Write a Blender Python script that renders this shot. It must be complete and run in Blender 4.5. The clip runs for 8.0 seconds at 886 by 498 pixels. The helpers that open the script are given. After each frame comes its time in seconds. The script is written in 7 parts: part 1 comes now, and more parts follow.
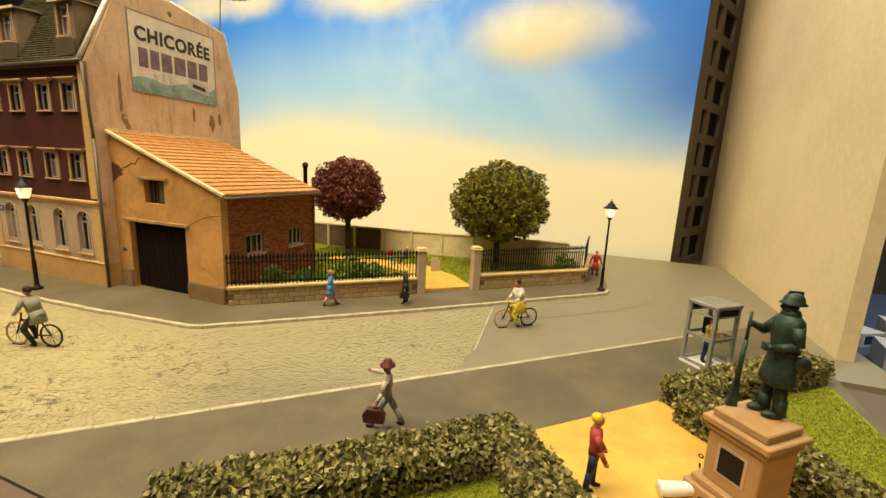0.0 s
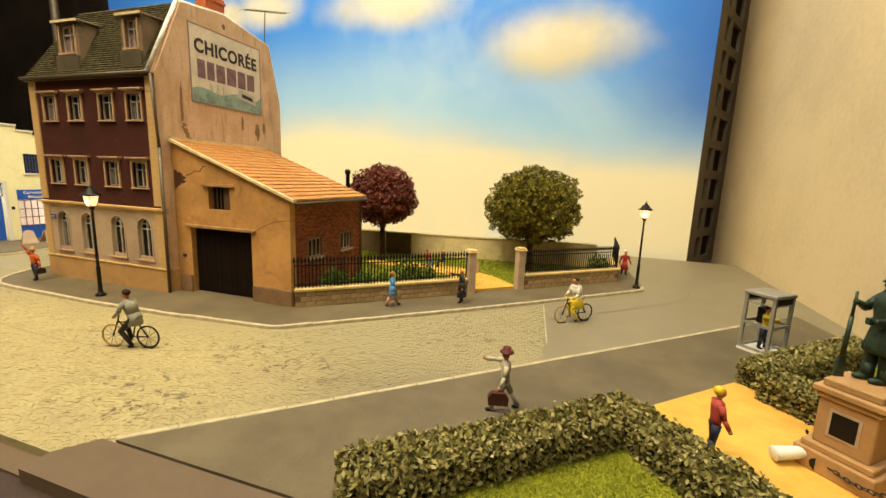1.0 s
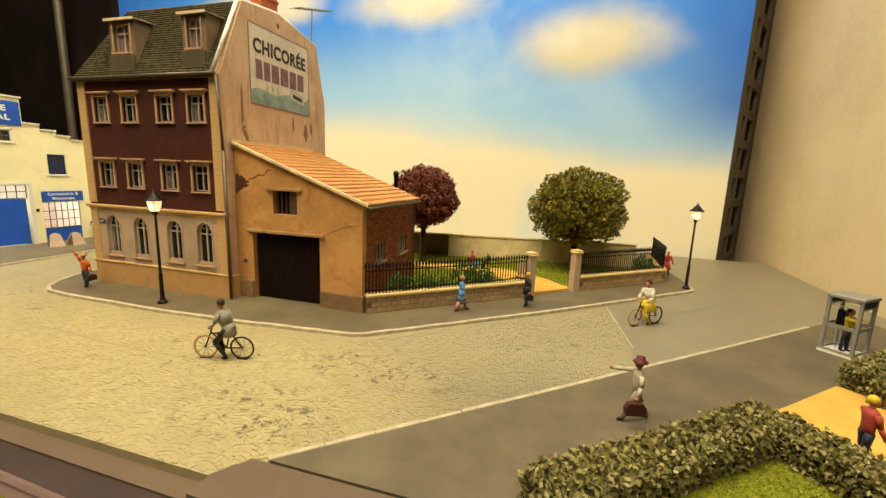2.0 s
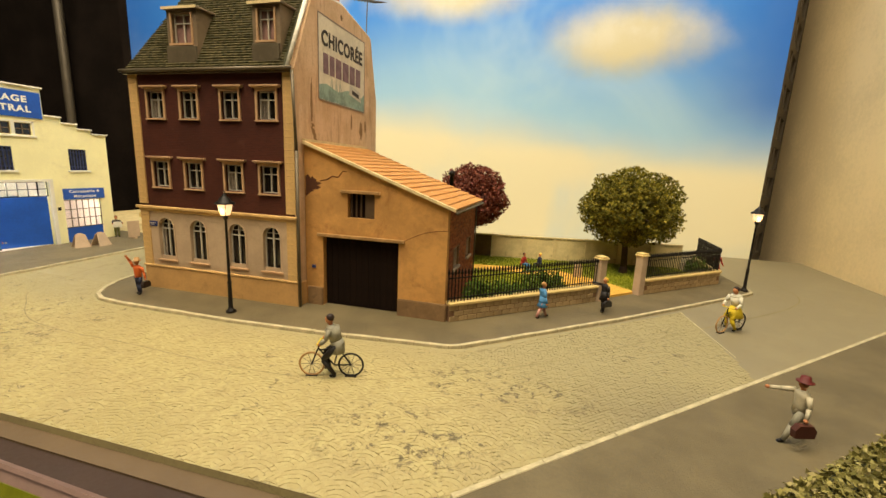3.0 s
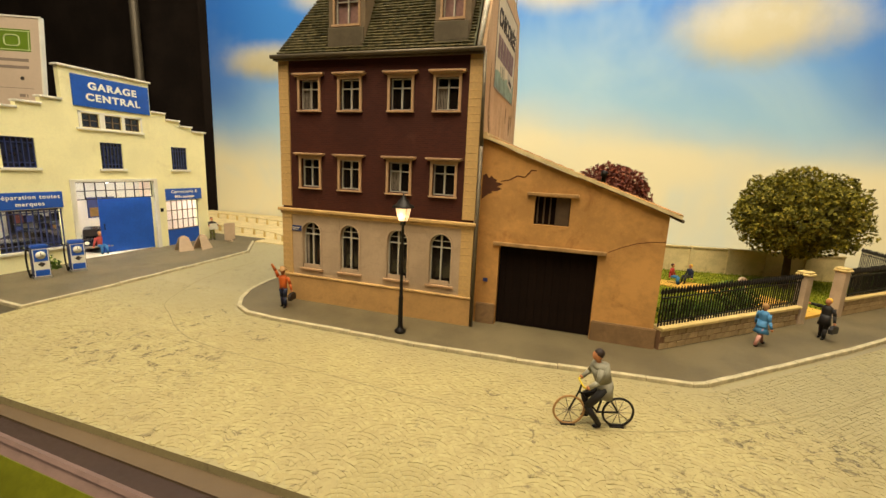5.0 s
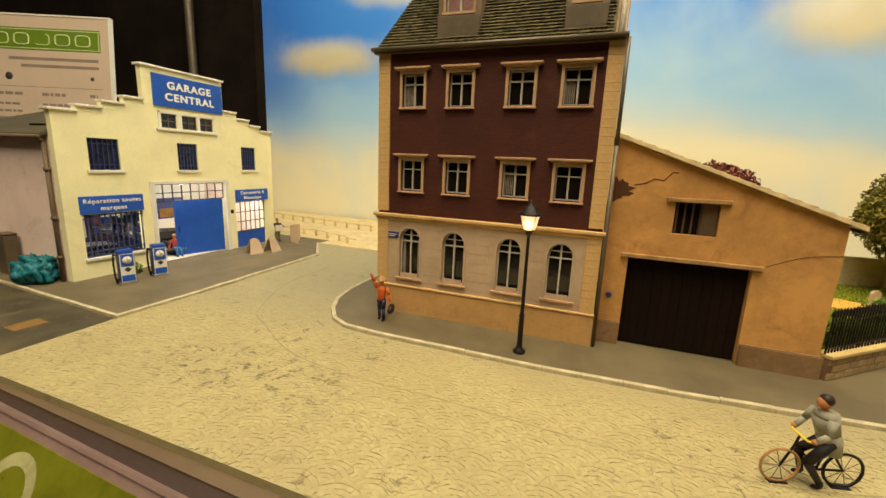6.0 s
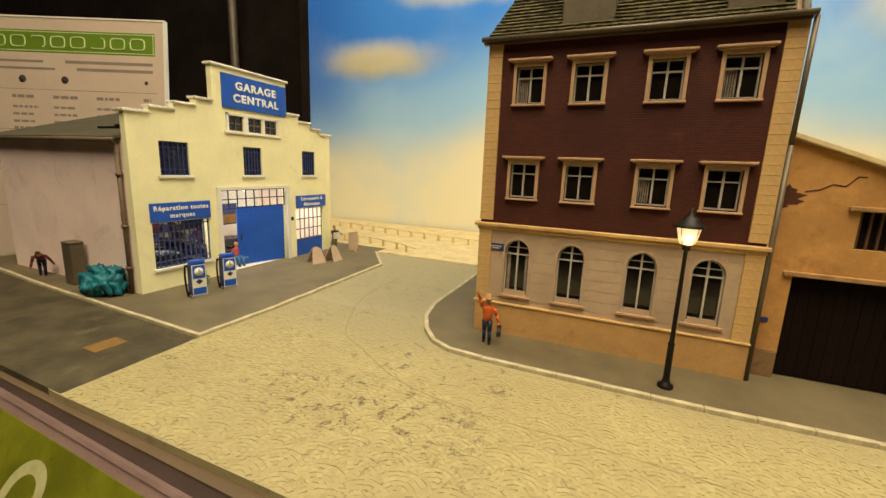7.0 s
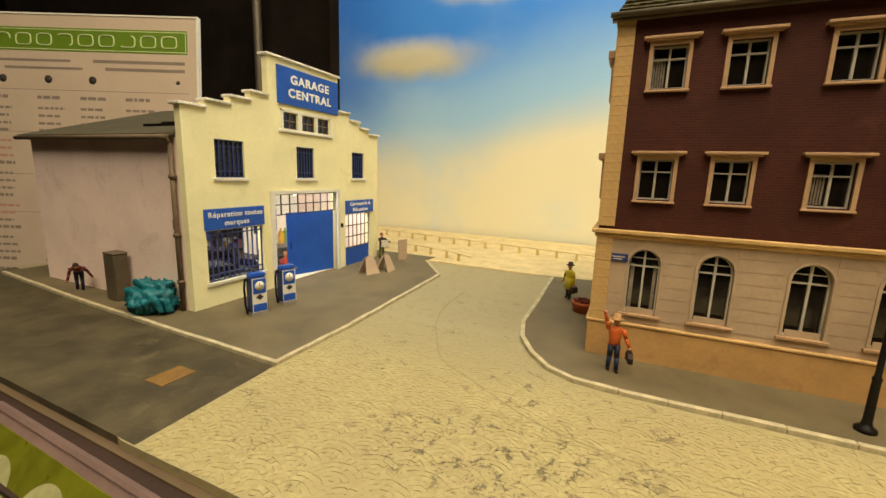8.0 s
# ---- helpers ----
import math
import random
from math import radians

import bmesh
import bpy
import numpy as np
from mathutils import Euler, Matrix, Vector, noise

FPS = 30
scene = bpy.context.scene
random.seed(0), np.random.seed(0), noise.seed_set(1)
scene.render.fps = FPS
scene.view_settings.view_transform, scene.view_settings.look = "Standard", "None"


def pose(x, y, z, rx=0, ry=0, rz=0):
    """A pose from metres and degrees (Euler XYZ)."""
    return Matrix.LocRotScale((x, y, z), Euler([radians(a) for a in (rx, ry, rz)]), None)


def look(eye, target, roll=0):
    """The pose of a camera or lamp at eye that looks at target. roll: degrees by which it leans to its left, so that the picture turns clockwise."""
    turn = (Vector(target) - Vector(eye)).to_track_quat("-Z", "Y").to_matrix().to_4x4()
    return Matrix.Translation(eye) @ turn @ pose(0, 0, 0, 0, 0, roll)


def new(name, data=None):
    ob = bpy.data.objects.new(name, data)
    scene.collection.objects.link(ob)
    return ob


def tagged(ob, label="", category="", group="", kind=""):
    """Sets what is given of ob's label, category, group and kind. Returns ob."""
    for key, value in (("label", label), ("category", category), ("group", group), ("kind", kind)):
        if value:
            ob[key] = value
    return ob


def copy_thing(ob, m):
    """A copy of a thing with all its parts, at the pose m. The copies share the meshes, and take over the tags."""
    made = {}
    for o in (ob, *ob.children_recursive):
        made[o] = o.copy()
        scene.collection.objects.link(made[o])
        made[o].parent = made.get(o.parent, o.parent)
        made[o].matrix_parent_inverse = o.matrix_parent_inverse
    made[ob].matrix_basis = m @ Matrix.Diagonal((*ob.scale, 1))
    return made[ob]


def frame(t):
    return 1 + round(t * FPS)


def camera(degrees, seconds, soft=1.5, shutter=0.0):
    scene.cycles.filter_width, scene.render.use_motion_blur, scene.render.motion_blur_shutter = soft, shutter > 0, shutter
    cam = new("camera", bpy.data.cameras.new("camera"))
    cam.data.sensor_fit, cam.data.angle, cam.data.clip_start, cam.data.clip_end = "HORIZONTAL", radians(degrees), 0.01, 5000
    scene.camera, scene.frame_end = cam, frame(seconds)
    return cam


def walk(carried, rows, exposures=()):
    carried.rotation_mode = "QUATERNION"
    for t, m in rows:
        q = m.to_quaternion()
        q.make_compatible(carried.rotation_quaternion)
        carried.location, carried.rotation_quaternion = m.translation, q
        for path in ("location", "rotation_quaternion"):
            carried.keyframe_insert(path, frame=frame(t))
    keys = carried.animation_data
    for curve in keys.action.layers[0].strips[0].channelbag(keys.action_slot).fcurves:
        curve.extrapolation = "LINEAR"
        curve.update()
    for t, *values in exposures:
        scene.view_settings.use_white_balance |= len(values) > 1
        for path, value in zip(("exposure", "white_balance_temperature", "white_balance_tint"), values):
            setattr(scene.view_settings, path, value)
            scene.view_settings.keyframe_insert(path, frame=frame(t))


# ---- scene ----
S = 1 / 87  # the model's scale: sizes below are those of the full-size original
cam = camera(94.0, 8.0)
PATH = [
    (0, (0.753, 0.841, 6.932), (0.09, 2.69, 6.555), 2.81),
    (0.5, (-0.723, -0.345, 6.814), (-1.355, 1.519, 6.455), 2.47),
    (1, (-2.32, -1.289, 6.628), (-2.926, 0.587, 6.289), 2.22),
    (1.5, (-4.052, -2.01, 6.682), (-4.642, -0.129, 6.341), 2.10),
    (3, (-11.09, -2.73, 7.122), (-11.575, -0.828, 6.736), 2.50),
    (3.5, (-12.875, -3.192, 6.998), (-13.36, -1.289, 6.62), 2.69),
    (4, (-14.733, -3.16, 7.063), (-15.245, -1.266, 6.671), 2.63),
    (4.5, (-16.863, -2.551, 6.643), (-17.403, -0.663, 6.265), 2.68),
    (6, (-22.972, -1.611, 6.735), (-23.666, 0.22, 6.33), 2.38),
    (6.5, (-24.976, -1.411, 6.724), (-25.715, 0.403, 6.321), 2.28),
    (7, (-27.124, -1.151, 6.548), (-27.896, 0.653, 6.162), 2.24),
    (7.5, (-29.396, -0.818, 6.258), (-30.182, 0.985, 5.895), 2.32),
    (8, (-31.432, -0.521, 6.157), (-32.224, 1.28, 5.798), 1.93),
]
walk(cam, [(t, look(Vector(e) * S, Vector(g) * S, r)) for t, e, g, r in PATH], [(0.0, 0.0), (1.5, -0.06), (3.0, -0.16), (4.5, -0.2), (6.5, -0.27), (8.0, -0.32)])

# ---- light: dim hall, a warm light bar over the layout ----
world = bpy.data.worlds.new("hall_air")
world.use_nodes = True
world.node_tree.nodes["Background"].inputs[0].default_value = (0.9, 0.75, 0.55, 1)
world.node_tree.nodes["Background"].inputs[1].default_value = 0.05
scene.world = world


def area_lamp(name, eye, target, sx, sy, watts, colour):
    d = bpy.data.lights.new(name, "AREA")
    d.shape, d.size, d.size_y, d.energy, d.color = "RECTANGLE", sx * S, sy * S, watts, colour
    ob = new(name, d)
    ob.matrix_world = look(Vector(eye) * S, Vector(target) * S)
    return ob


def point_lamp(name, at, radius, watts, colour):
    d = bpy.data.lights.new(name, "POINT")
    d.shadow_soft_size, d.energy, d.color = radius * S, watts, colour
    ob = new(name, d)
    ob.location = Vector(at) * S
    return ob


WARM = (1.0, 0.84, 0.58)
area_lamp("light_bar", (-20, 2.5, 50), (-25, 14, 0), 48, 16, 5.4, WARM)
area_lamp("backdrop_light", (-32, 23, 60), (-30, 41, 12), 54, 5, 2.3, (1.0, 0.9, 0.72))
area_lamp("hall_light", (-20, -90, 150), (-20, 10, 0), 120, 60, 24, (1.0, 0.85, 0.62))

area_lamp("stall_light", (55, 70, 90), (48, 78, -16), 40, 20, 9, (0.85, 0.92, 1.0))

# ---- materials ----


def hexc(h):
    c = [int(h[i : i + 2], 16) / 255 for i in (0, 2, 4)]
    return tuple(v / 12.92 if v <= 0.04045 else ((v + 0.055) / 1.055) ** 2.4 for v in c)


class Nodes:
    """A short way to write node materials, with coordinates in full-size metres."""

    def __init__(self, name):
        self.mat = bpy.data.materials.new(name)
        self.mat.use_nodes = True
        self.t = self.mat.node_tree
        self.bsdf = self.t.nodes["Principled BSDF"]
        self.coord = None

    def add(self, kind, **kw):
        n = self.t.nodes.new(kind)
        for k, v in kw.items():
            setattr(n, k, v)
        return n

    def link(self, a, b):
        self.t.links.new(a, b)

    def put(self, sock, v):
        if isinstance(v, bpy.types.NodeSocket):
            self.link(v, sock)
        else:
            sock.default_value = v

    def xyz(self):
        if self.coord is None:
            tc = self.add("ShaderNodeTexCoord")
            mp = self.add("ShaderNodeMapping")
            mp.inputs["Scale"].default_value = (1 / S, 1 / S, 1 / S)
            self.link(tc.outputs["Object"], mp.inputs["Vector"])
            self.coord = mp.outputs[0]
        return self.coord

    def noise(self, scale, detail=4, rough=0.6, vec=None, distort=0.0):
        n = self.add("ShaderNodeTexNoise")
        self.link(vec or self.xyz(), n.inputs["Vector"])
        n.inputs["Scale"].default_value, n.inputs["Detail"].default_value = scale, detail
        n.inputs["Roughness"].default_value, n.inputs["Distortion"].default_value = rough, distort
        return n.outputs["Fac"]

    def voronoi(self, scale, feature="F1"):
        n = self.add("ShaderNodeTexVoronoi", feature=feature)
        self.link(self.xyz(), n.inputs["Vector"])
        n.inputs["Scale"].default_value = scale
        return n

    def math(self, op, a, b=0.0, c=0.0, clamp=False):
        n = self.add("ShaderNodeMath", operation=op, use_clamp=clamp)
        for i, v in enumerate((a, b, c)):
            self.put(n.inputs[i], v)
        return n.outputs[0]

    def range(self, v, a, b, lo=0.0, hi=1.0):
        n = self.add("ShaderNodeMapRange", interpolation_type="SMOOTHSTEP")
        self.link(v, n.inputs[0])
        for i, x in enumerate((a, b, lo, hi)):
            n.inputs[i + 1].default_value = x
        return n.outputs[0]

    def mix(self, fac, a, b, kind="MIX"):
        n = self.add("ShaderNodeMix", data_type="RGBA", blend_type=kind)
        self.put(n.inputs[0], fac)
        for sock, v in ((n.inputs[6], a), (n.inputs[7], b)):
            self.put(sock, (*v, 1) if isinstance(v, tuple) and len(v) == 3 else v)
        return n.outputs[2]

    def split(self):
        n = self.add("ShaderNodeSeparateXYZ")
        self.link(self.xyz(), n.inputs[0])
        return n.outputs

    def done(self, colour, rough=0.7, metal=0.0, bump=None, depth=0.02, spec=0.4):
        self.put(self.bsdf.inputs["Base Color"], (*colour, 1) if isinstance(colour, tuple) and len(colour) == 3 else colour)
        self.put(self.bsdf.inputs["Roughness"], rough)
        self.bsdf.inputs["Metallic"].default_value = metal
        self.bsdf.inputs["Specular IOR Level"].default_value = spec
        if bump is not None:
            b = self.add("ShaderNodeBump")
            b.inputs["Strength"].default_value = 0.6
            b.inputs["Distance"].default_value = depth * S
            self.link(bump, b.inputs["Height"])
            self.link(b.outputs[0], self.bsdf.inputs["Normal"])
        return self.mat


def plain(name, colour, rough=0.7, metal=0.0, vary=0.22, big=0.7, fine=9.0, bump=0.01, dirt=None, dirt_amount=0.3, random_amount=0.0, spec=0.4):
    """A painted or cast surface: broad patches, fine grain, some dirt."""
    n = Nodes(name)
    c = hexc(colour)
    dark = tuple(v * (1 - vary) for v in c)
    light = tuple(min(1, v * (1 + vary * 0.6)) for v in c)
    a, b = n.noise(big, 3), n.noise(fine, 5, 0.7)
    f = n.math("ADD", n.math("MULTIPLY", a, 0.6), n.math("MULTIPLY", b, 0.4))
    col = n.mix(n.range(f, 0.38, 0.62), dark, light)
    if dirt:
        col = n.mix(n.range(n.noise(big * 1.7, 6, 0.7, distort=0.6), 0.52, 0.75, 0, dirt_amount), col, hexc(dirt))
    if random_amount:
        r = n.add("ShaderNodeObjectInfo").outputs["Random"]
        col = n.mix(n.math("MULTIPLY", r, random_amount), col, tuple(v * 0.35 for v in c))
    return n.done(col, n.range(b, 0.2, 0.8, max(0.05, rough - 0.1), min(1, rough + 0.1)), metal, b, bump, spec)


def island(name, colours, rough=0.8, spread=0.25, fine=14.0, bump=0.01, spec=0.3):
    """Many joined small pieces, each of its own shade."""
    n = Nodes(name)
    r = n.add("ShaderNodeNewGeometry").outputs["Random Per Island"]
    ramp = n.add("ShaderNodeValToRGB")
    n.link(r, ramp.inputs[0])
    e = ramp.color_ramp.elements
    while len(e) < len(colours):
        e.new(0.5)
    for i, c in enumerate(colours):
        e[i].position, e[i].color = i / max(1, len(colours) - 1), (*hexc(c), 1)
    g = n.noise(fine, 4)
    col = n.mix(n.range(g, 0.3, 0.7, 0, spread), ramp.outputs[0], (0.02, 0.02, 0.015))
    return n.done(col, rough, 0, g, bump, spec)


def glow(name, colour, strength):
    n = Nodes(name)
    n.bsdf.inputs["Emission Color"].default_value = (*colour, 1)
    n.bsdf.inputs["Emission Strength"].default_value = strength
    return n.done(colour, 0.4)


def glass(name, tint=(0.9, 0.95, 0.95), rough=0.05):
    n = Nodes(name)
    n.bsdf.inputs["Transmission Weight"].default_value = 1.0
    n.bsdf.inputs["IOR"].default_value = 1.1
    return n.done(tint, rough)


def stone_road_material():
    n = Nodes("cobble_stone")
    r = n.add("ShaderNodeNewGeometry").outputs["Random Per Island"]
    col = n.mix(r, hexc("A69969"), hexc("B3A776"))
    patch = n.noise(0.35, 4, 0.6)
    col = n.mix(n.range(patch, 0.4, 0.65, 0, 0.55), col, hexc("A3956A"))
    x, y, _ = n.split()
    grey = n.range(n.math("ADD", x, n.math("MULTIPLY", n.noise(0.5, 4), 4.0)), -12.0, -3.0, 0, 0.95)
    col = n.mix(grey, col, hexc("736B56"))
    col = n.mix(n.range(y, 9.5, 13.5), col, hexc("9C926C"))
    soot = n.math("MULTIPLY", n.range(n.noise(1.9, 6, 0.8, distort=0.8), 0.56, 0.64), n.range(n.noise(0.16, 2), 0.44, 0.58))
    grime = None
    for cx, cy, a, b in ((-33.3, 7.6, 4.2, 1.7), (-14.5, 6.8, 3.0, 1.6), (-12.2, 10.3, 3.2, 1.3)):
        dx = n.math("DIVIDE", n.math("SUBTRACT", x, cx), a)
        dy = n.math("DIVIDE", n.math("SUBTRACT", y, cy), b)
        d = n.math("ADD", n.math("MULTIPLY", dx, dx), n.math("MULTIPLY", dy, dy))
        spot = n.range(d, 1.5, 0.2)
        grime = spot if grime is None else n.math("MAXIMUM", grime, spot)
    flecks = n.range(n.noise(2.6, 6, 0.8, distort=0.5), 0.53, 0.6)
    soot = n.math("MAXIMUM", n.math("MULTIPLY", soot, 0.7), n.math("MULTIPLY", n.math("MULTIPLY", grime, flecks), 0.82))
    col = n.mix(soot, col, hexc("453D30"))
    g = n.noise(22, 4, 0.7)
    col = n.mix(n.range(g, 0.35, 0.7, 0, 0.2), col, hexc("958A64"))
    return n.done(col, 0.66, 0, g, 0.012, 0.35)


def road_bed_material():
    n = Nodes("road_bed")
    x, y, _ = n.split()
    far = n.range(n.math("ADD", x, n.math("MULTIPLY", n.noise(0.5, 4), 4.0)), -12.0, -3.0)
    col = n.mix(n.range(y, 9.5, 13.5), hexc("A99E71"), hexc("9C926C"))
    col = n.mix(far, col, hexc("847B62"))
    g = n.noise(9, 6, 0.7)
    col = n.mix(n.range(g, 0.35, 0.7, 0, 0.3), col, hexc("8E8160"))
    col = n.mix(n.range(n.noise(0.4, 4), 0.45, 0.7, 0, 0.35), col, hexc("948A6A"))
    soot = n.math("MULTIPLY", n.range(n.noise(2.4, 5, 0.75, distort=0.6), 0.54, 0.66, 0, 0.4), n.range(far, 1.0, 0.0, 0.35, 1.0))
    col = n.mix(soot, col, hexc("5E543C"))
    return n.done(col, 0.5, 0, g, 0.02)


def sky_material():
    """A printed sky: cream haze low down with a billowy edge, blue above, soft cream clouds."""
    n = Nodes("printed_sky")
    x, _, z = n.split()
    wob = n.math("MULTIPLY", n.math("SUBTRACT", n.noise(0.09, 3), 0.5), 2.6)
    zz = n.math("ADD", z, wob)
    zz = n.math("ADD", zz, n.range(x, -28.0, 4.0, -1.2, 2.2))
    zz = n.math("ADD", zz, n.range(x, -34.0, -50.0, 0.0, 3.2))
    base = n.mix(n.range(zz, 8.0, 14.0), hexc("E8E1BF"), hexc("9CC6E6"))
    base = n.mix(n.range(zz, 12.5, 23.0), base, hexc("3F88E2"))
    streak = n.noise(0.05, 4, 0.55, distort=0.8)
    base = n.mix(n.range(streak, 0.45, 0.7, 0, 0.5), base, hexc("B9D6E6"))
    # deeper blue at both ends; on the right it paints in the light's fall-off
    deep = n.math("MAXIMUM", n.range(x, -2.0, 9.0), n.range(x, -52.0, -64.0, 0, 0.8))
    deep = n.math("MULTIPLY", deep, n.range(zz, 9.0, 17.0, 0, 0.85))
    base = n.mix(deep, base, hexc("2A66C8"))
    fray = n.math("MULTIPLY", n.math("SUBTRACT", n.noise(0.3, 5, 0.6), 0.5), 0.6)
    swell = n.math("MULTIPLY", n.math("SUBTRACT", n.noise(0.13, 2), 0.5), 3.2)

    def puffs(rows, soft):
        total = None
        for cx, cz, a, b in rows:
            dx = n.math("DIVIDE", n.math("SUBTRACT", n.math("ADD", x, swell), cx), a)
            dz = n.math("DIVIDE", n.math("SUBTRACT", n.math("ADD", z, n.math("MULTIPLY", swell, 0.3)), cz), b)
            d = n.math("SQRT", n.math("ADD", n.math("MULTIPLY", dx, dx), n.math("MULTIPLY", dz, dz)))
            blob = n.range(n.math("ADD", d, fray), 1.5, 0.35, 0, soft)
            total = blob if total is None else n.math("MAXIMUM", total, blob)
        return total

    haze = puffs([(-30, 8.4, 12.0, 2.3), (-14, 7.8, 9.0, 2.0), (1, 6.0, 7.0, 2.2)], 0.9)
    base = n.mix(haze, base, hexc("E8E1BF"))
    high = puffs([(-5.6, 19.7, 6.4, 2.9), (-22.8, 24.4, 7.0, 2.3), (-38.5, 25.0, 4.5, 2.0), (-53.8, 18.0, 7.0, 1.9), (-45, 24.6, 5.5, 1.6)], 0.93)
    tone = n.mix(n.range(n.math("ADD", z, n.math("MULTIPLY", wob, 0.6)), 16.0, 20.5), hexc("C4B67C"), hexc("D8D3BC"))
    col = n.mix(high, base, n.mix(n.range(n.noise(0.35, 4), 0.42, 0.66, 0, 0.6), tone, hexc("CFC69C")))
    return n.done(col, 0.55, 0, None, 0.01, 0.25)


M = {}
M["cobble"] = stone_road_material()
M["road"] = road_bed_material()
M["sky"] = sky_material()
M["asphalt"] = plain("grey_pavement", "6B6046", 0.65, vary=0.24, big=0.4, fine=11, bump=0.05, dirt="574D36", dirt_amount=0.45)
M["dark_asphalt"] = plain("dark_asphalt", "4C442F", 0.65, vary=0.42, big=0.7, fine=9, bump=0.04, dirt="6B5F42", dirt_amount=0.6)
M["kerb"] = plain("worn_white_kerb", "BDB18E", 0.7, vary=0.2, big=2.0, fine=12, bump=0.02, dirt="8E8670", dirt_amount=0.4)
M["sand"] = plain("yellow_sand", "D8AA4E", 0.95, vary=0.12, big=0.8, fine=40, bump=0.012, dirt="B98530", dirt_amount=0.4, spec=0.1)
M["lawn_base"] = plain("lawn_soil", "8A8F22", 0.95, vary=0.3, big=1.0, fine=30, bump=0.03, spec=0.1)
M["lawn"] = island("flock_grass", ["79801C", "969A28", "A8A834", "86901F"], 0.9, 0.1)


def brick_wall_material():
    """Dark oxblood paint over brick courses that just show."""
    n = Nodes("oxblood_brick")
    x, y, z = n.split()
    v = n.add("ShaderNodeCombineXYZ")
    n.link(x, v.inputs[0])
    n.link(z, v.inputs[1])
    br = n.add("ShaderNodeTexBrick")
    n.link(v.outputs[0], br.inputs["Vector"])
    br.inputs["Color1"].default_value, br.inputs["Color2"].default_value = (*hexc("3F1A11"), 1), (*hexc("492013"), 1)
    br.inputs["Mortar"].default_value = (*hexc("4E2717"), 1)
    br.inputs["Scale"].default_value, br.inputs["Mortar Size"].default_value = 1.0, 0.008
    br.inputs["Brick Width"].default_value, br.inputs["Row Height"].default_value = 0.24, 0.08
    col = n.mix(n.range(n.noise(0.5, 4, 0.6), 0.4, 0.7, 0, 0.5), br.outputs[0], hexc("36160D"))
    col = n.mix(n.range(n.noise(0.9, 5, 0.7, distort=0.8), 0.55, 0.75, 0, 0.35), col, hexc("5F3A28"))
    return n.done(col, 0.75, 0, br.outputs[1], 0.006, 0.3)


# the precast concrete with shade put into a darker brown base
M["shaded_panel"] = plain("brown_shaded_concrete", "6E5A3E", 0.85, vary=0.2, big=0.8, fine=8, dirt="4A3A26", dirt_amount=0.6)
M["lawn_green"] = island("garden_flock_grass", ["6C7A1A", "88902A", "5E701A", "9C9C30"], 0.9, 0.1)
M["garden_soil"] = plain("garden_turf", "84861E", 0.95, vary=0.3, big=0.8, fine=20, bump=0.03, spec=0.1, dirt="8E8A2A", dirt_amount=0.4)
M["brick_paint"] = brick_wall_material()
M["cream_stone"] = plain("cream_dressed_stone", "C9A469", 0.7, vary=0.12, big=1.2, fine=10, bump=0.01, dirt="96774A", dirt_amount=0.4)
M["grey_stone"] = plain("grey_beige_stone", "B8A084", 0.75, vary=0.1, big=0.9, fine=10, bump=0.01, dirt="8E7C62", dirt_amount=0.4)
M["plinth"] = plain("ochre_plinth", "BF955C", 0.75, vary=0.12, big=0.8, fine=9, bump=0.01, dirt="8D6A3D", dirt_amount=0.5)


def gable_material():
    """Pinkish-tan render with long rain streaks and grey weathering."""
    n = Nodes("weathered_render")
    x, y, z = n.split()
    v = n.add("ShaderNodeCombineXYZ")
    n.link(n.math("MULTIPLY", y, 2.6), v.inputs[1])
    n.link(n.math("MULTIPLY", z, 0.4), v.inputs[2])
    col = n.mix(n.range(n.noise(0.45, 4), 0.35, 0.65), hexc("C6A47E"), hexc("D8B894"))
    streak = n.noise(1.0, 5, 0.7, v.outputs[0], 0.4)
    col = n.mix(n.range(streak, 0.5, 0.72, 0, 0.5), col, hexc("8A6A4C"))
    col = n.mix(n.math("MULTIPLY", n.range(streak, 0.5, 0.38), n.range(n.noise(0.7, 4), 0.5, 0.65, 0, 0.5)), col, hexc("DCC4A4"))
    g = n.noise(7, 5, 0.7)
    col = n.mix(n.range(g, 0.45, 0.7, 0, 0.18), col, hexc("7C6048"))
    return n.done(col, 0.85, 0, g, 0.025, 0.3)


M["gable"] = gable_material()
M["shed"] = plain("ochre_render", "C29050", 0.85, vary=0.2, big=0.5, fine=3.5, bump=0.02, dirt="8E5E34", dirt_amount=0.6)
M["shed_plinth"] = plain("grimy_render", "8A6C48", 0.85, vary=0.2, big=0.7, fine=8, bump=0.02, dirt="5C452E", dirt_amount=0.6)
M["crack"] = plain("dark_crack", "5A3520", 0.95, bump=0.01)
M["window_trim"] = plain("pale_window_trim", "B8946E", 0.65, vary=0.12, big=3, fine=14, bump=0.008, dirt="8F7450", dirt_amount=0.4)
M["window_bar"] = plain("grey_white_bars", "BDB6A6", 0.6, vary=0.1, big=3, fine=14)
M["window_glass"] = plain("dark_window_glass", "211B16", 0.12, vary=0.3, big=0.8, fine=2, bump=0.002, spec=0.6)
M["curtain"] = plain("dusty_curtain", "8F8272", 0.9, vary=0.25, big=2, fine=8)
M["slate"] = plain("mossy_slate", "5B5A3C", 0.75, vary=0.25, big=0.8, fine=9, bump=0.01, dirt="3C3C2A", dirt_amount=0.4, random_amount=0.5)
M["zinc"] = plain("zinc_sheet", "665B48", 0.5, 0.3, vary=0.15, big=1, fine=8)
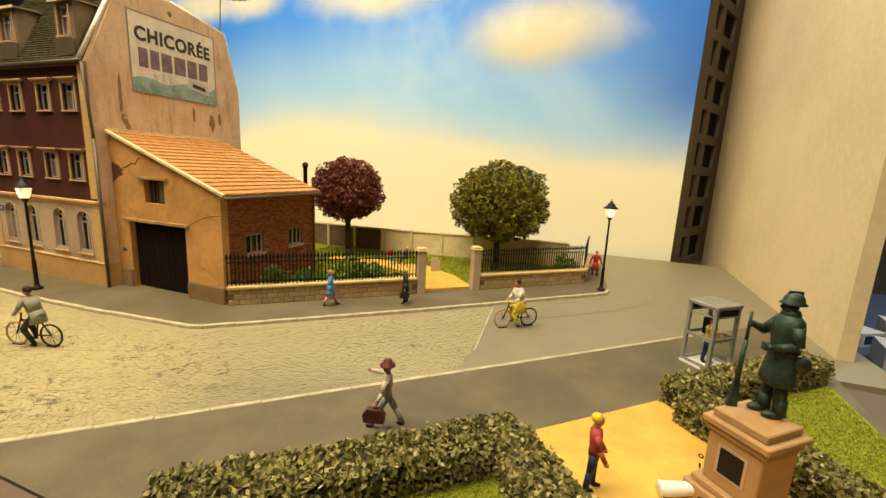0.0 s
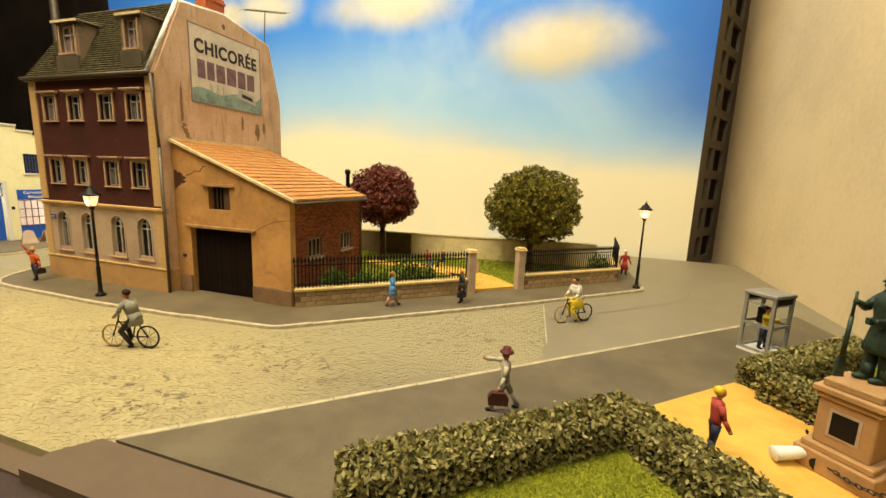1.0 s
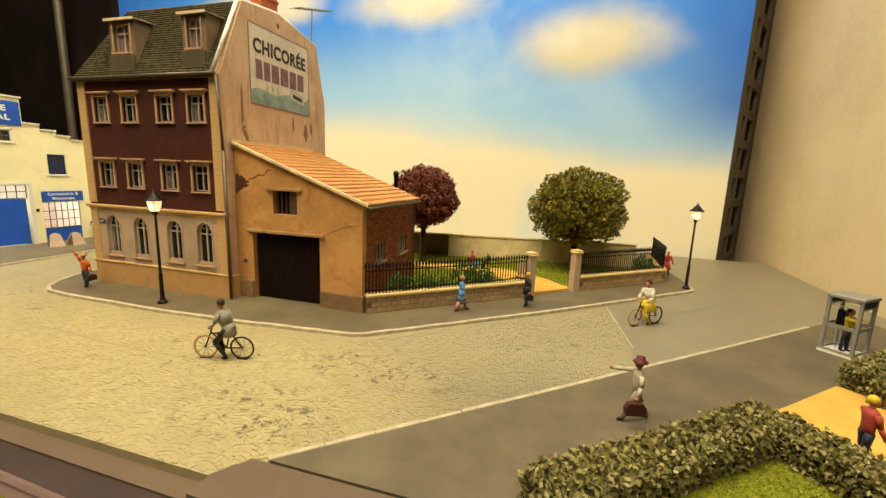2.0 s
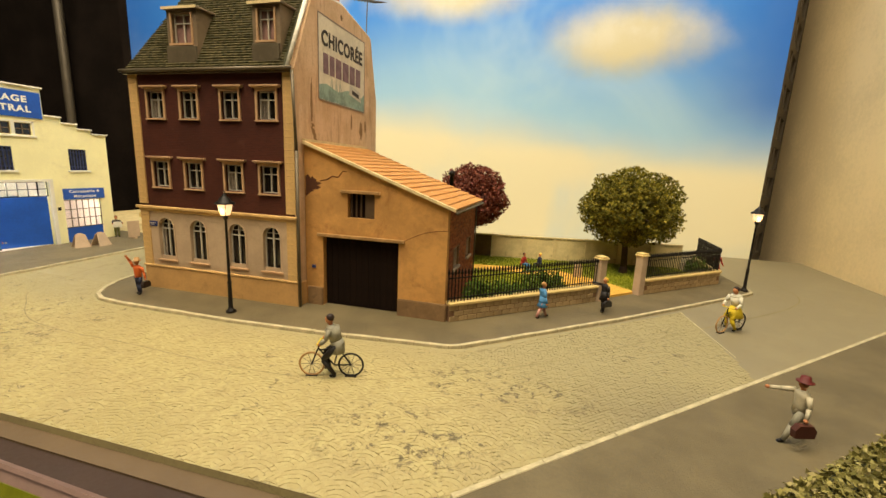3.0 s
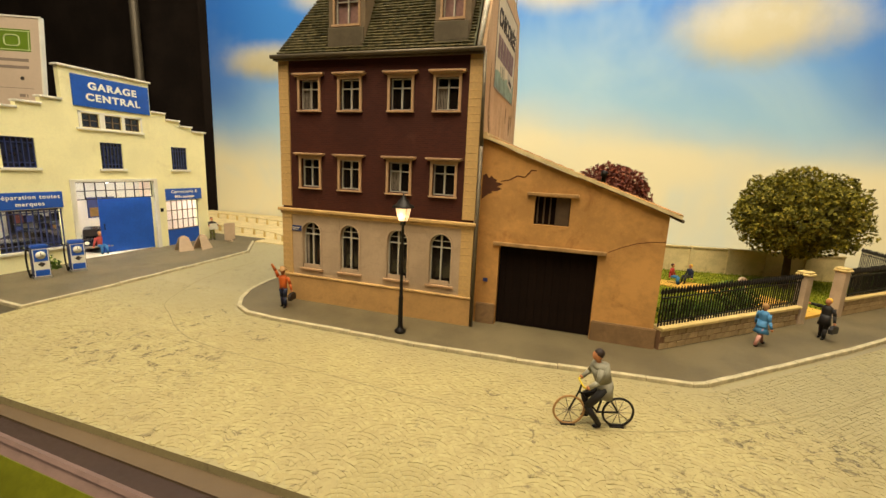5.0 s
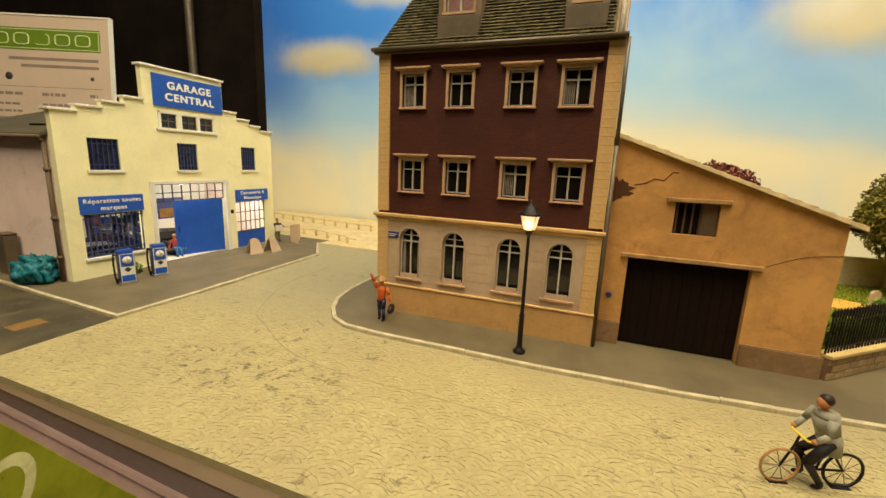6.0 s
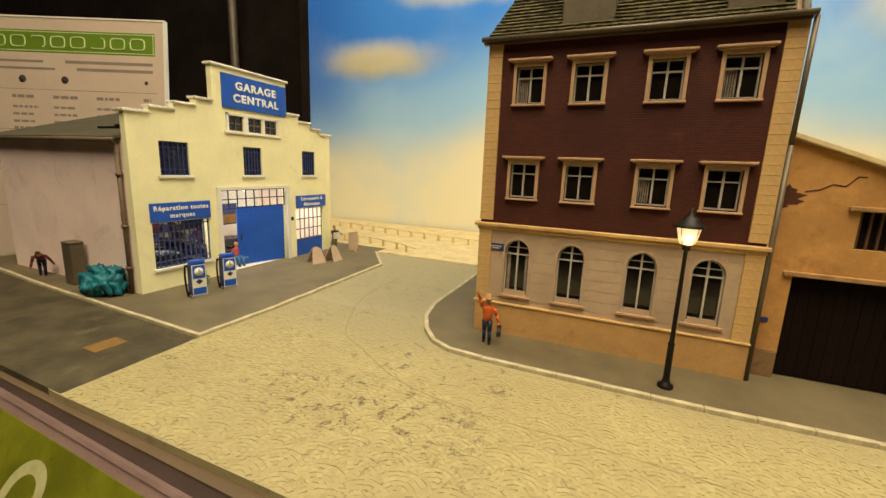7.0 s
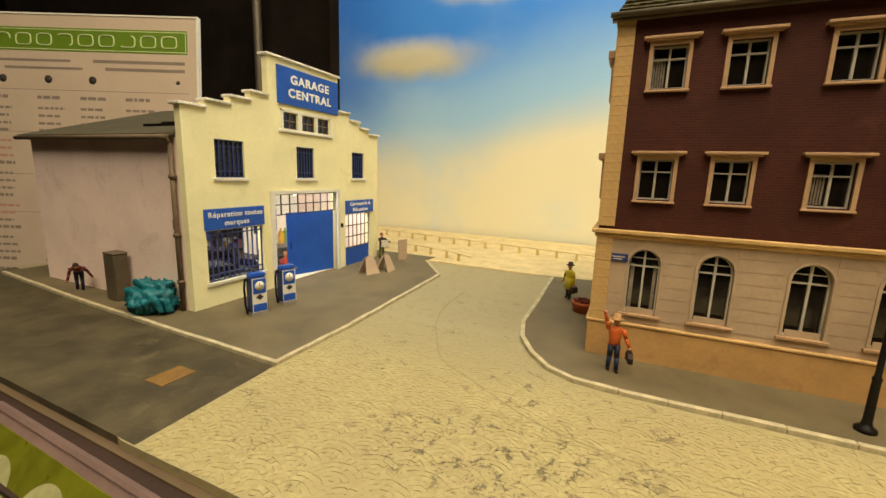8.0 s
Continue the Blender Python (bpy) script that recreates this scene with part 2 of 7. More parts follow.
M["dormer"] = plain("brown_zinc_dormer", "76644C", 0.7, 0.0, vary=0.2, big=1.2, fine=9, dirt="47402E")
M["tile"] = plain("terracotta_tile", "C28A48", 0.75, vary=0.14, big=2.0, fine=10, bump=0.012, random_amount=0.2, dirt="9A6632", dirt_amount=0.35)
M["chimney"] = plain("orange_chimney_brick", "B5602F", 0.8, vary=0.2)
M["white_verge"] = plain("white_mortar", "E2DCCB", 0.8, vary=0.2, big=2, fine=8, bump=0.03)
M["dormer_pane"] = plain("pinkish_curtained_pane", "94736A", 0.35, vary=0.2, big=2, fine=6)
M["verge"] = plain("mortar_verge", "DCC694", 0.8, vary=0.15, big=2)
M["mortar"] = plain("sandy_mortar", "7C5C40", 0.9, vary=0.15, big=1.5, fine=14)
M["block_stone"] = plain("rubble_block", "B0966A", 0.85, vary=0.25, big=1.5, fine=12, bump=0.02, random_amount=0.4, dirt="66503A", dirt_amount=0.5)
M["coping"] = plain("yellowish_coping", "D2B878", 0.75, vary=0.12, big=1.5, fine=12, dirt="9B7F4C", dirt_amount=0.35)
M["iron"] = plain("black_iron", "1B1714", 0.5, 0.4, vary=0.2, big=3, fine=12)
M["door_wood"] = plain("black_brown_planks", "1C110A", 0.9, vary=0.3, big=1.5, fine=9, bump=0.02, random_amount=0.35, spec=0.12)
M["old_wood"] = plain("weathered_beam", "A5804F", 0.8, vary=0.25, big=2, fine=12, bump=0.02)
M["concrete_panel"] = plain("precast_concrete", "D2BF8C", 0.85, vary=0.14, big=0.8, fine=10, dirt="8A754F", dirt_amount=0.5)
M["cream_wall"] = plain("pale_cream_render", "F5EDB8", 0.75, vary=0.05, big=0.5, fine=9, bump=0.006, dirt="C9BD8C", dirt_amount=0.25)
M["pink_wall"] = plain("dull_pink_render", "F7DDCE", 0.85, vary=0.07, big=0.4, fine=9, bump=0.006, dirt="A68C80", dirt_amount=0.3)
M["roof_felt"] = plain("olive_roof_felt", "4D4734", 0.85, vary=0.2, big=0.7, fine=10)
M["blue"] = plain("signal_blue", "1F55B5", 0.45, vary=0.1, big=1.0, fine=8, bump=0.003)
M["dark_blue"] = plain("dark_blue_bars", "26356B", 0.5, vary=0.15, big=2, fine=10)
M["white_letter"] = plain("white_letters", "F2F0E4", 0.6, vary=0.03)
M["white"] = plain("white_plastic", "E6E2D2", 0.5, vary=0.06)
M["lit_room"] = plain("bright_workshop_wall", "E8E2D6", 0.8, vary=0.05)
M["lantern"] = glow("lit_lantern_glass", (1.0, 0.68, 0.34), 1.3)
M["bark"] = plain("brown_bark", "4A3524", 0.9, vary=0.3, big=3, fine=14, bump=0.04)
M["leaf_green"] = island("green_leaves", ["3E3C0C", "6A6414", "8C8222", "52500F", "AC9A2E"], 0.7, 0.15)
M["leaf_red"] = island("copper_leaves", ["5A241A", "7A3828", "8E4E38", "461A14", "9C6048"], 0.7, 0.15)
M["leaf_hedge"] = island("hedge_leaves", ["565224", "7E783A", "A09654", "6A6430", "BCAE74"], 0.7, 0.15)
# darker than every leaf: shade between the hedge leaves put into the colour
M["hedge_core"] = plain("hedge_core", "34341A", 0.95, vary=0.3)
M["leaf_bush"] = island("bush_leaves", ["3C5814", "5C7820", "324C10", "7E8E2E"], 0.7, 0.1)
M["groove"] = plain("faint_groove", "8E835C", 0.7, vary=0.2, big=1.5, fine=9, dirt="A89B6A", dirt_amount=0.9)
M["ad_paper"] = plain("faded_cream_paint", "D9CFB8", 0.75, vary=0.12, big=1.0, fine=6, dirt="A5967A", dirt_amount=0.4)
M["ledge"] = plain("brown_painted_board", "66553F", 0.6, vary=0.1, big=0.6, fine=8, dirt="5C4A34", dirt_amount=0.3)
M["hatch_bar"] = plain("brown_hatch_bars", "5A4630", 0.8, vary=0.25)
M["black_board"] = plain("dark_brown_edge_band", "3B2C24", 0.55, vary=0.12, big=0.6, fine=8)
M["side_panel"] = plain("beige_side_panel", "DCC698", 0.8, vary=0.1, big=0.12, fine=3)
M["slotted"] = plain("grey_slotted_steel", "5A5142", 0.7, 0.1, vary=0.12, big=0.4, fine=5)
M["black_cloth"] = plain("black_curtain", "211A15", 0.95, vary=0.35, big=0.15, fine=2, spec=0.1)
M["grey_pole"] = plain("grey_metal_pole", "6A6152", 0.5, 0.4, vary=0.1)
M["hall_floor"] = plain("hall_floor", "6B6358", 0.7, vary=0.1, big=0.05, fine=0.6)
M["hall_wall"] = plain("hall_wall", "8A8172", 0.9, vary=0.08, big=0.03, fine=0.4)
M["board_paper"] = plain("pinkish_board_edge", "846C64", 0.5, vary=0.15, big=0.5, fine=5, dirt="7C675A", dirt_amount=0.4)
M["board_green"] = plain("olive_green_print", "686A18", 0.35, vary=0.3, big=0.3, fine=2, dirt="4E4C12", dirt_amount=0.6)
M["board_stroke"] = plain("pale_olive_print", "A5A270", 0.5, vary=0.2, big=0.8, fine=5)
M["paper"] = plain("pale_printed_paper", "C9B49C", 0.6, vary=0.05, big=0.3, fine=4)
M["print_green"] = plain("printed_green", "66821C", 0.5, vary=0.06, big=0.4, fine=4)
M["print_pale"] = plain("printed_pale_green", "C9D59A", 0.5, vary=0.05)
M["ink"] = plain("faded_ink", "8C7C6E", 0.7, vary=0.1)
M["ink_red"] = plain("faded_red_ink", "C48F7C", 0.7, vary=0.1)
M["bronze"] = plain("verdigris_bronze", "3A4A3C", 0.5, 0.5, vary=0.35, big=3, fine=14, bump=0.02, dirt="16221B", dirt_amount=0.6)
M["pedestal"] = plain("sandstone_pedestal", "B08A58", 0.75, vary=0.1, big=1.2, fine=12, dirt="876440", dirt_amount=0.4)
M["grey_metal"] = plain("silver_grey_paint", "9A968A", 0.45, 0.3, vary=0.1, big=2)
M["pane"] = glass("clear_pane")
M["teal_bag"] = plain("turquoise_plastic_bags", "1A6E78", 0.4, vary=0.3, big=3, fine=12, bump=0.04)
M["rust"] = plain("rusty_plate", "80602E", 0.8, vary=0.2, big=2, fine=14, bump=0.015)
M["flesh"] = plain("painted_face", "B8794E", 0.6, vary=0.08, big=6, fine=20)
M["terracotta"] = plain("terracotta_pot", "A8542A", 0.8, vary=0.15, big=3)

# ---- building blocks ----


class B:
    """A mesh under construction, in full-size metres; m is the material slot for what is added next."""

    def __init__(self):
        self.bm, self.m = bmesh.new(), 0

    def face(self, pts):
        f = self.bm.faces.new([self.bm.verts.new(p) for p in pts])
        f.material_index = self.m
        return f

    def box(self, x0, x1, y0, y1, z0, z1):
        v = [self.bm.verts.new((x, y, z)) for z in (z0, z1) for y in (y0, y1) for x in (x0, x1)]
        for i in ((0, 2, 3, 1), (4, 5, 7, 6), (0, 1, 5, 4), (2, 6, 7, 3), (0, 4, 6, 2), (1, 3, 7, 5)):
            self.bm.faces.new([v[k] for k in i]).material_index = self.m
        return v

    def prism(self, pts, off):
        """A flat polygon pushed along off."""
        off = Vector(off)
        a = [self.bm.verts.new(p) for p in pts]
        b = [self.bm.verts.new(Vector(p) + off) for p in pts]
        n = len(pts)
        fs = [self.bm.faces.new(a[::-1]), self.bm.faces.new(b)]
        fs += [self.bm.faces.new((a[i], a[(i + 1) % n], b[(i + 1) % n], b[i])) for i in range(n)]
        for f in fs:
            f.material_index = self.m

    def tube(self, p, q, r0, r1=None, n=8):
        p, q = Vector(p), Vector(q)
        r1 = r0 if r1 is None else r1
        rot = (q - p).to_track_quat("Z", "Y")
        rings = []
        for c, r in ((p, r0), (q, r1)):
            rings.append([self.bm.verts.new(c + rot @ Vector((r * math.cos(6.2832 * i / n), r * math.sin(6.2832 * i / n), 0))) for i in range(n)])
        fs = [self.bm.faces.new((rings[0][i], rings[0][(i + 1) % n], rings[1][(i + 1) % n], rings[1][i])) for i in range(n)]
        fs += [self.bm.faces.new(rings[0][::-1]), self.bm.faces.new(rings[1])]
        for f in fs:
            f.material_index = self.m
            f.smooth = n > 6
        return rings

    def path(self, pts, r, n=6):
        for a, b in zip(pts, pts[1:]):
            self.tube(a, b, r, r, n)

    def lathe(self, prof, n=12, at=(0, 0, 0), squash=1.0):
        """prof: rows of radius and height."""
        rings = [[self.bm.verts.new((at[0] + r * math.cos(6.2832 * i / n), at[1] + squash * r * math.sin(6.2832 * i / n), at[2] + z)) for i in range(n)] for r, z in prof]
        fs = []
        for a, b in zip(rings, rings[1:]):
            fs += [self.bm.faces.new((a[i], a[(i + 1) % n], b[(i + 1) % n], b[i])) for i in range(n)]
        fs += [self.bm.faces.new(rings[0][::-1]), self.bm.faces.new(rings[-1])]
        for f in fs:
            f.material_index = self.m
            f.smooth = n > 6

    def ball(self, c, r, sx=1.0, sy=1.0, sz=1.0, sub=2, rough=0.0):
        d = bmesh.ops.create_icosphere(self.bm, subdivisions=sub, radius=1.0)
        for v in d["verts"]:
            p = v.co.copy()
            k = r * (1 + rough * (noise.noise(p * 2.3 + Vector(c)) if rough else 0))
            v.co = Vector((p.x * k * sx, p.y * k * sy, p.z * k * sz)) + Vector(c)
        for f in {f for v in d["verts"] for f in v.link_faces}:
            f.material_index, f.smooth = self.m, True

    def wall(self, us, zs, solid, place, thick):
        """A wall with openings: a grid of cells, solid(i, j) tells which stand; place(u, d, z) lays it in space."""
        cell = {}

        def v(i, j, k):
            if (i, j, k) not in cell:
                cell[i, j, k] = self.bm.verts.new(place(us[i], k * thick, zs[j]))
            return cell[i, j, k]

        nu, nz = len(us) - 1, len(zs) - 1
        ok = lambda i, j: 0 <= i < nu and 0 <= j < nz and solid(i, j)
        for i in range(nu):
            for j in range(nz):
                if not ok(i, j):
                    continue
                q = [(v(i, j, 0), v(i + 1, j, 0), v(i + 1, j + 1, 0), v(i, j + 1, 0)), (v(i, j, 1), v(i, j + 1, 1), v(i + 1, j + 1, 1), v(i + 1, j, 1))]
                if not ok(i - 1, j):
                    q.append((v(i, j, 0), v(i, j + 1, 0), v(i, j + 1, 1), v(i, j, 1)))
                if not ok(i + 1, j):
                    q.append((v(i + 1, j, 0), v(i + 1, j, 1), v(i + 1, j + 1, 1), v(i + 1, j + 1, 0)))
                if not ok(i, j - 1):
                    q.append((v(i, j, 0), v(i, j, 1), v(i + 1, j, 1), v(i + 1, j, 0)))
                if not ok(i, j + 1):
                    q.append((v(i, j + 1, 0), v(i + 1, j + 1, 0), v(i + 1, j + 1, 1), v(i, j + 1, 1)))
                for f in q:
                    self.bm.faces.new(f).material_index = self.m

    def turn(self, m):
        bmesh.ops.transform(self.bm, matrix=m, verts=self.bm.verts)
        return self

    def bevel(self, w, seg=1):
        bmesh.ops.bevel(self.bm, geom=list(self.bm.edges), offset=w, segments=seg, affect="EDGES", clamp_overlap=True)
        return self

    def mesh(self, name, mats):
        bmesh.ops.scale(self.bm, vec=(S, S, S), verts=self.bm.verts)
        bmesh.ops.recalc_face_normals(self.bm, faces=self.bm.faces)
        me = bpy.data.meshes.new(name)
        self.bm.to_mesh(me)
        self.bm.free()
        for m in mats if isinstance(mats, (list, tuple)) else [mats]:
            me.materials.append(m)
        return me


def part(name, b, mats, parent=None, label="", at=(0, 0, 0), rz=0.0):
    ob = new(name, b if isinstance(b, bpy.types.Mesh) else b.mesh(name, mats))
    ob.matrix_basis = pose(*(Vector(at) * S), 0, 0, rz)
    if parent is not None:
        ob.parent = parent
    return tagged(ob, label) if label else ob


def thing(name, at, label, category, group="", kind="", rz=0.0):
    ob = new(name)
    ob.empty_display_size = 0.01
    ob.matrix_basis = pose(*(Vector(at) * S), 0, 0, rz)
    return tagged(ob, label, category, group, kind)


def setting(name, b, mats, label, category):
    return tagged(part(name, b, mats), label, category, kind="structure")


def raw(name, verts, faces, mat, parent=None, smooth=False):
    me = bpy.data.meshes.new(name)
    me.from_pydata([tuple(c * S for c in v) for v in verts], [], faces)
    me.materials.append(mat)
    ob = new(name, me)
    if parent is not None:
        ob.parent = parent
    return ob


def letters(words, size, mat, parent, at, rx=90.0, rz=0.0, bold=0.0, space=1.0, stretch=1.0, name="lettering"):
    c = bpy.data.curves.new(name, "FONT")
    c.body, c.size, c.align_x, c.align_y = words, size * S, "CENTER", "CENTER"
    c.extrude, c.offset, c.space_character, c.space_line = 0.012 * S, bold * S, space, 1.15
    tmp = bpy.data.objects.new(name, c)
    me = bpy.data.meshes.new_from_object(tmp)
    bpy.data.objects.remove(tmp)
    me.materials.append(mat)
    ob = new(name, me)
    ob.matrix_basis = pose(*(Vector(at) * S), rx, 0, rz) @ Matrix.Diagonal((stretch, 1, 1, 1))
    ob.parent = parent
    return ob


def inside(p, poly):
    x, y = p
    hit = False
    for (x0, y0), (x1, y1) in zip(poly, poly[1:] + poly[:1]):
        if (y0 > y) != (y1 > y) and x < (x1 - x0) * (y - y0) / (y1 - y0) + x0:
            hit = not hit
    return hit

# ---- the ground ----
ROAD = -0.12
b = B()
b.prism([(-64, 9.0, -1.2), (-41.5, 4.35, -1.2), (-13.6, 4.25, -1.2), (-13.0, 5.0, -1.2), (9.2, 5.0, -1.2), (9.6, 16.6, -1.2), (10.0, 20.2, -1.2), (9.1, 26.4, -1.2), (8.3, 33.5, -1.2), (7.7, 41.6, -1.2), (-64, 40.4, -1.2)], (0, 0, 1.2 + ROAD))
setting("ground", b, M["road"], "beige weathered road surface of the model layout", "road")
b = B()
b.prism([(-64, 4.9, ROAD - 1), (-41.05, 4.38, ROAD - 1), (-41.3, 9.2, ROAD - 1), (-64, 11, ROAD - 1)], (0, 0, 1.004))
setting("road_side", b, M["dark_asphalt"], "dark grey tarred side road with stains", "road")

OUTLINE_HOUSE = [(-35.3, 25.6), (-35.12, 19.5), (-35.1, 16.6), (-34.72, 14.8), (-34.1, 13.55), (-33.35, 12.6), (-32.4, 12.08), (-31.1, 11.95), (-28.5, 11.92), (-24.3, 11.9), (-20.4, 12.08), (-14.6, 12.62), (-14.1, 12.85), (-7.4, 18.55), (1.7, 26.9), (2.1, 27.4), (2.2, 28.2), (1.8, 33.0)]
OUTLINE_GARAGE = [(-62.7, 9.95), (-54.3, 9.3), (-49.3, 9.05), (-41.22, 8.68), (-41.2, 12.8), (-41.62, 22.3), (-44.2, 25.7)]
NEAR = [(-12.6, 5.0), (5.85, 21.85), (9.3, 25.0)]


def pavement(name, outline, closing, label):
    b = B()
    b.prism([(x, y, -0.6) for x, y in outline + closing], (0, 0, 0.6))
    return setting(name, b, M["asphalt"], label, "pavement")


def kerb_line(name, outline, width, top, label):
    """Kerb stones along a line, each a worn bevelled block."""
    root = tagged(thing(name, (0, 0, 0), label, "kerb"), kind="structure")
    for (x0, y0), (x1, y1) in zip(outline, outline[1:]):
        length = math.hypot(x1 - x0, y1 - y0)
        count = max(1, round(length / 1.3))
        ang = math.degrees(math.atan2(y1 - y0, x1 - x0))
        key = (round(length / count, 3), width, top)
        if key not in KERBS:
            b = B()
            b.box(0.006, key[0] - 0.006, -0.025, width, -0.3, top)
            b.bevel(0.02)
            KERBS[key] = b.mesh("kerb_stone", M["kerb"])
        for i in range(count):
            f = i / count
            part("kerb_stone", KERBS[key], None, root, at=(x0 + (x1 - x0) * f, y0 + (y1 - y0) * f, random.uniform(-0.012, 0.012)), rz=ang + random.uniform(-0.25, 0.25))


KERBS = {}
pavement("pavement_house", OUTLINE_HOUSE, [(1.8, 36), (-29.5, 36), (-29.5, 26.2)], "grey asphalt pavement before the corner house")
pavement("pavement_garage", OUTLINE_GARAGE, [(-44.2, 27), (-62.7, 27)], "grey asphalt forecourt of the garage")
pavement("pavement_park", NEAR, [(10.0, 20.2), (9.6, 16.6), (9.2, 5.0)], "grey asphalt pavement beside the small park")
kerb_line("kerb_house", OUTLINE_HOUSE[:-1], 0.16, 0.035, "worn white kerb round the house corner")
kerb_line("kerb_garage", OUTLINE_GARAGE[:4], 0.15, 0.03, "worn white kerb of the garage forecourt")
kerb_line("kerb_garage_front", OUTLINE_GARAGE[3:], 0.15, 0.03, "worn white kerb of the garage forecourt")
kerb_line("kerb_park", NEAR[:2], 0.13, 0.02, "thin pale kerb line beside the park pavement")

# far end of the side street: sandy flat with low quay rails
b = B()
b.prism([(-64, 25.9, -0.7), (-35.4, 25.75, -0.7), (-29.5, 26.3, -0.7), (-29.5, 40.2, -0.7), (-64, 40.2, -0.7)], (0, 0, 0.66))
setting("quay_ground", b, M["concrete_panel"], "pale sandy ground behind the side street", "ground")


def low_rail(pts, label):
    root = thing("quay_rail", (0, 0, -0.05), label, "railing", "quay rails")
    for (x0, y0), (x1, y1) in zip(pts, pts[1:]):
        length = math.hypot(x1 - x0, y1 - y0)
        ang = math.degrees(math.atan2(y1 - y0, x1 - x0))
        b = B()
        b.box(0, length, -0.07, 0.07, 0.5, 0.59)
        b.bevel(0.012)
        part("top_rail", b, M["concrete_panel"], root, at=(x0, y0, 0), rz=ang)
        for i in range(max(1, round(length / 1.55))):
            f = i / max(1, round(length / 1.55))
            b = B()
            b.prism([(-0.12, -0.06, 0), (0.12, -0.06, 0), (0.07, -0.06, 0.5), (-0.07, -0.06, 0.5)], (0, 0.12, 0))
            part("post", b, M["coping"], root, at=(x0 + (x1 - x0) * f, y0 + (y1 - y0) * f, 0), rz=ang)
    return root


low_rail([(-57.5, 35.0), (-33.0, 31.6)], "low beige quay railing with short posts")
low_rail([(-50.5, 28.4), (-46.5, 28.3), (-43.4, 27.4), (-41.0, 26.2)], "curved low beige quay railing with short posts")

# ---- front edge of the layout ----
b = B()
b.prism([(-64, 4.75, -1.6), (-46, 4.3, -1.6), (-25, 3.8, -1.6), (12.5, 3.4, -1.6), (12.5, 5.2, -1.6), (-64, 5.2, -1.6)], (0, 0, 1.26))
b.prism([(-13.55, 3.6, -0.4), (12.5, 3.4, -0.4), (12.5, 4.97, -0.4), (-13.0, 4.97, -0.4), (-13.56, 4.22, -0.4)], (0, 0, 0.35))
setting("front_ledge", b, M["ledge"], "brown painted board along the front edge", "ledge")
b = B()
b.prism([(-64, 4.65, -2.6), (-46.4, 4.0, -2.6), (-23, 3.1, -2.6), (12.5, 1.75, -2.6), (12.5, 3.4, -2.6), (-25, 3.8, -2.6), (-46, 4.3, -2.6), (-64, 4.75, -2.6)], (0, 0, 2.2))
setting("front_band", b, M["black_board"], "dark brown band along the front edge", "ledge")
b = B()
b.box(9.0, 12.4, 5.2, 19.5, -1.6, -0.34)
setting("side_ledge", b, M["ledge"], "brown painted board along the side edge", "ledge")
b = B()
b.prism([(7.5, 41.6, -1.6), (8.2, 33.5, -1.6), (8.9, 19.5, -1.6), (12.4, 19.5, -1.6), (12.4, 41.6, -1.6)], (0, 0, 1.47))
setting("side_strip", b, M["road"], "grey road surface running up to the side panel", "road")
board = thing("price_board_front", (-46.4, 2.84, -0.45), "white and green printed board leaning at the layout's front", "sign")
board.matrix_basis = pose(-46.4 * S, 3.93 * S, -0.36 * S, 52, 0, -2.2)
b = B()
b.box(0, 56, -10, 0, -0.2, 0)
part("sheet", b, M["board_paper"], board)
b = B()
b.box(-0.1, 56, 0, 0.1, -0.25, 0.05)
b.box(-0.12, 0, -10, 0.1, -0.25, 0.05)
part("clear_edge", b, M["board_paper"], board, "pinkish worn edge")
for x0, x1 in ((0.35, 27.4), (27.7, 55)):
    b = B()
    b.box(x0, x1, -9, -0.24, 0, 0.02)
    b.bevel(0.009)
    field = part("green_field", b, M["board_green"], board)
    b = B()
    for cx, r_ in ((x0 + 1.6, 0.8), (x0 + 3.9, 0.9), (x0 + 6.6, 0.8), (x0 + 10.5, 1.0), (x0 + 14.0, 0.9)):
        line = [(1, -6.0)] + [(math.cos(q), -1.5 + r_ * math.sin(q)) for q in [math.pi * k / 14 for k in range(15)]] + [(-1, -6.0)]
        for (c0, y0), (c1, y1) in zip(line, line[1:]):
            w = r_ - 0.32
            v0, v1 = (-1.5 + (y0 + 1.5) * w / r_, -1.5 + (y1 + 1.5) * w / r_) if y0 > -1.6 and y1 > -1.6 else (y0, y1)
            b.face([(cx + r_ * c0, y0, 0.026), (cx + r_ * c1, y1, 0.026), (cx + w * c1, v1, 0.026), (cx + w * c0, v0, 0.026)])
    part("pale_stroke", b, M["board_stroke"], field)

# ---- backdrop, side panel, hall ----
b = B()
b.prism([(-63.3, 40.6, -1.5), (7.7, 42.1, -1.5), (7.7, 42.1, 60), (-63.3, 40.6, 60)], (0, 0.3, 0))
setting("backdrop", b, M["sky"], "printed sky backdrop, blue with soft cream clouds", "backdrop")
b = B()
b.prism([(11.9, 50.0, -3), (11.0, 21.9, -3), (11.0, 21.9, 60), (11.9, 50.0, 60)], (0.6, 0, 0))
setting("wall_side", b, M["side_panel"], "plain beige side panel closing the layout", "wall")
post = thing("slotted_post", (7.8, 42.35, -1), "grey slotted steel upright in the backdrop's corner", "post", rz=math.degrees(math.atan2(7.7, 4.2)))
b = B()
rows = [0.0]
while rows[-1] < 60:
    rows += [rows[-1] + 0.8, rows[-1] + 2.85]
b.wall([0, 1.9, 3.2, 4.0, 6.9, 9.0], rows, lambda i, j: not (i in (1, 3) and j % 2 == 1), lambda u, d, z: (u, d, z), 0.3)
part("upright", b, M["slotted"], post)
# added black sheet that stands for the darkness behind the slots
b = B()
